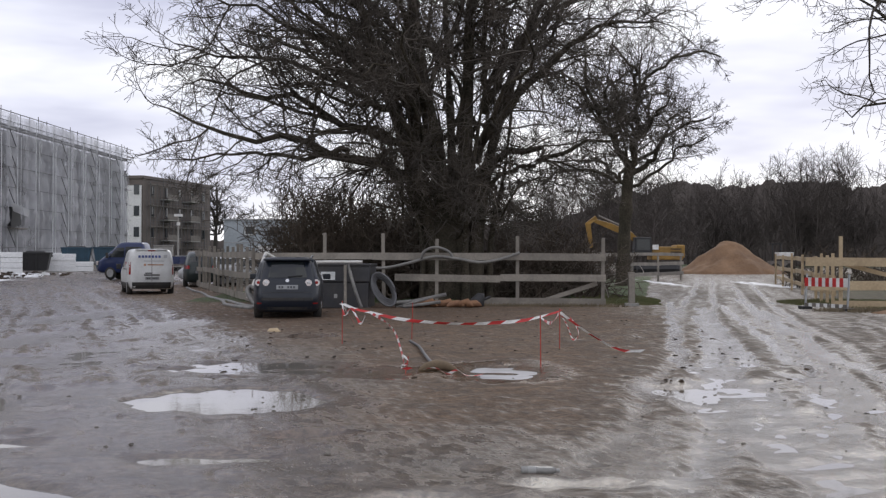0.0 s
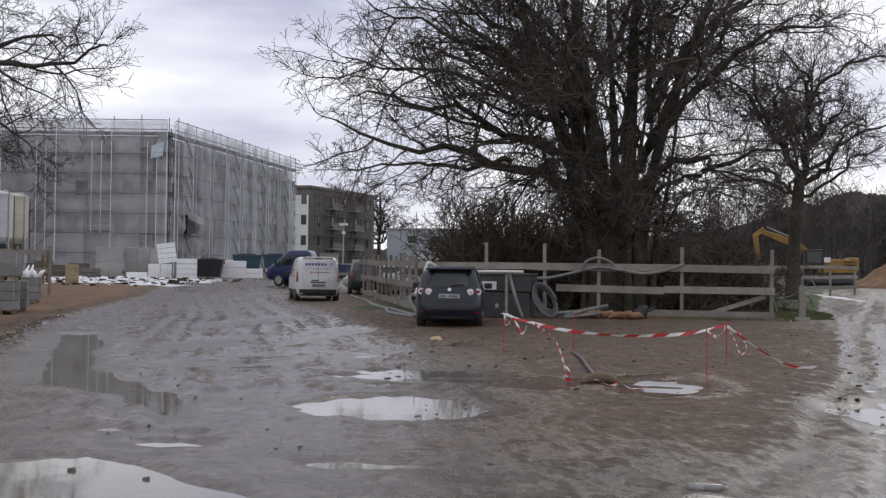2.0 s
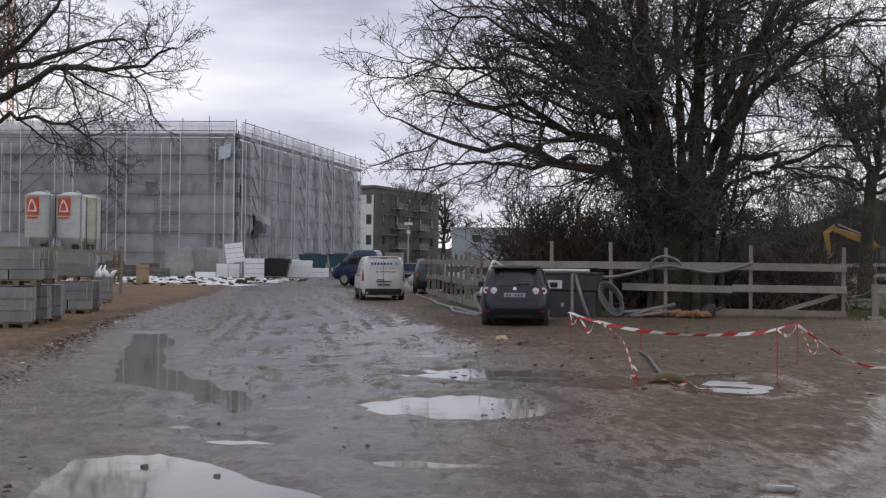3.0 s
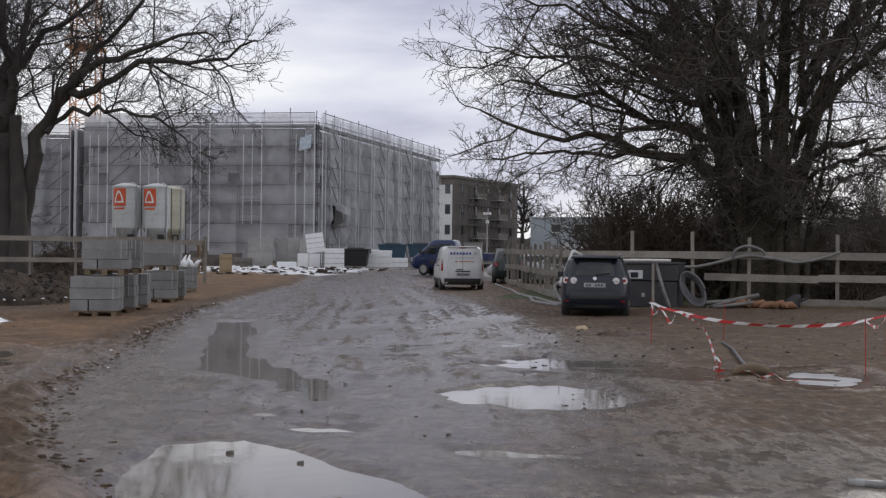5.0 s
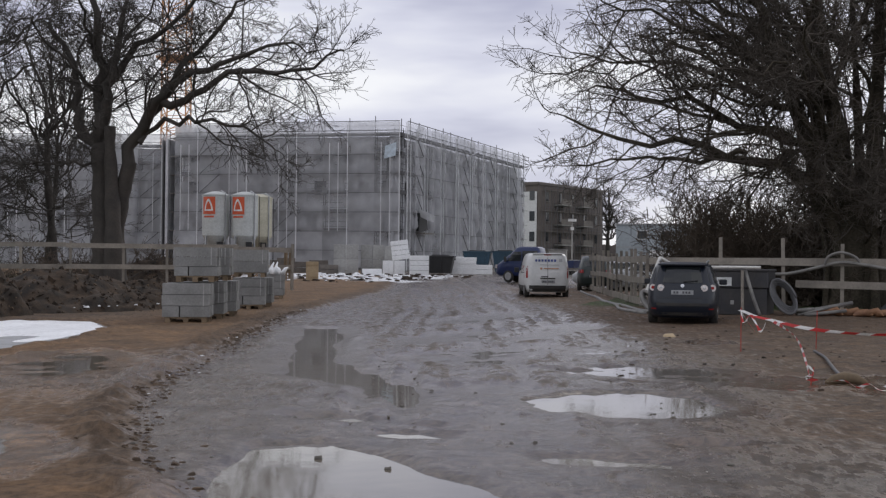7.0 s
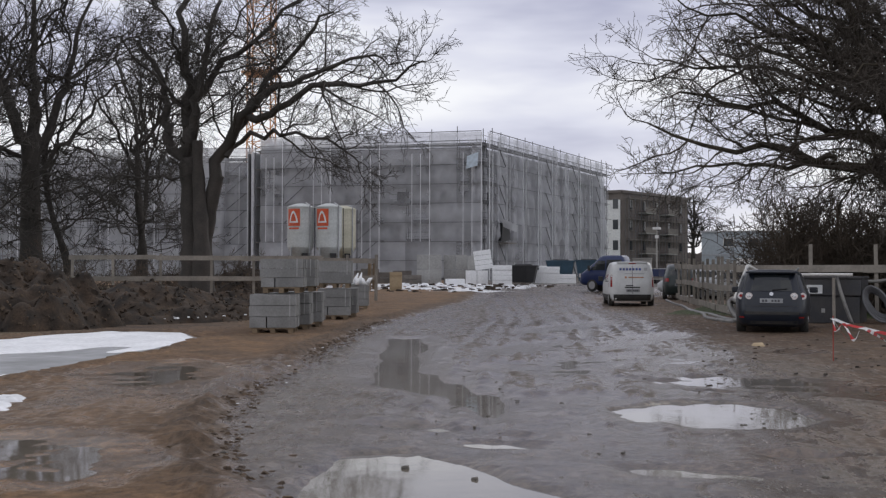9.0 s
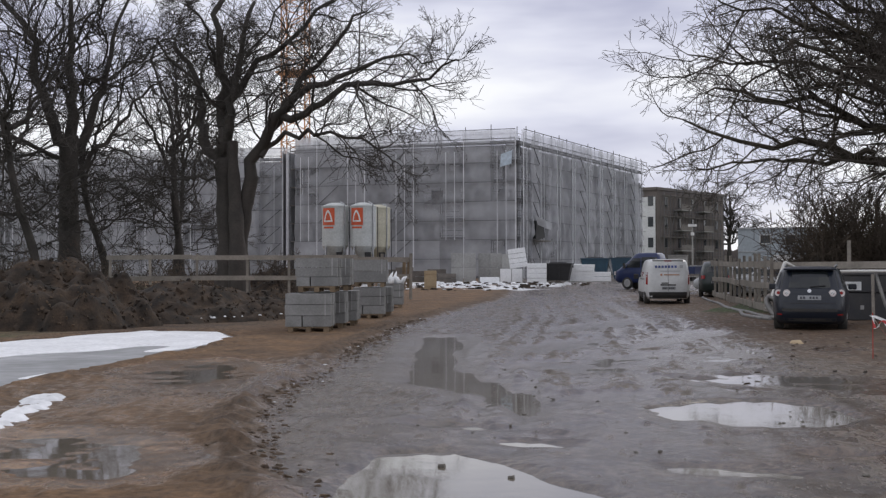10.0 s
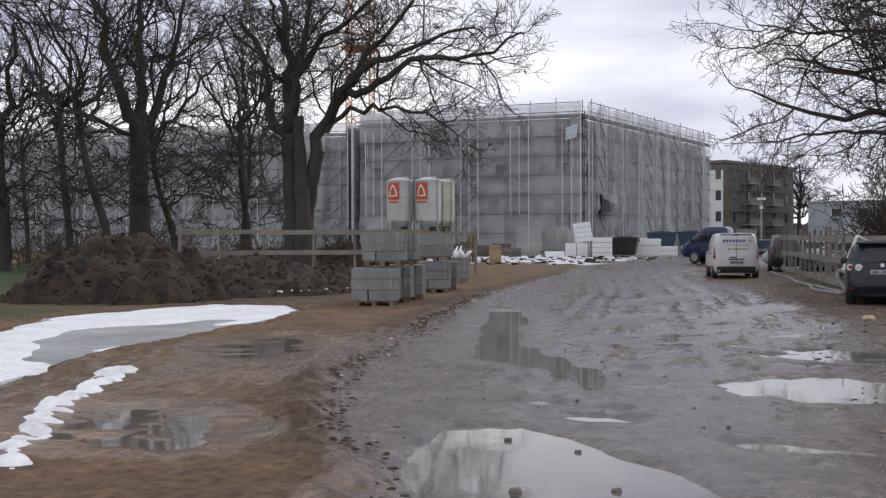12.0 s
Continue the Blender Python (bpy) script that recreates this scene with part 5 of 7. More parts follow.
# ---- fences ----
def fence(label, a, b, posts, rails, board=0.2, post_top=2.2, new_wood=False, side=-1, extra=()):
    """Plank fence from a to b: posts at the given shares of the run; rails: (height, from share, to share)."""
    root = thing("plank_fence", label, "fence")
    mat = M_BOARD_NEW if new_wood else M_BOARD
    d = (Vector((*b, 0)) - Vector((*a, 0)))
    u = d.normalized()
    nrm = Vector((-u.y, u.x, 0)) * side
    r = np.random.RandomState(int(abs(a[0] * 7 + a[1])))
    for s in posts:
        p = Vector((*a, 0)) + d * s
        z0 = gz(p.x, p.y)
        top = post_top + r.uniform(-0.12, 0.12) if post_top > 0 else 1.8
        lean = r.uniform(-0.05, 0.05)
        part("post", Shape().bar((p.x, p.y, z0 - 0.15), (p.x + lean * u.x, p.y + lean * u.y, z0 + top), 0.10, 0.11), mat, root)
    for h, s0, s1 in rails:
        n = max(1, int(round((s1 - s0) * d.length / 4.0)))
        for k in range(n):
            t0, t1 = s0 + (s1 - s0) * k / n, s0 + (s1 - s0) * (k + 1) / n
            p, q = Vector((*a, 0)) + d * t0 + nrm * 0.085, Vector((*a, 0)) + d * t1 + nrm * (0.085 + 0.03 * (k % 2))
            jit = r.uniform(-0.03, 0.03, 2)
            sh = Shape().bar((p.x, p.y, gz(p.x, p.y) + h + jit[0]), (q.x, q.y, gz(q.x, q.y) + h + jit[1]), 0.035, board * r.uniform(0.9, 1.1))
            part("board", sh, mat, root)
    for p, q in extra:
        part("brace", Shape().bar(p, q, 0.04, 0.14), mat, root)
    return root


# frontal run, from behind the parked car to the road
fa, fb = (-6.2, 37.3), (5.35, 37.3)
sx = lambda x: (x - fa[0]) / (fb[0] - fa[0])
fence("weathered plank fence hung with hoses", fa, fb, [sx(v) for v in (-3.9, -1.95, -0.22, 2.45, 5.26)], [(1.62, 0, 1), (0.92, sx(-1.6), 1), (0.16, sx(1.35), 1)], 0.22, 2.3,
      extra=[((3.1, 37.5, 0.1), (5.1, 37.5, 0.75))])
fence("weathered plank fence with close-set posts along the parking strip", (-13.6, 60.5), (-6.2, 37.3), [0.02, 0.09, .16, .23, .31, .36, .42, .5, .56, .63, .69, .76, .82, .86, .92, .98],
      [(1.66, 0, 1), (0.95, 0, 1), (0.22, 0.1, 1)], 0.22, 1.95)
fence("far plank fence beside the site road", (6.8, 60.0), (15.6, 74.0), [0.02, .25, .5, .75, .99], [(1.7, 0, 1), (1.1, 0, 1), (0.5, 0, 1)], 0.2, 1.8)
fence("pale new plank fence with a tall post", (11.9, 37.2), (20.5, 36.0), [0.13, .4, .7, .98], [(1.5, 0, 1), (0.72, 0.02, 1), (0.1, 0.1, 1)], 0.30, 2.3, True,
      extra=[((13.2, 37.15, 1.42), (15.4, 36.9, 0.85))])
fence("pale plank fence running back along the site road", (13.3, 38.6), (19.4, 66.0), [0, .06, .13, .2, .4, .6, .8, 1], [(1.55, 0, 1), (0.95, 0, 1), (0.4, 0, 1)], 0.18, 1.75, True)
fence("grey plank fence below the trees", (-25.2, 43.6), (-33.9, 37.3), [0.04, .28, .45, .65, .83, .99], [(2.0, 0, 1), (1.12, 0, 1), (0.3, 0, 0.62)], 0.2, 2.05, side=1)
fence("grey plank fence below the trees", (-25.2, 43.6), (-23.9, 46.3), [.45, .98], [(1.9, 0, 1), (1.1, 0, 1)], 0.2, 2.1, side=1)


# ---- vehicles ----
def paint(name, base, rough=0.28):
    return material(name, base, rough, tuple(c * 0.85 for c in base), 1.5, coat=0.25, fine=0.05, spec=0.35)


M_CARBLUE = paint("dark_blue_paint", (0.007, 0.011, 0.020), 0.3)
M_VANWHITE = paint("white_paint", (0.66, 0.67, 0.67))
M_PICKUP = paint("blue_paint", (0.014, 0.027, 0.095))
M_CARGREEN = paint("dark_green_paint", (0.018, 0.028, 0.028))
M_CARSILVER = paint("silver_paint", (0.42, 0.43, 0.44))
M_CARGLASS = material("car_glass", (0.014, 0.017, 0.019), 0.05, (0.02, 0.023, 0.025), 1.0)
M_TYRE = material("tyre_rubber", (0.022, 0.022, 0.022), 0.85, (0.04, 0.036, 0.03), 4)
M_RIM = material("alloy_rim", (0.35, 0.35, 0.36), 0.4, metal=0.7)
M_RED = material("red_lens", (0.30, 0.012, 0.012), 0.15)
M_LAMP = material("clear_lens", (0.62, 0.58, 0.56), 0.12, (0.5, 0.44, 0.43), 6)
M_CHROME = material("chrome", (0.62, 0.63, 0.64), 0.15, metal=1.0)
M_PLATE = material("plate_white", (0.28, 0.29, 0.30), 0.5)
M_PLATEBAR = material("plate_bars", (0.05, 0.05, 0.06), 0.6)
M_BLUEBAR = material("lettering_blue", (0.06, 0.09, 0.28), 0.6)
M_ORANGEBAR = material("lettering_orange", (0.5, 0.24, 0.12), 0.6)
M_BUMPER = material("black_plastic", (0.025, 0.025, 0.026), 0.7, (0.04, 0.037, 0.033), 3)


class Body:
    """A vehicle body as a stack of rounded outlines: (height, half width, rear y, front y)."""

    def __init__(self, sections, e=5.0):
        self.s, self.e = sections, e

    def row(self, z):
        zs = [q[0] for q in self.s]
        return [float(np.interp(z, zs, [q[i] for q in self.s])) for i in (1, 2, 3)]

    def shape(self, n=28):
        rings = []
        for z, a, y0, y1 in self.s:
            ring = []
            for k in range(n):
                t = 2 * math.pi * k / n
                c, s = math.cos(t), math.sin(t)
                p = 2 / self.e
                ring.append((a * math.copysign(abs(c) ** p, c), (y0 + y1) / 2 + (y1 - y0) / 2 * math.copysign(abs(s) ** p, s), z))
            rings.append(ring)
        return Shape().loft(rings)

    def rear(self, x, z, off=0.008):
        a, y0, y1 = self.row(z)
        k = max(0.0, 1 - min(1, abs(x) / a) ** self.e) ** (1 / self.e)
        return (x, (y0 + y1) / 2 - (y1 - y0) / 2 * k - off, z)

    def side(self, y, z, sgn, off=0.008):
        a, y0, y1 = self.row(z)
        t = (y - (y0 + y1) / 2) / ((y1 - y0) / 2)
        return (sgn * (a * max(0.0, 1 - min(1, abs(t)) ** self.e) ** (1 / self.e) + off), y, z)

    def rear_panel(self, x0, x1, z0, z1, inset_top=0.0, n=7, m=4, off=0.008):
        P = []
        for j in range(m):
            v = j / (m - 1)
            for i in range(n):
                u = i / (n - 1)
                x = (x0 + (x1 - x0) * u) * (1 - inset_top * v)
                P.append(self.rear(x, z0 + (z1 - z0) * v, off))
        return Shape().add(P, [(j * n + i, j * n + i + 1, (j + 1) * n + i + 1, (j + 1) * n + i) for j in range(m - 1) for i in range(n - 1)])

    def side_panel(self, y0, y1, z0, z1, sgn, cut0=0.0, cut1=0.0, n=6, m=4, off=0.008):
        P = []
        for j in range(m):
            v = j / (m - 1)
            for i in range(n):
                u = i / (n - 1)
                y = (y0 + cut0 * v) * (1 - u) + (y1 - cut1 * v) * u
                P.append(self.side(y, z0 + (z1 - z0) * v, sgn, off))
        return Shape().add(P, [(j * n + i, j * n + i + 1, (j + 1) * n + i + 1, (j + 1) * n + i) for j in range(m - 1) for i in range(n - 1)])


def disc(c, r, axis, thick, sides=18):
    c, axis = Vector(c), Vector(axis).normalized()
    return Shape().tube([c - axis * thick / 2, c + axis * thick / 2], r, sides)


def wheels(root, track, ys, r=0.32, w=0.2):
    for y in ys:
        for sgn in (-1, 1):
            t = part("wheel", disc((sgn * track, y, r), r * 0.72, (1, 0, 0), w * 0.9), M_DARK, root)
            part("tyre", Shape().tube([(sgn * track - w / 2, y, r), (sgn * track - w / 2 + 0.03, y, r), (sgn * track + w / 2 - 0.03, y, r), (sgn * track + w / 2, y, r)], [r - 0.04, r, r, r - 0.04], 22), M_TYRE, t, smooth=True)
            part("rim", disc((sgn * (track + w / 2), y, r), r * 0.62, (1, 0, 0), 0.02), M_RIM, t)


def plate(root, body, z, w=0.52, h=0.11, x=0.0):
    p = part("number_plate", body.rear_panel(x - w / 2, x + w / 2, z, z + h, n=3, m=2, off=0.02), M_PLATE, root, "white number plate")
    for k in range(6):
        if k != 2:
            x0 = x - w * 0.40 + k * w * 0.135
            part("plate_bar", body.rear_panel(x0, x0 + w * 0.085, z + h * 0.25, z + h * 0.75, n=2, m=2, off=0.026), M_PLATEBAR, p)


def hatchback():
    root = thing("parked_car", "dark blue compact hatchback car parked on brown mud", "car", pose(-3.97, 28.75, -0.01, 0, 0, 6) @ Matrix.Diagonal((1.05, 1, 1.01, 1)))
    b = Body([(0.19, 0.80, 0.10, 4.0), (0.30, 0.865, 0.01, 4.15), (0.55, 0.885, 0.0, 4.2), (0.72, 0.88, 0.03, 4.18), (0.84, 0.875, 0.06, 4.1), (0.97, 0.855, 0.10, 3.8), (1.04, 0.825, 0.15, 3.2),
              (1.28, 0.755, 0.27, 2.75), (1.45, 0.69, 0.37, 2.35), (1.53, 0.635, 0.43, 2.15), (1.57, 0.54, 0.55, 2.0), (1.585, 0.4, 0.75, 1.85)], 4.5)
    part("body", b.shape(36), M_CARBLUE, root, smooth=True)
    rw = part("rear_window", b.rear_panel(-0.66, 0.66, 1.06, 1.46, 0.14), M_CARGLASS, root)
    part("wiper", Shape().bar(b.rear(0.02, 1.09, 0.03), b.rear(0.36, 1.12, 0.03), 0.015, 0.02), M_DARK, rw)
    part("spoiler", Shape().box((0, 0.38, 1.515), (1.18, 0.22, 0.05)), M_CARBLUE, root, bevel=0.02)
    for sgn in (-1, 1):
        for x, r in ((0.70, 0.085), (0.51, 0.085)):
            p = b.rear(sgn * x, 0.935, 0.0)
            lamp = part("tail_light", disc(p, r, (0.25 * sgn if x > 0.6 else 0, -1, 0.15), 0.035), M_LAMP, root, "round pale tail light")
            part("red_ring", Shape().tube([Vector(p) + Vector((0.25 * sgn * 0.018 if x > .6 else 0, -0.018, 0)), Vector(p) + Vector((0.25 * sgn * 0.024 if x > .6 else 0, -0.024, 0))], [r * 0.5, r * 0.4], 14), M_RED if x > .6 else M_CHROME, lamp)
        part("side_window", b.side_panel(0.5, 2.9, 1.08, 1.44, sgn, 0.1, 0.6), M_CARGLASS, root)
        m = part("wing_mirror", Shape().box((sgn * 0.96, 2.75, 1.05), (0.2, 0.1, 0.15)), M_CARBLUE, root, bevel=0.03)
        part("roof_rail", Shape().tube([(sgn * 0.56, 0.6, 1.585), (sgn * 0.6, 1.0, 1.62), (sgn * 0.6, 1.9, 1.62), (sgn * 0.56, 2.2, 1.56)], 0.02, 6), M_STEEL, root)
    part("boot_seam", b.rear_panel(-0.78, 0.78, 0.685, 0.70, n=9, m=2), M_DARK, root)
    part("bumper_strip", b.rear_panel(-0.80, 0.80, 0.49, 0.56, n=9, m=2, off=0.014), M_BUMPER, root)
    part("valance", b.rear_panel(-0.6, 0.6, 0.25, 0.33, n=9, m=2, off=0.012), M_BUMPER, root)
    part("emblem", disc(b.rear(0, 0.99, 0.01), 0.045, (0, -1, 0.15), 0.02), M_CHROME, root)
    for sgn in (-1, 1):
        part("reflector", b.rear_panel(sgn * 0.62, sgn * 0.74, 0.40, 0.43, n=3, m=2, off=0.015), M_RED, root)
    plate(root, b, 0.77)
    wheels(root, 0.72, (0.78, 3.36), 0.315, 0.21)


hatchback()


def panel_van():
    root = thing("delivery_van", "white panel van with muddy black bumper and blue lettering bars", "van", pose(-11.9, 46.15, 0.0, 0, 0, 20) @ Matrix.Diagonal((1.06, 1, 1.03, 1)))
    b = Body([(0.24, 0.82, 0.12, 4.2), (0.36, 0.89, 0.03, 4.38), (0.6, 0.905, 0.0, 4.4), (0.9, 0.91, 0.0, 4.3), (1.05, 0.90, 0.015, 3.9), (1.15, 0.885, 0.03, 3.4), (1.45, 0.84, 0.06, 3.0), (1.7, 0.785, 0.11, 2.6), (1.79, 0.73, 0.16, 2.45), (1.835, 0.62, 0.28, 2.3), (1.845, 0.45, 0.5, 2.1)], 7.0)
    part("body", b.shape(40), M_VANWHITE, root, smooth=True)
    part("rear_bumper", b.rear_panel(-0.87, 0.87, 0.27, 0.52, n=12, m=3, off=0.03), M_BUMPER, root)
    part("door_seam", b.rear_panel(-0.008, 0.008, 0.55, 1.74, n=2, m=8), M_DARK, root)
    part("roof_spoiler", Shape().box((0, 0.2, 1.815), (1.2, 0.18, 0.04)), M_VANWHITE, root, bevel=0.015)
    part("brake_light", b.rear_panel(-0.14, 0.14, 1.75, 1.785, n=3, m=2, off=0.015), M_RED, root)
    part("door_handle", b.rear_panel(-0.26, 0.02, 0.86, 0.90, n=3, m=2, off=0.03), M_BUMPER, root)
    part("plate_lamp", b.rear_panel(-0.30, 0.30, 0.78, 0.83, n=4, m=2, off=0.02), M_BUMPER, root)
    plate(root, b, 0.62, x=0.02)
    for sgn in (-1, 1):
        part("tail_light", b.rear_panel(sgn * 0.78, sgn * 0.893, 0.82, 1.32, n=3, m=5, off=0.016), M_RED, root)
        part("wing_mirror", Shape().box((sgn * 1.02, 3.2, 1.12), (0.2, 0.1, 0.22)), M_BUMPER, root, bevel=0.03)
        part("cab_window", b.side_panel(2.2, 3.2, 1.1, 1.6, sgn, 0, 0.4), M_CARGLASS, root)
        part("side_rail", b.side_panel(0.5, 2.2, 1.02, 1.05, sgn, off=0.012), M_BUMPER, root)
        part("sill_trim", b.side_panel(0.3, 4.0, 0.27, 0.5, sgn, off=0.02), M_BUMPER, root)
    for k in range(7):
        x = -0.50 + k * 0.125
        part("lettering_bar", b.rear_panel(x, x + 0.085, 1.49, 1.585, n=2, m=2, off=0.012), M_BLUEBAR, root)
    part("lettering_bar", b.rear_panel(0.45, 0.58, 1.48, 1.60, n=2, m=2, off=0.012), M_CARSILVER, root)
    part("lettering_bar", b.rear_panel(-0.30, 0.46, 1.345, 1.375, n=4, m=2, off=0.012), M_CARSILVER, root)
    part("lettering_bar", b.rear_panel(-0.30, -0.22, 1.17, 1.25, n=2, m=2, off=0.012), M_ORANGEBAR, root)
    part("lettering_bar", b.rear_panel(-0.16, 0.44, 1.19, 1.23, n=4, m=2, off=0.012), M_ORANGEBAR, root)
    wheels(root, 0.78, (0.72, 3.42), 0.33, 0.2)


panel_van()


def pickup():
    x, y = -16.4, 70.6
    root = thing("pickup_truck", "blue crew-cab flatbed truck standing across the road edge", "truck", pose(x, y, gz(x, y), 0, 0, 88) @ Matrix.Diagonal((1.06, 1.0, 1.2, 1)))
    b = Body([(0.35, 0.80, 2.0, 4.9), (0.5, 0.88, 1.95, 5.1), (0.95, 0.9, 1.95, 5.0), (1.1, 0.88, 1.97, 4.75), (1.55, 0.8, 2.05, 4.1), (1.85, 0.72, 2.15, 3.75), (1.93, 0.6, 2.3, 3.5)], 6.0)
    part("cab", b.shape(32), M_PICKUP, root, smooth=True)
    for sgn in (-1, 1):
        part("front_side_window", b.side_panel(3.3, 4.4, 1.15, 1.65, sgn, 0, 0.45), M_CARGLASS, root)
        part("rear_side_window", b.side_panel(2.25, 3.2, 1.15, 1.7, sgn), M_CARGLASS, root)
        part("wing_mirror", Shape().box((sgn * 1.05, 4.3, 1.25), (0.22, 0.1, 0.28)), M_BUMPER, root)
        part("door_seam", b.side_panel(3.22, 3.25, 0.5, 1.7, sgn), M_DARK, root)
        part("headlight", Shape().box((sgn * 0.66, 5.0, 0.85), (0.3, 0.12, 0.2)), M_LAMP, root, bevel=0.03)
    bed = part("load_bed", Shape().box((0, 0.9, 0.78), (1.95, 2.2, 0.12)), M_DECK, root)
    for c, s in (((-0.97, 0.9, 1.02), (0.04, 2.2, 0.38)), ((0.97, 0.9, 1.02), (0.04, 2.2, 0.38)), ((0, -0.2, 1.02), (1.95, 0.04, 0.38))):
        part("drop_side", Shape().box(c, s), M_PICKUP, bed)
    part("chassis", Shape().box((0, 2.3, 0.55), (0.9, 4.4, 0.2)), M_DARK, root)
    wheels(root, 0.78, (0.95, 4.15), 0.34, 0.22)


pickup()


def plain_car(x, y, yaw, mat, label, tall=1.0):
    root = thing("parked_car", label, "car", pose(x, y, gz(x, y), 0, 0, yaw))
    b = Body([(0.22, 0.78, 0.1, 4.1), (0.36, 0.86, 0.0, 4.3), (0.7, 0.88, 0.0, 4.3), (0.95, 0.85, 0.08, 3.9), (1.05, 0.8, 0.14, 3.2), (1.35, 0.7, 0.5, 2.6), (1.48, 0.6, 0.8, 2.2), (1.5, 0.45, 1.0, 2.0)], 4.5)
    part("body", b.shape(28), mat, root, smooth=True)
    part("rear_window", b.rear_panel(-0.6, 0.6, 1.06, 1.38, 0.16), M_CARGLASS, root)
    for sgn in (-1, 1):
        part("side_window", b.side_panel(0.9, 2.8, 1.06, 1.38, sgn, 0.2, 0.6), M_CARGLASS, root)
        part("tail_light", b.rear_panel(sgn * 0.55, sgn * 0.8, 0.78, 0.92, n=4, m=2), M_RED, root)
    plate(root, b, 0.6)
    wheels(root, 0.76, (0.8, 3.4), 0.31, 0.2)
    root.matrix_basis = root.matrix_basis @ Matrix.Diagonal((1, 1, tall, 1))
    return root


plain_car(-11.9, 55.5, 12, M_CARGREEN, "dark green estate car parked in front of the van", 1.18)
plain_car(-7.6, 57.0, 80, M_CARSILVER, "silver car parked behind the plank fence")
plain_car(-10.6, 64.0, 100, M_CARSILVER, "silver car parked behind the plank fence")
plain_car(-41.6, 121.0, 15, M_VANWHITE, "white car parked beside the scaffolded building")


# ---- building materials on the left verge ----
M_KERB = material("kerb_concrete", (0.225, 0.225, 0.22), 0.85, (0.175, 0.175, 0.17), 2.5, bump=0.3, bump_scale=40, spread=0.14)
M_PALLET = material("pallet_wood", (0.20, 0.145, 0.09), 0.85, (0.13, 0.095, 0.06), 3, spread=0.2)
M_STRAP = material("white_strap", (0.36, 0.36, 0.35), 0.5)
M_SILO = material("silo_paint", (0.50, 0.52, 0.51), 0.5, (0.42, 0.44, 0.43), 0.8)
M_SILO_CREAM = material("cream_silo_paint", (0.50, 0.48, 0.38), 0.6, (0.42, 0.40, 0.31), 0.8)
M_SIGN_RED = material("sign_red", (0.62, 0.10, 0.035), 0.5)
M_GREYFOAM = material("grey_foam_packs", (0.36, 0.36, 0.35), 0.8, (0.30, 0.30, 0.29), 0.8, spread=0.1)
M_PIPE = material("grey_hose", (0.21, 0.205, 0.19), 0.55, (0.14, 0.135, 0.13), 4)
M_VERGE = material("verge_clods", (0.108, 0.073, 0.046), 0.95, (0.058, 0.041, 0.028), 5, bump=0.6, bump_scale=40)
M_PIPEW = material("white_pipe", (0.66, 0.65, 0.62), 0.45, (0.55, 0.54, 0.51), 3)
M_SKIP = material("dark_tank_steel", (0.035, 0.036, 0.042), 0.5, (0.055, 0.052, 0.05), 1.5)
M_SIGNWHITE = material("sign_white", (0.72, 0.74, 0.74), 0.5)
M_TAPE_R = material("tape_red", (0.52, 0.03, 0.03), 0.45)
M_TAPE_W = material("tape_white", (0.78, 0.78, 0.77), 0.45)
M_STAKE = material("red_stake", (0.36, 0.045, 0.03), 0.6)
M_SACK = material("orange_brown_sack", (0.25, 0.13, 0.065), 0.75, (0.18, 0.09, 0.05), 4)


def beam(p, e, d, s0, s1, t0, t1, z0, z1):
    """A block laid out along the axes e and d from p."""
    P = lambda s, t, z: (p[0] + e[0] * s + d[0] * t, p[1] + e[1] * s + d[1] * t, z)
    return Shape().add([P(s0, t0, z0), P(s1, t0, z0), P(s1, t1, z0), P(s0, t1, z0), P(s0, t0, z1), P(s1, t0, z1), P(s1, t1, z1), P(s0, t1, z1)],
                       [(3, 2, 1, 0), (4, 5, 6, 7), (0, 1, 5, 4), (1, 2, 6, 5), (2, 3, 7, 6), (3, 0, 4, 7)])


def kerb_stack(p, e, d, z, w, depth, courses, seed, label, h=0.25, group="pallets of kerbstones"):
    """A pallet loaded with concrete kerbstones, strapped."""
    r = np.random.RandomState(seed)
    root = thing("kerbstone_pallet", label, "pallet", group=group)
    pal = part("pallet", beam(p, e, d, 0.05, w - 0.05, 0.02, depth - 0.02, z + 0.11, z + 0.14), M_PALLET, root, "weathered wooden pallet")
    for s in (0.06, w / 2 - 0.06, w - 0.18):
        for t in (0.02, depth / 2 - 0.06, depth - 0.14):
            part("pallet_foot", beam(p, e, d, s, s + 0.12, t, t + 0.12, z, z + 0.11), M_PALLET, pal)
    n = 4
    for c in range(courses):
        z0 = z + 0.145 + c * (h + 0.012)
        for k in range(n):
            t0, t1 = depth * k / n + 0.006, depth * (k + 1) / n - 0.006
            j = r.uniform(-0.018, 0.018)
            if c == 0 and k == 0 and courses == 3:
                cut = r.uniform(0.28, 0.4) * w
                part("kerbstone", beam(p, e, d, j, cut - 0.015, t0, t1, z0, z0 + h), M_KERB, root)
                part("kerbstone", beam(p, e, d, cut + 0.015, w + j, t0, t1, z0, z0 + h), M_KERB, root)
            else:
                part("kerbstone", beam(p, e, d, j, w + j, t0, t1, z0, z0 + h), M_KERB, root)
    zt = z + 0.145 + courses * (h + 0.012)
    part("strap", beam(p, e, d, w + 0.02, w + 0.028, depth * 0.3, depth * 0.3 + 0.04, z + 0.14, zt), M_STRAP, root)
    part("strap", beam(p, e, d, w * 0.86, w * 0.86 + 0.025, -0.012, -0.004, z + 0.4, zt), M_STRAP, root)
    return root


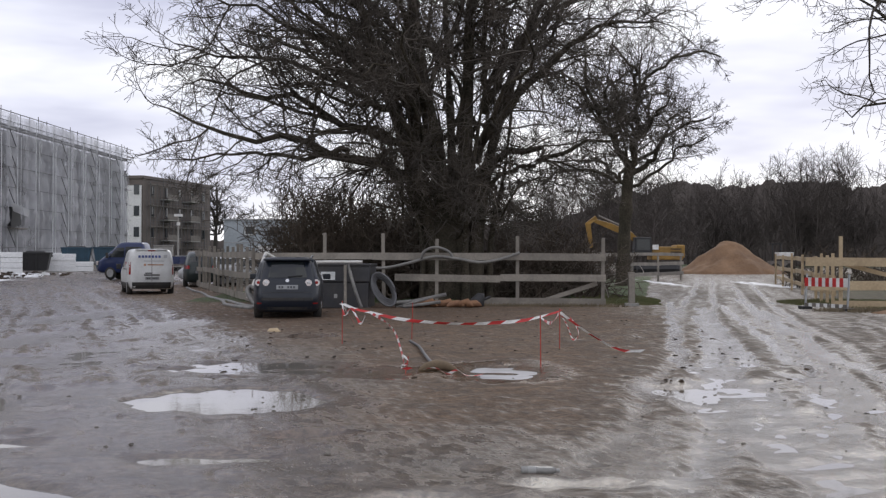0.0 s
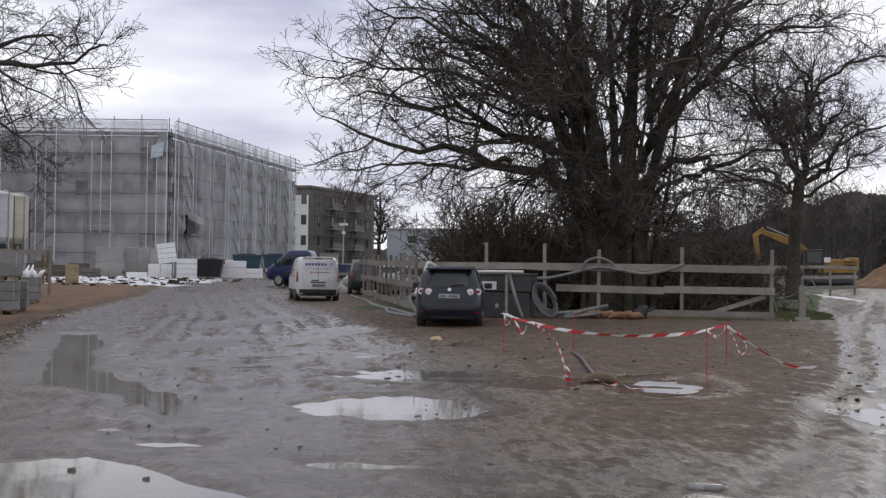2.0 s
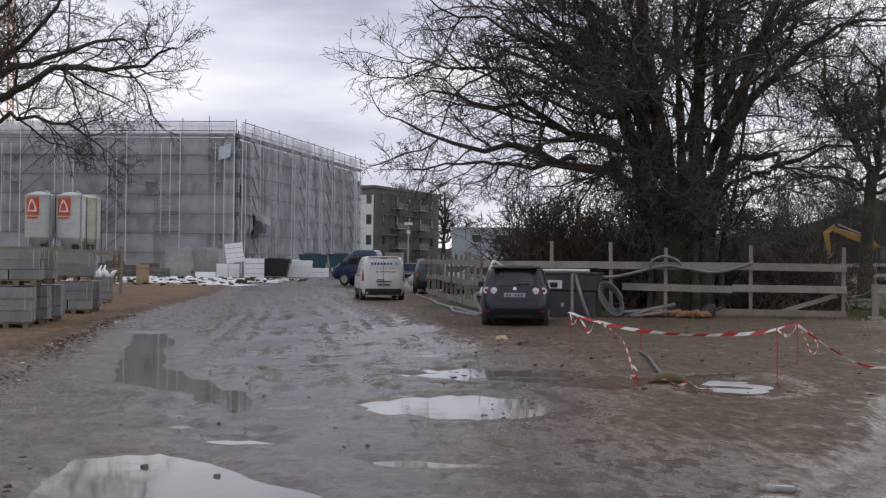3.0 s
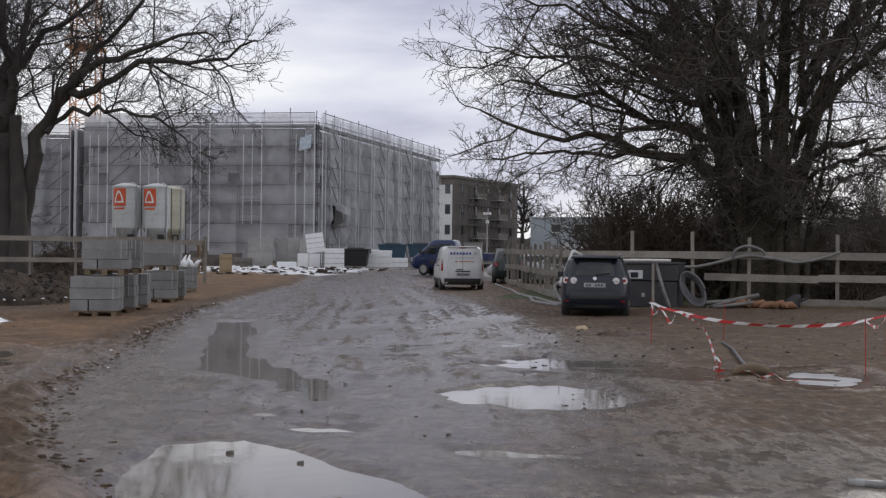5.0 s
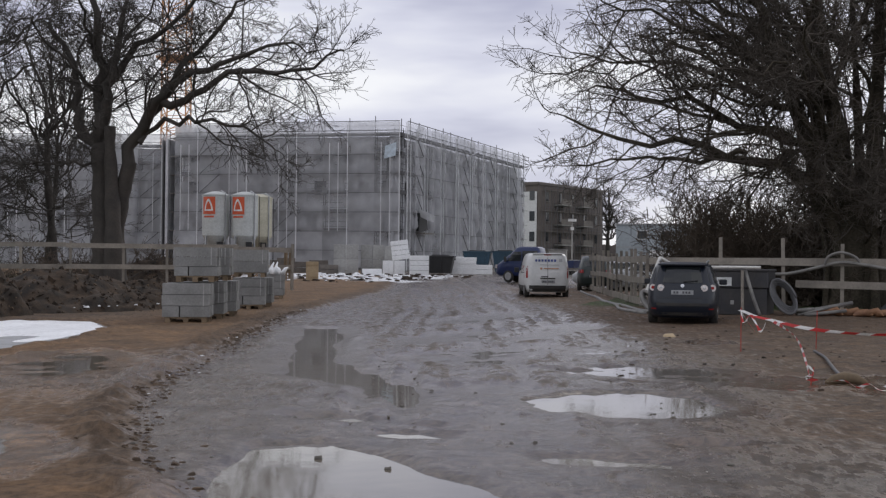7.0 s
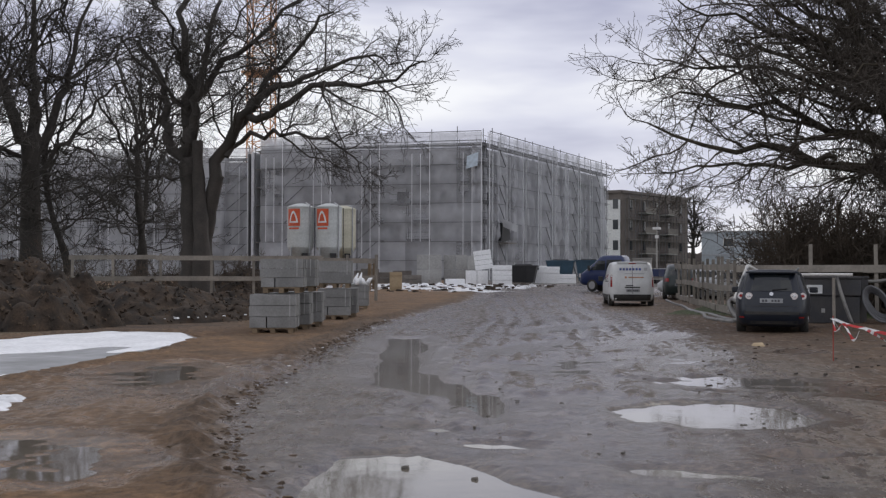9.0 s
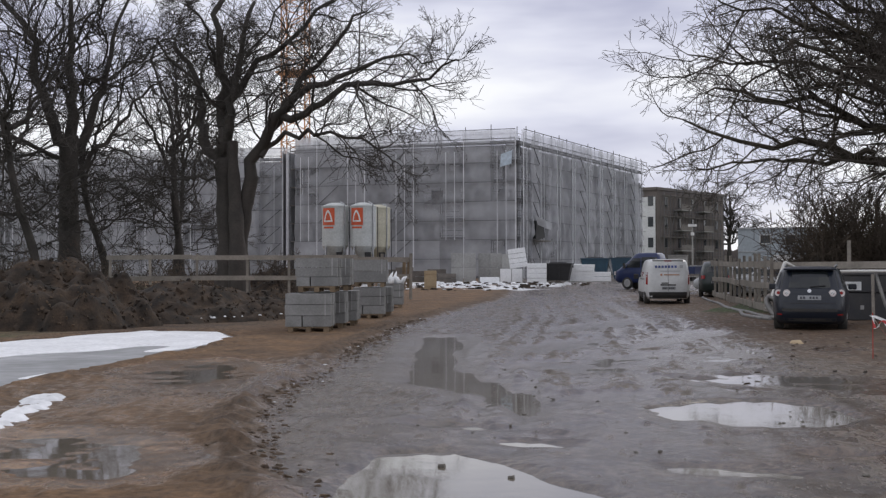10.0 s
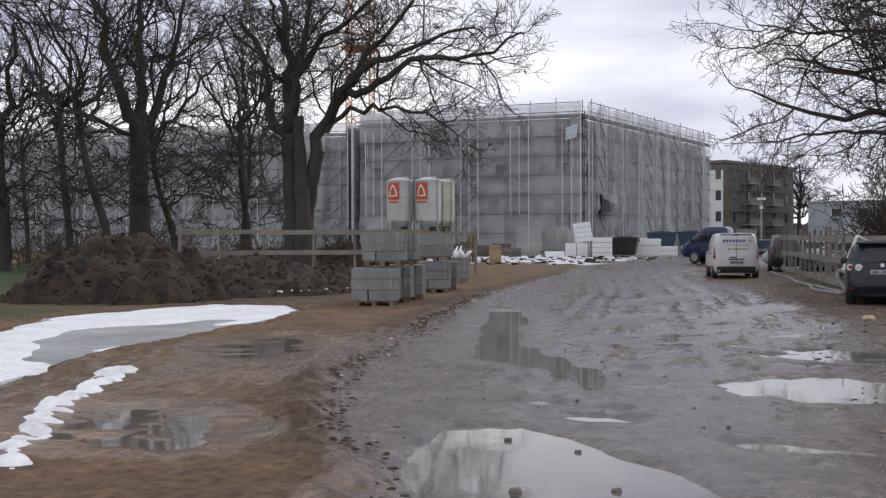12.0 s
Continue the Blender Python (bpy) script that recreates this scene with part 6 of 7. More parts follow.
E1, D1 = (0.90, 0.43), (-0.43, 0.90)
KL = "grey concrete kerbstones strapped on a wooden pallet"
pz = 0.05
A0 = (-14.98, 22.42)
off = lambda p, s, t: (p[0] + E1[0] * s + D1[0] * t, p[1] + E1[1] * s + D1[1] * t)
kerb_stack(A0, E1, D1, pz, 1.08, 1.15, 3, 1, KL + ", one stone split")
kerb_stack(off(A0, 0.22, 1.6), E1, D1, pz, 1.05, 1.15, 3, 2, KL)
kerb_stack(off(A0, 0.40, 3.1), E1, D1, pz, 1.05, 1.15, 3, 3, KL)
kerb_stack(off(A0, 0.20, 0.35), E1, D1, pz + 0.95, 1.0, 1.15, 3, 4, KL + ", set on top", h=0.215)
kerb_stack(off(A0, 0.42, 2.0), E1, D1, pz + 0.95, 0.95, 1.15, 3, 5, KL + ", set on top", h=0.215)
kerb_stack((-17.15, 29.3), E1, D1, pz, 0.95, 1.15, 3, 6, KL)
kerb_stack(off((-17.15, 29.3), 0.15, 1.5), E1, D1, pz, 0.95, 1.15, 3, 7, KL)
kerb_stack(off((-17.15, 29.3), 0.0, 0.1), E1, D1, pz + 0.95, 1.0, 1.15, 2, 8, KL + ", set on top", h=0.33)
kerb_stack((-20.55, 37.0), E1, D1, pz, 0.95, 1.15, 3, 9, KL + ", white wrapping on top")
wrap = Shape()
rr = np.random.RandomState(3)
for k in range(9):
    a = off((-20.55, 37.0), rr.uniform(0, 0.9), rr.uniform(0, 0.9))
    wrap.tube([(a[0], a[1], 0.98), (a[0] + rr.uniform(-.15, .15), a[1], 1.18), (a[0] + rr.uniform(-.25, .25), a[1] + .1, 1.0 + rr.uniform(0.1, .45))], [0.10, 0.07, 0.02], 6)
tagged(part("plastic_wrap", wrap, M_WHITE_FOAM, smooth=True), "crumpled white plastic wrapping on a pallet", "wrapping")


def mortar_silo(x, y, mat, label, signed):
    z0 = gz(x, y)
    yaw = math.degrees(math.atan2(-x, y))
    root = thing("mortar_silo", label, "silo", pose(x, y, z0, 0, 0, yaw), "mortar silos")
    R = 1.05
    part("tank", Shape().tube([(0, 0, 1.9), (0, 0, 2.98), (0, 0, 3.06), (0, 0, 6.25), (0, 0, 6.36), (0, 0, 6.56)], [0.3, R - 0.04, R, R, R - 0.12, 0.3], 32), mat, root, smooth=False)
    part("rim", Shape().tube([(0, 0, 6.2), (0, 0, 6.28)], R + 0.04, 32), mat, root)
    part("seam", Shape().tube([(0, 0, 3.5), (0, 0, 3.55)], R + 0.015, 32), mat, root)
    part("filling_pipe", Shape().tube([(R * 0.72, -R * 0.75, 2.2), (R * 0.72, -R * 0.75, 6.4), (R * 0.4, -R * 0.4, 6.6)], 0.06, 6), M_STEEL, root)
    for sx in (-1, 1):
        for sy in (-1, 1):
            part("leg", Shape().bar((sx * 0.85, sy * 0.85, 0), (sx * 0.72, sy * 0.72, 3.0), 0.12, 0.12), M_STEEL, root)
    part("cross_brace", Shape().tube([(-0.85, -0.85, 0.3), (0.8, -0.8, 1.7)], 0.04, 5).tube([(0.85, -0.85, 0.3), (-0.8, -0.8, 1.7)], 0.04, 5), M_STEEL, root)
    lad = part("ladder", Shape().tube([(R + 0.1, -0.3, 0.5), (R + 0.1, -0.3, 6.2)], 0.03, 5).tube([(R + 0.1, 0.1, 0.5), (R + 0.1, 0.1, 6.2)], 0.03, 5), M_DARK, root)
    for k in range(14):
        part("rung", Shape().tube([(R + 0.1, -0.3, 0.7 + k * 0.4), (R + 0.1, 0.1, 0.7 + k * 0.4)], 0.02, 4), M_DARK, lad)
    part("hatch_box", Shape().box((0.35, -R + 0.05, 2.3), (0.5, 0.5, 0.5)), M_DARK, root)
    if signed:
        n = 7

        def curved(a0, a1, z0, z1, off_r, mat_, nm, par):
            P = []
            for z in (z0, z1):
                for i in range(n):
                    a = a0 + (a1 - a0) * i / (n - 1)
                    P.append(((R + off_r) * math.sin(a), -(R + off_r) * math.cos(a), z))
            return part(nm, Shape().add(P, [(i, i + 1, n + i + 1, n + i) for i in range(n - 1)]), mat_, par)

        s = curved(-1.12, -0.04, 4.72, 6.1, 0.02, M_SIGN_RED, "sign", root)
        # plain white arch on the sign
        P = []
        for k in range(15):
            t = math.pi * k / 14
            for rad, zz in ((0.24, 0.66), (0.36, 0.86)):
                a = -0.56 + rad * math.cos(t) * (1 - 0.35 * math.sin(t))
                z = 5.08 + zz * math.sin(t) ** 0.9
                P.append(((R + 0.035) * math.sin(a), -(R + 0.035) * math.cos(a), z))
        part("arch_mark", Shape().add(P, [(2 * k, 2 * k + 1, 2 * k + 3, 2 * k + 2) for k in range(14)]), M_TAPE_W, s)
        curved(-0.92, -0.18, 4.98, 5.10, 0.036, M_TAPE_W, "arch_foot", s)
        curved(-1.0, -0.12, 4.46, 4.60, 0.02, M_SIGN_RED, "lettering_bar", root)
    return root


mortar_silo(-47.55, 78.8, M_SILO, "grey mortar silo on steel legs with red arch sign", True)
mortar_silo(-45.32, 79.52, M_SILO, "grey mortar silo on steel legs with red arch sign", True)
mortar_silo(-46.01, 83.15, M_SILO_CREAM, "cream mortar silo on steel legs", False)


def foam_stack(x, y, yaw, cols, rows, size, mat, label, tilt=0.0, z=None, name="insulation_stack"):
    z0 = gz(x, y) if z is None else z
    root = thing(name, label, "insulation", pose(x, y, z0, 0, tilt, yaw))
    w, dpt, h = size
    for i in range(cols):
        for k in range(rows):
            part("foam_pack", Shape().box(((i - (cols - 1) / 2) * w, 0.02 * ((i + k) % 3), (k + 0.5) * h), (w - 0.04, dpt, h - 0.03)), mat, root, bevel=0.02)
    return root


WF = "white shrink-wrapped insulation packs on muddy ground"
foam_stack(-35.15, 86.12, 24, 2, 1, (0.92, 1.0, 1.2), M_WHITE_FOAM, WF)
foam_stack(-34.6, 86.4, 24, 1, 4, (1.45, 1.0, 0.40), M_WHITE_FOAM, "white insulation packs stacked askew", tilt=-8, z=gz(-35, 86) + 1.27)
foam_stack(-36.1, 87.4, 24, 1, 2, (0.8, 1.0, 1.2), M_GREYFOAM, "grey wrapped insulation packs beside the scaffold")
foam_stack(-33.02, 86.42, 20, 1, 4, (1.62, 1.2, 0.41), M_WHITE_FOAM, WF)
foam_stack(-35.7, 82.9, 30, 1, 1, (1.5, 0.9, 0.55), M_WHITE_FOAM, "white foam offcut lying on snow")
foam_stack(-39.58, 86.4, 24, 2, 2, (1.05, 1.0, 1.25), M_GREYFOAM, "grey wrapped insulation packs beside the scaffold")
foam_stack(-37.95, 88.2, 24, 2, 2, (1.0, 1.0, 1.25), M_GREYFOAM, "grey wrapped insulation packs beside the scaffold")
slope = thing("insulation_stack", "white insulation boards piled with a sloping end", "insulation", pose(-32.38, 95.68, gz(-32.4, 95.7), 0, 0, 18))
for k in range(5):
    a_, b_ = -1.28 + 0.16 * k, 1.22 - 0.03 * (k % 2)
    part("foam_board", Shape().box(((a_ + b_) / 2, 0.02 * (k % 3), 0.15 + 0.3 * k), (b_ - a_, 1.3, 0.29)), M_WHITE_FOAM, slope, bevel=0.02)
foam_stack(-30.57, 96.27, 18, 1, 2, (1.5, 1.2, 0.42), M_WHITE_FOAM, "white insulation boards piled on the road edge")
for k, (bx, by, w, h) in enumerate(((-46.0, 88, 1.6, 1.3), (-44.2, 87, 1.4, 1.0), (-42.2, 86.6, 1.5, 1.15), (-40.6, 85.0, 1.6, 0.8), (-47.8, 89.5, 1.4, 1.1))):
    foam_stack(bx, by, 26 + 5 * k, 1, 2, (w, 1.0, h / 2), M_DECK, "dark brown brick pallet beside the building", name="brick_pallet")
shelter = thing("tool_shelter", "low dark flat roof with snow on thin legs", "shelter", pose(-43.99, 75.7, gz(-44, 75.7), 0, 0, 30))
part("roof", Shape().box((0, 0, 2.02), (3.3, 2.0, 0.12)), M_DARK, shelter)
part("snow_cover", Shape().box((0, -0.1, 2.11), (3.0, 1.6, 0.06)), M_SNOW, shelter, bevel=0.02)
for lx in (-1.5, -0.4, 0.7, 1.5):
    part("leg", Shape().box((lx, -0.9, 0.98), (0.1, 0.1, 1.96)), M_STEEL, shelter)
part("back_panel", Shape().box((0, 0.9, 1.0), (3.1, 0.06, 1.9)), M_DECK, shelter)
sg = thing("wooden_marker", "brown wooden box on the sandy verge", "box", pose(-31.8, 64.3, gz(-31.8, 64.3), 0, 0, 26))
part("panel", Shape().box((0, 0, 0.6), (0.78, 0.5, 1.25)), M_BOARD_NEW, sg, bevel=0.01)
for bz in (0.3, 1.05):
    part("batten", Shape().box((0, -0.27, bz), (0.78, 0.04, 0.1)), M_BOARD_NEW, sg)
for (bx, by, h) in ((-33.0, 63.6, 2.2), (-33.5, 63.9, 1.9)):
    tagged(part("timber_post", Shape().bar((bx, by, 0), (bx + 0.05, by, h), 0.16, 0.18), M_PALLET), "rough brown timber post at the fence end", "post")


def container(x, y, yaw, L, H, mat, label):
    root = thing("steel_skip", label, "skip", pose(x, y, gz(x, y), 0, 0, yaw))
    part("tub", Shape().add([(-L / 2 + .3, -1, .1), (L / 2 - .3, -1, .1), (L / 2 - .3, 1, .1), (-L / 2 + .3, 1, .1), (-L / 2, -1.1, H), (L / 2, -1.1, H), (L / 2, 1.1, H), (-L / 2, 1.1, H)],
                            [(3, 2, 1, 0), (0, 1, 5, 4), (1, 2, 6, 5), (2, 3, 7, 6), (3, 0, 4, 7), (4, 5, 6, 7)]), mat, root)
    for k in range(int(L / 0.8)):
        s = -L / 2 + 0.5 + k * 0.8
        part("rib", Shape().box((s, -1.1, H / 2 + .05), (0.1, 0.12, H - .15)), mat, root)
    part("rim", Shape().box((0, -1.12, H), (L + .1, 0.12, 0.12)), mat, root)
    part("rim", Shape().box((0, 1.12, H), (L + .1, 0.12, 0.12)), mat, root)
    part("load", Shape().box((0, 0, H + 0.04), (L * .8, 1.6, 0.25), taper=.7), M_DARK, root)


container(-33.7, 103.9, 15, 2.6, 2.0, M_BLUE, "blue steel skip beside the scaffolded building")
container(-31.2, 104.9, 15, 2.4, 2.05, M_BLUE, "blue steel skip beside the scaffolded building")
container(-33.6, 93.2, 15, 2.4, 1.55, M_DARK, "dark steel skip with sloping end")


def light_mast(x, y, h):
    root = thing("light_mast", "white floodlight mast behind the parked vehicles", "mast", pose(x, y, gz(x, y)))
    part("pole", Shape().tube([(0, 0, 0), (0, 0, h * .6), (0, 0, h)], [0.09, 0.08, 0.06], 8), M_CONCRETE, root)
    part("head", Shape().box((0, 0, h + 0.1), (0.62, 0.4, 0.2)), M_PLASTER, root)
    part("control_box", Shape().box((0, 0, h - .6), (0.22, 0.3, 0.25)), M_PLASTER, root)
    part("base", Shape().box((0, 0, 0.4), (1.2, 1.0, 0.8)), M_CONCRETE, root)


light_mast(-21.7, 92.5, 4.6)
for k, (bx, by, w, h, mt, lb) in enumerate(((-25.0, 101, 1.6, 2.2, M_CONCRETE, "pale grey storage tank behind the cars"), (-20.2, 100.5, 2.2, 1.6, M_PLASTER, "white site container behind the fence"),
                                          (-17.8, 99.0, 2.2, 1.4, M_YELLOW, "yellow building machine behind the fence"), (-15.8, 104, 2.6, 2.2, M_PLASTER, "white site container behind the fence"),
                                          (-12.9, 98, 1.8, 1.2, M_PALLET, "stacked timber behind the fence"), (-22.8, 99.6, 1.4, 1.3, M_STEEL, "grey equipment box behind the cars"))):
    root = thing("site_box", lb, "container", pose(bx, by, gz(bx, by), 0, 0, 10))
    part("shell", Shape().box((0, 0, h / 2), (w, 1.6, h)), mt, root, bevel=0.04)
    part("lid", Shape().box((0, 0, h + 0.04), (w + .1, 1.7, 0.08)), mt, root)
    part("door", Shape().box((0.15 * w, -0.82, h * .45), (w * .4, 0.05, h * .7)), M_STEEL, root)

# ---- heaps ----
def strewn(name, label, X, Y, Z, count, size, mat, seed, m):
    """Loose lumps lying on a heap's surface."""
    r = np.random.RandomState(seed)
    base = np.array([(-1, -1, -.6), (1, -1, -.6), (1, 1, -.6), (-1, 1, -.6), (-.7, -.6, .6), (.6, -.7, .6), (.7, .6, .5), (-.6, .7, .6)])
    fq = np.array([(3, 2, 1, 0), (4, 5, 6, 7), (0, 1, 5, 4), (1, 2, 6, 5), (2, 3, 7, 6), (3, 0, 4, 7)])
    pick = r.choice(np.flatnonzero((Z > 0.04).ravel()), count)
    vs, qs = [], []
    for k, i in enumerate(pick):
        sc = size * r.uniform(0.25, 1.0) ** 1.6
        turn = np.array(Euler(r.uniform(0, 6, 3)).to_matrix())
        v = (base * (1 + 0.3 * r.normal(size=(8, 3))) * np.array([sc, sc * 0.75, sc * 0.6])) @ turn.T
        vs.append(v + np.array([X.ravel()[i], Y.ravel()[i], Z.ravel()[i]]))
        qs.append(fq + 8 * k)
    ob = grid_object(name, np.concatenate(vs), np.concatenate(qs), mat, None, None, False)
    ob.matrix_basis = m
    return tagged(ob, label, "clods", kind="stuff")


def heap(name, label, x, y, rx, ry, h, mat, seed, rough=0.1, n=70, ridge=0.0, yaw=0.0, power=1.25):
    u, v = np.meshgrid(np.linspace(-1.25, 1.25, n), np.linspace(-1.25, 1.25, n))
    q = np.hypot(u, v) + 0.10 * lattice(u * 9, v * 9, 2.1, seed)
    z = np.clip(1 - q, 0, 1) ** power / (1 if power >= 1 else 1)
    z = 0.86 * np.tanh(z / 0.86 * 1.05) if power < 1 else np.minimum(z, 0.95)
    X, Y = u * rx, v * ry
    z = z * h + (q < 1.15) * (rough * lattice(X, Y, 0.7, seed + 1) + rough * 0.6 * lattice(X, Y, 0.28, seed + 2)) * np.clip((1.15 - q) * 3, 0, 1) - 0.10 * (q > 0.97)
    i = np.arange(n - 1)[:, None] * n + np.arange(n - 1)[None]
    quads = np.stack([i, i + 1, i + n + 1, i + n], -1).reshape(-1, 4)
    ob = grid_object(name, np.stack([X, Y, z], -1).reshape(-1, 3), quads, mat)
    ob.matrix_basis = pose(x, y, gz(x, y) - 0.03, 0, 0, yaw)
    if mat is M_EARTH:
        strewn("clods", "loose dark clods on the dug earth", X, Y, z, 800, 0.085, M_EARTH, seed + 5, ob.matrix_basis)
        strewn("stones", "brown stones mixed into the dug earth", X, Y, z, 650, 0.055, M_VERGE, seed + 6, ob.matrix_basis)
    return tagged(ob, label, "heap")


heap("sand_hill", "big cone of orange-brown sand beside the site road", 24.9, 98.5, 4.8, 4.5, 3.0, M_SAND, 81, 0.09, power=1.05)
heap("earth_mound", "dark dug earth mound strewn with clods and stones", -22.4, 22.4, 3.2, 3.0, 2.6, M_EARTH, 82, 0.36, 110, yaw=35, power=0.9)
heap("earth_mound", "low bank of dark earth with scraps of snow", -21.4, 26.2, 5.2, 2.9, 1.3, M_EARTH, 83, 0.16, 110, yaw=62)
heap("earth_mound", "low bank of dark earth with scraps of snow", -22.2, 32.4, 4.4, 2.4, 0.9, M_EARTH, 84, 0.14, 90, yaw=60)
heap("earth_mound", "earth bank below the trees", -33.5, 50.5, 4.5, 2.5, 1.7, M_EARTH, 85, 0.15, 70, yaw=40)
heap("earth_mound", "low heap of soil beside the pale fence", 15.2, 33.0, 2.6, 1.6, 0.5, M_SAND, 86, 0.1, 60)


def clods(name, label, x0, x1, y0, y1, count, size, mat, seed, zf, kind="stuff"):
    """Loose lumps strewn over an area, each a small squashed block."""
    r = np.random.RandomState(seed)
    vs, qs = [], []
    base = np.array([(-1, -1, -.6), (1, -1, -.6), (1, 1, -.6), (-1, 1, -.6), (-.7, -.6, .6), (.6, -.7, .6), (.7, .6, .5), (-.6, .7, .6)])
    fq = np.array([(3, 2, 1, 0), (4, 5, 6, 7), (0, 1, 5, 4), (1, 2, 6, 5), (2, 3, 7, 6), (3, 0, 4, 7)])
    for k in range(count):
        x, y = r.uniform(x0, x1), r.uniform(y0, y1)
        s = size * r.uniform(0.3, 1.0) ** 1.5
        a = r.uniform(0, 6.28)
        v = base * (1 + 0.25 * r.normal(size=(8, 3))) * np.array([s, s * r.uniform(.5, .9), s * r.uniform(.4, .7)])
        v = np.stack([v[:, 0] * math.cos(a) - v[:, 1] * math.sin(a) + x, v[:, 0] * math.sin(a) + v[:, 1] * math.cos(a) + y, v[:, 2] + zf(x, y)], 1)
        qs.append(fq + 8 * k)
        vs.append(v)
    return tagged(grid_object(name, np.concatenate(vs), np.concatenate(qs), mat, None, None, False), label, "stones", kind=kind)


def along_bank(seed, count, size, mat, name, label, spread):
    r = np.random.RandomState(seed)
    t = r.uniform(5.0, 30, count)
    t = 5 + (t - 5) ** 1.0
    x = np.interp(t, [p[1] for p in BANK], [p[0] for p in BANK]) + r.normal(size=count) * spread - 0.35
    it = iter(list(zip(x, t)))
    base = np.array([(-1, -1, -.6), (1, -1, -.6), (1, 1, -.6), (-1, 1, -.6), (-.7, -.6, .6), (.6, -.7, .6), (.7, .6, .5), (-.6, .7, .6)])
    fq = np.array([(3, 2, 1, 0), (4, 5, 6, 7), (0, 1, 5, 4), (1, 2, 6, 5), (2, 3, 7, 6), (3, 0, 4, 7)])
    vs, qs = [], []
    for k, (px, py) in enumerate(it):
        s = size * r.uniform(0.3, 1.0) ** 1.5
        v = base * (1 + 0.3 * r.normal(size=(8, 3))) * np.array([s, s * r.uniform(.5, 1), s * r.uniform(.35, .6)])
        qs.append(fq + 8 * k)
        vs.append(v + np.array([px, py, 0.05]))
    return tagged(grid_object(name, np.concatenate(vs), np.concatenate(qs), mat, None, None, False), label, "stones", kind="stuff")


along_bank(91, 3000, 0.034, M_VERGE, "clods", "loose clods of brown earth along the edge of the verge", 0.30)
along_bank(92, 110, 0.03, M_STONE, "stones", "small stones along the edge of the verge", 0.35)
along_bank(93, 40, 0.035, M_SNOW, "snow_scraps", "scraps of old snow along the edge of the verge", 0.35)
clods("gravel", "scattered stones pressed into the mud road", -7, 6, 9.2, 26, 800, 0.024, M_STONE, 94, lambda x, y: 0.0)
clods("clods", "lumps of mud on the brown ground round the tape", -4, 6, 14, 34, 240, 0.045, M_EARTH, 95, lambda x, y: 0.03)
clods("snow_scraps", "scraps of snow on the dark earth bank", -24, -18.5, 23.5, 33, 110, 0.06, M_SNOW, 96, lambda x, y: 0.25)
clods("snow_scraps", "patches of snow and rubbish on the verge below the building", -40, -27, 62, 84, 160, 0.32, M_SNOW, 97, lambda x, y: gz(x, y) + 0.08)
clods("rubble", "dark rubble and scraps on the snowy verge below the building", -40, -26, 60, 86, 220, 0.28, M_EARTH, 99, lambda x, y: gz(x, y) + 0.08)
clods("stones", "stones and clods on the dug earth mound", -25, -20.4, 20.2, 25.0, 300, 0.06, M_STONE, 98,
      lambda x, y: max(0.02, 2.2 * 0.86 * 1.18 * math.tanh(max(0, 1 - math.hypot(x + 22.7, y - 22.7) / 2.65) ** 0.9 / 0.86 * 1.05) - 0.12))
for k, (px, py, s) in enumerate(((-4.13, 8.34, 0.034), (-3.43, 8.13, 0.028), (-2.69, 6.97, 0.035), (-3.26, 6.63, 0.045), (-3.2, 6.5, 0.03), (-3.59, 23.98, 0.16))):
    st = Shape().tube([(px - s, py, -0.06), (px - s * .5, py, -0.04), (px + s * .4, py + .3 * s, -0.035), (px + s, py, -0.06)], [s * .3, s * .75, s * .8, s * .3], 7)
    tagged(part("stone", st, M_STONE if k < 5 else M_BOARD_NEW, smooth=True), "dark stone lying in the puddle" if k < 5 else "broken pale brick lying on the mud", "stone")

# ---- tank, hoses and pipes at the fence ----
tank = thing("pump_tank", "dark steel water tank beside the plank fence", "tank", pose(-3.15, 34.6, 0, 0, 0, -3))
part("lower_shell", Shape().box((0, 0.9, 0.42), (1.72, 1.7, 0.80)), M_SKIP, tank, bevel=0.03)
part("upper_shell", Shape().box((0, 0.9, 1.08), (1.80, 1.8, 0.50)), M_SKIP, tank, bevel=0.03)
part("lid", Shape().box((0, 0.9, 1.36), (1.86, 1.86, 0.07)), M_SKIP, tank, bevel=0.02)
sgn_ = part("sign", Shape().box((-0.38, -0.02, 1.02), (0.44, 0.02, 0.25)), M_SIGNWHITE, tank, "white sign with grey bar")
part("lettering_bar", Shape().box((-0.45, -0.034, 1.05), (0.22, 0.01, 0.07)), M_GREYFOAM, sgn_)
for k, (px, s) in enumerate(((-0.15, 0.2), (0.15, 0.17))):
    part("stain", Shape().box((px, 0.045, 0.4), (s * .5, 0.006, 0.12)), M_GREYFOAM, tank)
tagged(part("white_pipe", Shape().tube(curve([(-4.0, 34.2, 1.44), (-3.3, 34.2, 1.45), (-2.45, 34.2, 1.45)], 6), 0.045, 10), M_PIPEW, smooth=True), "white plastic pipe lying on the tank", "pipe")
tagged(part("hose_pipe", Shape().tube(curve([(-2.9, 34.3, 1.40), (-2.78, 34.15, 1.0), (-2.62, 34.05, 0.5), (-2.45, 34.0, 0.06)], 10), 0.05, 8), M_PIPE, smooth=True), "grey hose leaning against the tank", "hose")
tagged(part("steel_prop", Shape().tube([(-2.97, 34.2, 1.36), (-2.95, 34.1, 0.0)], 0.045, 8), M_BOARD), "grey prop leaning against the tank", "post")


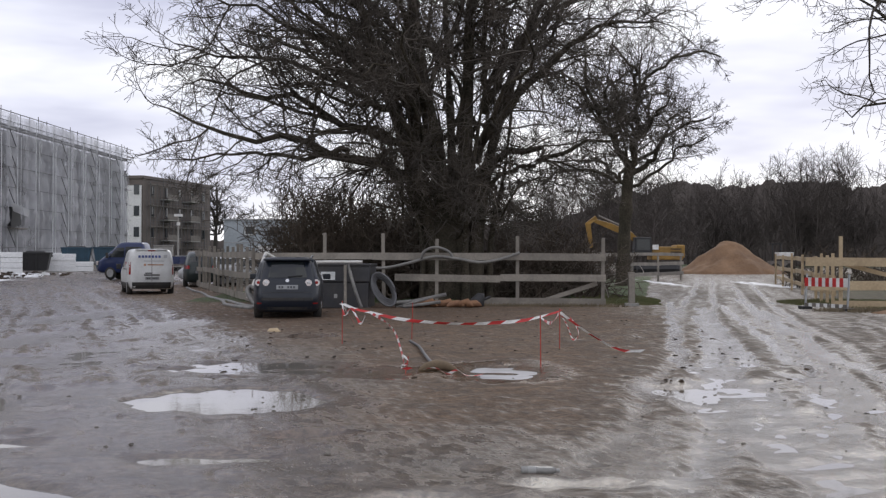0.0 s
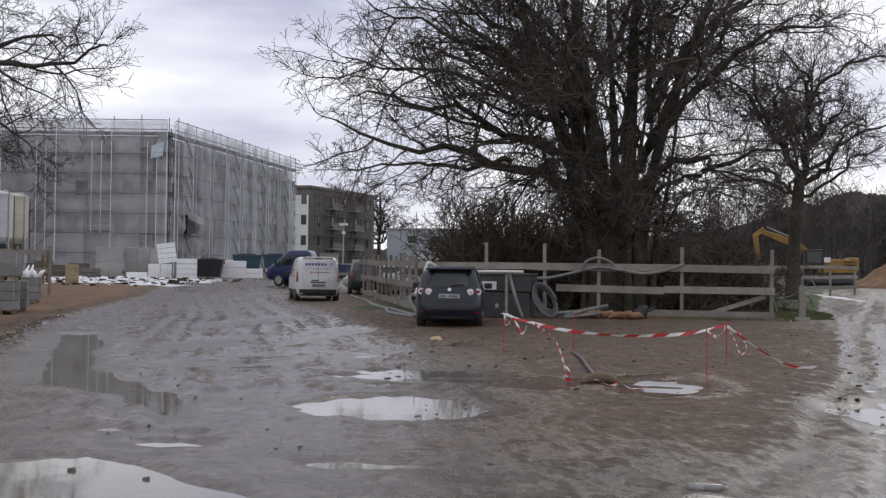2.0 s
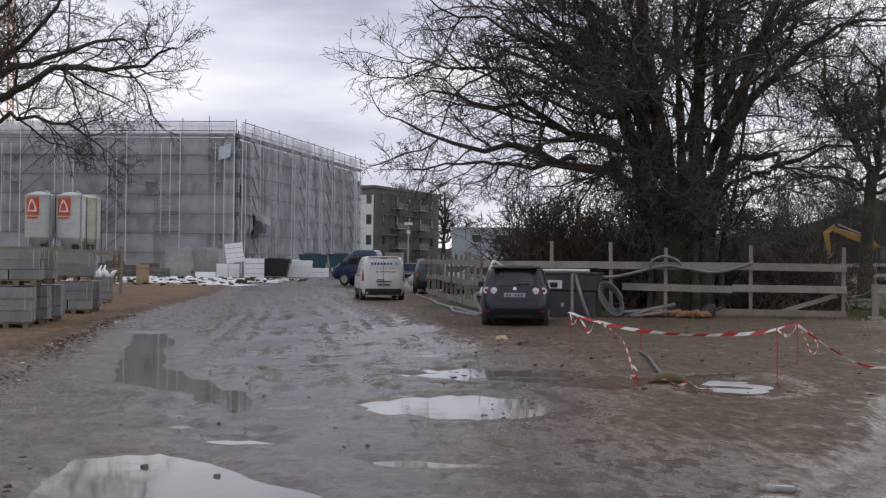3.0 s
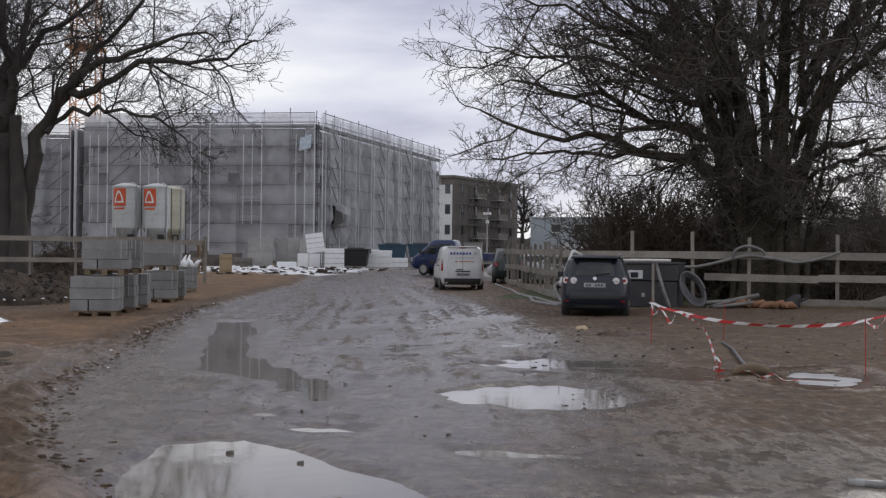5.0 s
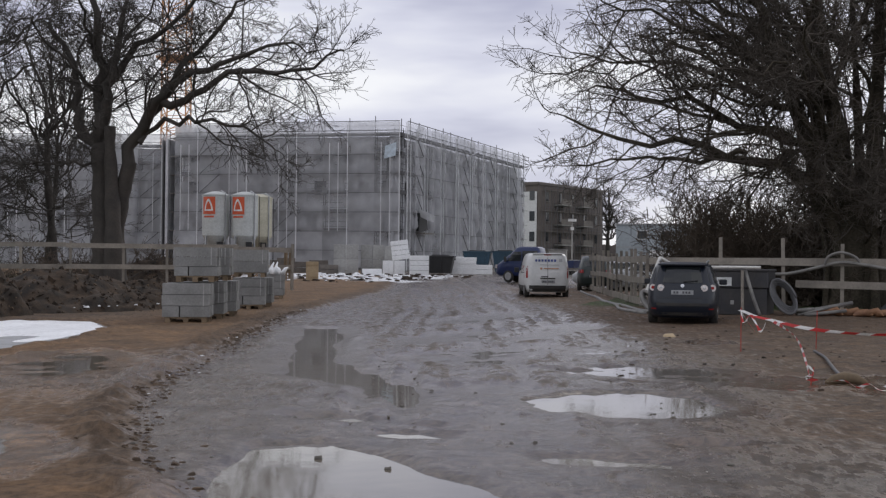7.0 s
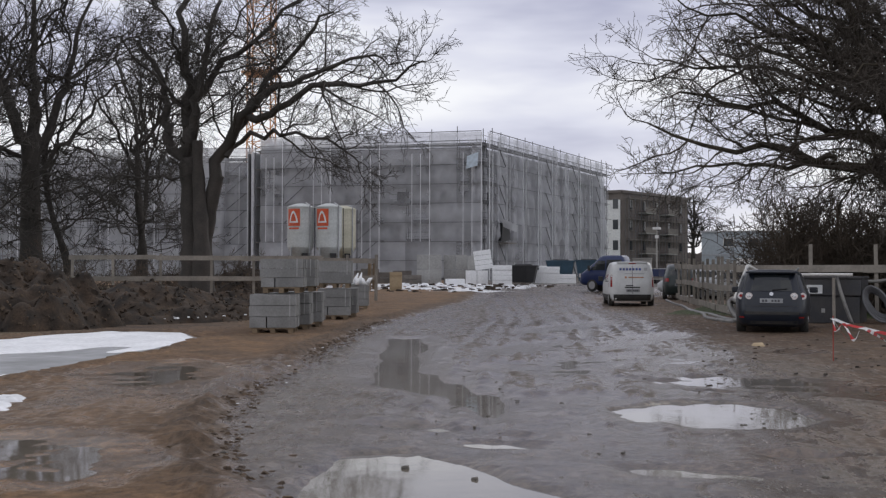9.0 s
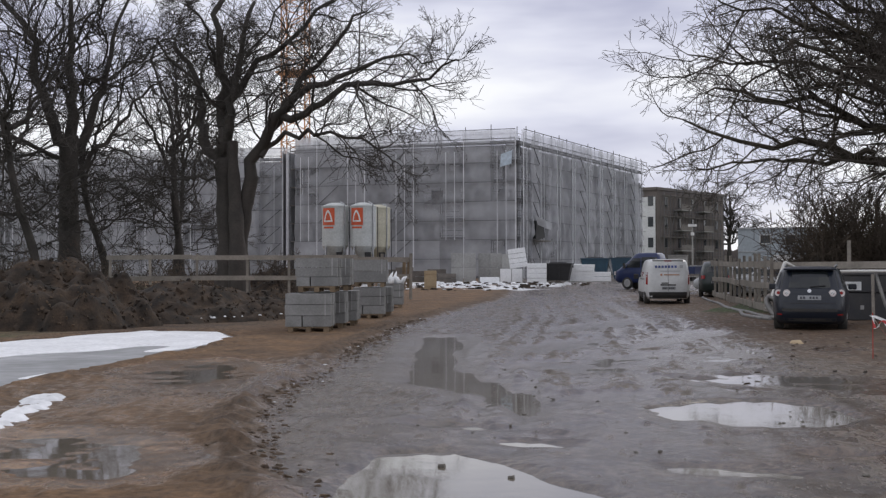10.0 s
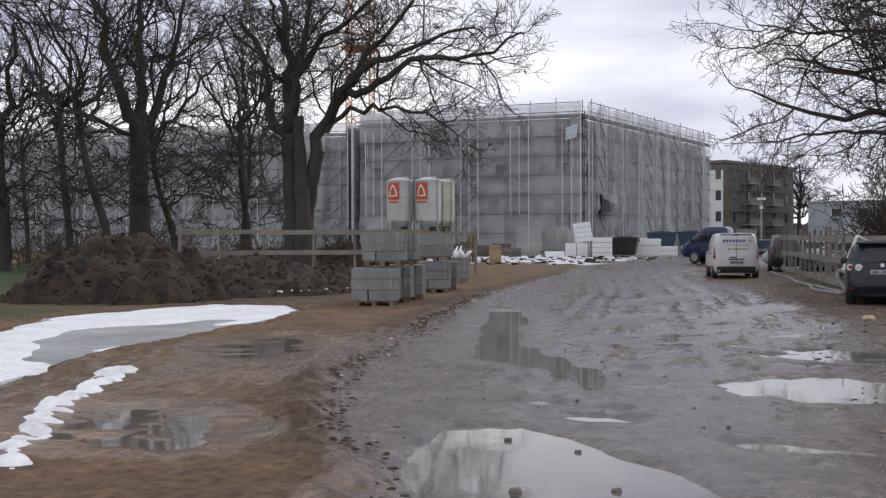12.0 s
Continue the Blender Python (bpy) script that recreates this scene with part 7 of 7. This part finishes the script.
def coil(cx, cy, cz, r, turns, tube_r, tilt):
    pts = []
    for k in range(turns * 22 + 1):
        a = 2 * math.pi * k / 22
        rad = r * (1 - 0.11 * (k / 22))
        pts.append((cx + rad * math.cos(a) * 0.66 - 0.2 * math.sin(a), cy + 0.12 * (k / 22) + tilt * math.sin(a), cz + rad * math.sin(a)))
    return Shape().tube(pts, tube_r, 8)


tagged(part("hose_coil", coil(-1.82, 34.5, 0.60, 0.53, 4, 0.036, 0.26), M_TUBE, smooth=True), "coil of grey ribbed hose leaning on the tank", "hose")
tagged(part("suction_hose", Shape().tube(curve([(-2.4, 36.6, 1.24), (-1.8, 36.9, 1.26), (-1.1, 37.05, 1.42), (-0.3, 37.1, 1.62), (0.4, 37.05, 1.56), (1.2, 37.0, 1.44), (1.9, 37.0, 1.55), (2.5, 36.95, 1.76)], 40), 0.05, 8), M_PIPE, smooth=True), "long grey hose slung along the plank fence", "hose")
tagged(part("suction_hose", Shape().tube(curve([(-0.72, 37.05, 1.55), (-0.62, 37.0, 1.8), (-0.25, 36.98, 1.93), (0.15, 37.02, 1.8), (0.3, 37.08, 1.6)], 20), 0.045, 8), M_PIPE, smooth=True), "loop of grey hose over a fence post", "hose")
for k, (a, b, r) in enumerate((((-1.5, 35.2, 0.1), (0.08, 35.9, 0.42), 0.06), ((-1.25, 34.9, 0.06), (-0.1, 35.5, 0.2), 0.05), ((-1.45, 35.0, 0.05), (-0.5, 35.4, 0.3), 0.035), ((-1.6, 34.95, 0.18), (-1.0, 35.3, 0.22), 0.06))):
    tagged(part("pipe", Shape().tube([a, b], r, 10), M_PIPE, smooth=True), "grey pipe lying by the fence", "pipe")
r_ = np.random.RandomState(17)
for k in range(7):
    x = -0.75 + k * 0.28
    s = Shape().tube([(x - .26, 35.6 + r_.uniform(-.25, .25), 0.07), (x - .12, 35.6, 0.13), (x + .12, 35.65, 0.15 + 0.05 * (k % 2)), (x + .28, 35.6 + r_.uniform(-.2, .2), 0.08)], [0.03, 0.11, 0.11, 0.03], 8)
    tagged(part("sack", s, M_SACK, smooth=True), "orange-brown sack lying by the fence", "sack")
tagged(part("dark_bundle", Shape().tube([(1.0, 35.9, 0.05), (1.1, 35.9, 0.2), (1.2, 35.9, 0.38), (1.3, 35.95, 0.42)], [0.25, 0.24, 0.15, 0.03], 9).tube([(0.9, 35.8, 0.1), (1.5, 36.0, 0.35)], 0.05, 6), M_DARK, smooth=True), "dark bundle of tarpaulin by the fence", "bundle")
tagged(part("fire_hose", Shape().tube(curve([(-12.3, 54.2, 0.1), (-10.9, 49.6, 0.07), (-9.7, 46.0, 0.06), (-8.6, 41.8, 0.06), (-7.4, 39.0, 0.06), (-6.6, 36.6, 0.06), (-5.9, 34.6, 0.08), (-5.2, 33.9, 0.1)], 50), 0.055, 8), M_PIPE, smooth=True), "grey hose lying along the fence foot", "hose")
tagged(part("fire_hose", Shape().tube(curve([(-10.4, 48.5, 0.05), (-9.0, 43.4, 0.05), (-7.7, 39.4, 0.06), (-6.9, 36.0, 0.06), (-5.7, 33.6, 0.06)], 40), 0.06, 8), M_PIPE, smooth=True), "grey hose lying along the fence foot", "hose")
tagged(part("hose_coil", coil(-5.75, 34.6, 0.36, 0.32, 3, 0.06, 0.25), M_PIPE, smooth=True), "tangle of grey hose beside the parked car", "hose")
tagged(part("white_pipe", Shape().tube(curve([(-6.1, 35.3, 0.3), (-5.85, 35.5, 1.0), (-5.62, 35.8, 1.72)], 8), 0.055, 8).tube(curve([(-5.62, 35.8, 1.72), (-5.3, 36.2, 1.5), (-5.1, 36.6, 1.3)], 5), 0.05, 8), M_PIPEW, smooth=True), "white pipe propped on the fence", "pipe")
tagged(part("ground_hose", Shape().tube(curve([(-0.62, 21.2, 0.03), (-0.42, 19.6, 0.06), (-0.3, 18.0, 0.07), (-0.2, 16.9, 0.06), (-0.08, 16.1, 0.04)], 24), 0.024, 8), M_TUBE, smooth=True), "grey hose leading to the small icy puddle", "hose")
tagged(part("sandbag", Shape().tube([(-0.34, 15.75, 0.02), (-0.24, 15.8, 0.06), (-0.1, 15.84, 0.09), (0.04, 15.85, 0.08), (0.18, 15.8, 0.03)], [0.02, 0.065, 0.08, 0.07, 0.03], 10), M_PALLET, smooth=True), "small muddy sandbag at the hose end", "sandbag")


# ---- barrier tape ----
def barrier_tape(label, pts, width=0.06, stripe=0.24, twist=0.9, seed=1):
    root = thing("barrier_tape", label, "tape")
    pts = [Vector(p) for p in pts]
    C = [Vector(p) for p in curve(pts, max(8, len(pts) * 14))]
    acc = [0.0]
    for a, b in zip(C[:-1], C[1:]):
        acc.append(acc[-1] + (b - a).length)
    n = max(2, int(acc[-1] / stripe))
    g = lambda s: Vector([float(np.interp(s, acc, [c[i] for c in C])) for i in range(3)])
    for k in range(n):
        s0, s1 = acc[-1] * k / n, acc[-1] * (k + 1) / n
        v, f = [], []
        for j in range(4):
            s = s0 + (s1 - s0) * j / 3
            p = g(s)
            a = twist * math.sin(s * 1.7 + seed)
            up = Vector((0.4 * math.sin(a), 0.4 * math.sin(a), math.cos(a))) * width / 2
            sl = (g(min(acc[-1], s + 0.02)) - g(max(0, s - 0.02))).normalized() * width * 0.9
            v += [p - up - sl, p + up + sl]
        f = [(2 * j, 2 * j + 2, 2 * j + 3, 2 * j + 1) for j in range(3)]
        part("stripe", Shape().add(v, f), M_TAPE_R if k % 2 else M_TAPE_W, root)
    return root


TL = "red and white barrier tape strung between thin stakes"
barrier_tape(TL, [(-1.84, 20.6, 0.75), (-1.58, 20.54, 0.65), (-1.32, 20.46, 0.60), (-0.86, 20.38, 0.5), (-0.35, 20.3, 0.44), (0.26, 20.1, 0.42), (0.85, 19.88, 0.45), (1.44, 19.75, 0.51), (2.02, 19.6, 0.67)])
barrier_tape(TL, [(-1.32, 20.46, 0.60), (-0.94, 18.98, 0.49), (-0.76, 17.98, 0.39), (-0.63, 16.99, 0.2), (-0.54, 16.0, 0.05)], 0.055, seed=2)
barrier_tape(TL, [(2.02, 19.6, 0.66), (2.27, 19.27, 0.46), (2.61, 18.92, 0.23), (2.95, 18.67, 0.08), (3.3, 18.71, 0.06)], 0.055, seed=3)
barrier_tape(TL, [(-1.84, 20.6, 0.73), (-1.73, 20.55, 0.57), (-1.6, 20.5, 0.40)], 0.055, seed=4)
barrier_tape(TL, [(1.43, 16.54, 0.72), (1.63, 17.3, 0.60), (1.82, 18.4, 0.60), (2.0, 19.5, 0.66)], 0.055, seed=5)
barrier_tape(TL, [(2.02, 19.6, 0.65), (2.14, 19.58, 0.44), (2.24, 19.5, 0.2), (2.33, 19.46, 0.28), (2.28, 19.5, 0.45), (2.2, 19.58, 0.56)], 0.03, 0.055, seed=6)
barrier_tape("crumpled red and white tape end on the mud", [(-0.28, 15.6, 0.05), (-0.1, 15.5, 0.08), (0.05, 15.32, 0.03), (0.2, 15.3, 0.07), (0.32, 15.05, 0.03), (0.5, 14.95, 0.05)], 0.045, 0.075, 2.2, 7)
barrier_tape("loose tape ends bunched at a stake", [(-1.84, 20.6, 0.74), (-1.78, 20.5, 0.55), (-1.66, 20.45, 0.66), (-1.5, 20.42, 0.42), (-1.42, 20.4, 0.5)], 0.05, 0.11, 1.6, 8)
barrier_tape("crumpled tape end lying at a stake foot", [(-0.56, 16.0, 0.22), (-0.5, 15.95, 0.12), (-0.58, 15.9, 0.06), (-0.46, 15.88, 0.03)], 0.045, 0.08, 2.0, 9)
bottle = thing("plastic_bottle", "crushed clear plastic bottle lying on the mud", "bottle", pose(0.73, 8.4, 0.02, 0, 0, 4))
part("body", Shape().tube([(-0.15, 0, 0), (-0.145, 0, 0), (-0.05, 0.004, 0.002), (0.02, 0, -0.004), (0.08, 0, 0), (0.115, 0, 0)], [0.02, 0.034, 0.031, 0.034, 0.03, 0.014], 14), material("clear_plastic", (0.26, 0.26, 0.25), 0.25, (0.19, 0.185, 0.175), 8.0), bottle, smooth=True)
part("cap", Shape().tube([(0.115, 0, 0), (0.14, 0, 0)], 0.016, 12), M_GREYFOAM, bottle)
part("label_band", Shape().tube([(-0.1, 0.002, 0.001), (-0.04, 0.004, 0.002)], [0.0345, 0.0325], 14, False), M_GREYFOAM, bottle)
for (x, y, h, ln) in ((-1.84, 20.62, 0.80, 0.0), (-0.61, 21.9, 0.72, 0.02), (1.43, 16.54, 0.76, -0.01), (2.02, 19.6, 0.72, 0.0), (-0.54, 16.0, 0.2, 0.05)):
    tagged(part("stake", Shape().tube([(x, y, -0.1), (x + ln, y, h)], 0.009, 6), M_STAKE), "thin rust-red steel stake holding barrier tape", "stake", "barrier stakes")


# ---- right-hand side: gate post, barrier, machines ----
gp = thing("gate_post", "short grey post on a concrete foot with rope", "post", pose(6.26, 37.6, 0))
part("post", Shape().bar((0, 0, 0), (0, 0, 1.13), 0.22, 0.20), M_BOARD, gp)
part("foot", Shape().box((0, -0.05, 0.04), (0.42, 0.4, 0.12)), M_CONCRETE, gp)
tagged(part("rope", Shape().tube(curve([(5.3, 37.2, 0.72), (5.8, 37.3, 0.78), (6.26, 37.45, 1.0), (6.9, 39, 1.1), (7.6, 44, 1.35)], 20), 0.012, 5).tube(curve([(5.3, 37.2, 0.72), (5.38, 37.15, 0.5), (5.42, 37.12, 0.3)], 5), 0.015, 5), M_BOARD), "pale rope tied from fence to gate post", "rope")


def road_barrier(a, b, label):
    root = thing("road_barrier", label, "barrier")
    A, B = Vector(a), Vector(b)
    for z, h, n in ((0.86, 0.28, 12), (0.13, 0.12, 11)):
        bd = part("board", Shape().bar((A.x, A.y, z), (B.x, B.y, z), 0.03, h), M_TAPE_W, root)
        for k in range(0, n, 2):
            p, q = A.lerp(B, k / n), A.lerp(B, (k + 1) / n)
            nn = Vector((-(B - A).y, (B - A).x, 0)).normalized() * 0.022
            if nn.y > 0:
                nn = -nn
            if z > 0.5:
                part("red_stripe", Shape().bar((p.x + nn.x, p.y + nn.y, z), (q.x + nn.x, q.y + nn.y, z), 0.008, h), M_TAPE_R, bd)
            else:
                part("dark_stripe", Shape().bar((p.x + nn.x, p.y + nn.y, z), (q.x + nn.x, q.y + nn.y, z), 0.008, h), M_DECK, bd)
    for P in (A, B):
        part("upright", Shape().tube([(P.x, P.y, 0), (P.x + 0.06, P.y, 1.12)], 0.035, 6), M_STEEL, root)
        part("foot", Shape().box((P.x, P.y, 0.03), (0.3, 0.5, 0.1)), M_DARK, root)


road_barrier((11.62, 36.3, 0), (12.40, 34.7, 0), "red and white striped road barrier beside the fence")


def excavator():
    root = thing("excavator", "yellow crawler excavator with folded boom behind the fence", "excavator", pose(17.6, 94.5, gz(17.6, 94.5), 0, 0, 0))
    part("house", Shape().box((0.9, 0, 1.75), (2.6, 2.4, 1.1), taper=0.95), M_YELLOW, root, bevel=0.08)
    part("counterweight", Shape().box((2.0, 0, 1.9), (0.7, 2.3, 1.1)), M_YELLOW, root, bevel=0.1)
    cab = part("cab", Shape().box((-1.1, -0.6, 2.3), (1.5, 1.2, 1.55), taper=0.9), M_DARK, root, bevel=0.05)
    part("window", Shape().box((-1.1, -1.19, 2.45), (1.1, 0.04, 0.9)), M_CARGLASS, cab)
    part("marker", Shape().box((-0.1, -1.22, 2.25), (0.5, 0.05, 0.4)), M_PLASTER, root)
    for k in range(3):
        part("louvre", Shape().box((1.6, -1.22, 1.6 + 0.25 * k), (0.9, 0.04, 0.08)), M_DARK, root)
    part("boom", Shape().tube([(-0.6, 0.3, 2.0), (-2.0, 0.3, 3.35), (-3.6, 0.3, 4.0), (-5.0, 0.3, 4.5)], [0.28, 0.36, 0.34, 0.2], 4), M_YELLOW, root)
    part("stick", Shape().tube([(-4.8, 0.3, 4.75), (-5.5, 0.3, 4.2), (-5.2, 0.3, 2.2)], [0.2, 0.32, 0.2], 4), M_YELLOW, root)
    part("ram", Shape().tube([(-2.4, 0.3, 3.9), (-4.6, 0.3, 4.85)], 0.09, 8), M_DECK, root)
    part("bucket", Shape().box((-5.0, 0.3, 1.5), (0.9, 1.1, 0.9), taper=0.7), M_DECK, root)
    for sy in (-1, 1):
        tr = part("track", Shape().tube([(-1.6, sy, 0.45), (-1.2, sy, 0.45), (1.6, sy, 0.45), (2.0, sy, 0.45)], [0.3, 0.45, 0.45, 0.3], 8), M_DARK, root)


excavator()
md = thing("mini_dumper", "small white dumper behind the sand heap", "dumper", pose(29.5, 99, gz(29, 99)))
part("skip", Shape().box((0.35, 0, 1.55), (1.2, 1.0, 0.6), taper=1.15), M_PLASTER, md, bevel=0.05)
part("chassis", Shape().box((0, 0, 0.85), (2.0, 1.0, 0.5)), M_DECK, md)
part("roll_bar", Shape().tube([(-0.8, -0.4, 1.0), (-0.8, -0.4, 2.55), (-0.1, -0.4, 2.55), (-0.1, -0.4, 1.0)], 0.07, 6).box((-0.45, 0, 2.6), (0.9, 1.0, 0.08)), M_DARK, md)
for x in (-0.6, 0.7):
    for y in (-0.55, 0.55):
        part("wheel", disc((x, y, 0.45), 0.45, (0, 1, 0), 0.3), M_TYRE, md)


# ---- grass tufts ----
def tufts(name, label, spots, count, h, mat, seed):
    r = np.random.RandomState(seed)
    vs, qs = [], []
    o = 0
    for (cx, cy, rx, ry) in spots:
        a, q = r.uniform(0, 6.28, count), np.sqrt(r.uniform(0, 1, count))
        x, y = cx + rx * q * np.cos(a), cy + ry * q * np.sin(a)
        ln = h * r.uniform(0.4, 1.0, count)
        dx, dy = r.normal(size=count) * 0.5, r.normal(size=count) * 0.5
        w = 0.008 + 0.01 * r.uniform(size=count)
        z = rise(x, y)
        V = np.stack([np.stack([x - w, y, z], 1), np.stack([x + w, y, z], 1), np.stack([x + w * .3 + dx * ln * .6, y + dy * ln * .6, z + ln], 1), np.stack([x - w * .3 + dx * ln * .6, y + dy * ln * .6, z + ln], 1)], 1)
        vs.append(V.reshape(-1, 3))
        qs.append(np.arange(count * 4).reshape(-1, 4) + o)
        o += count * 4
    return tagged(grid_object(name, np.concatenate(vs), np.concatenate(qs), mat, None, None, False), label, "grass", kind="stuff")


M_GRASS = material("winter_grass", (0.065, 0.085, 0.025), 0.8, (0.12, 0.105, 0.05), 1.0)
M_DRYGRASS = material("dry_stalks", (0.16, 0.125, 0.075), 0.85, (0.10, 0.08, 0.05), 1.0)
tufts("grass", "short winter grass beside the pond and fence", [(-21.5, 15.5, 3.0, 4.5), (-27, 18, 4, 5), (6.6, 44, 1.6, 5.0), (3.0, 38.8, 4.5, 1.2), (15, 40, 3, 4)], 7000, 0.08, M_GRASS, 121)
tufts("dry_stalks", "dry stalks along the fence foot", [(3.4, 36.6, 2.6, 0.5), (13.6, 34.4, 2.4, 1.0), (-24, 40, 3, 2)], 900, 0.13, M_DRYGRASS, 122)
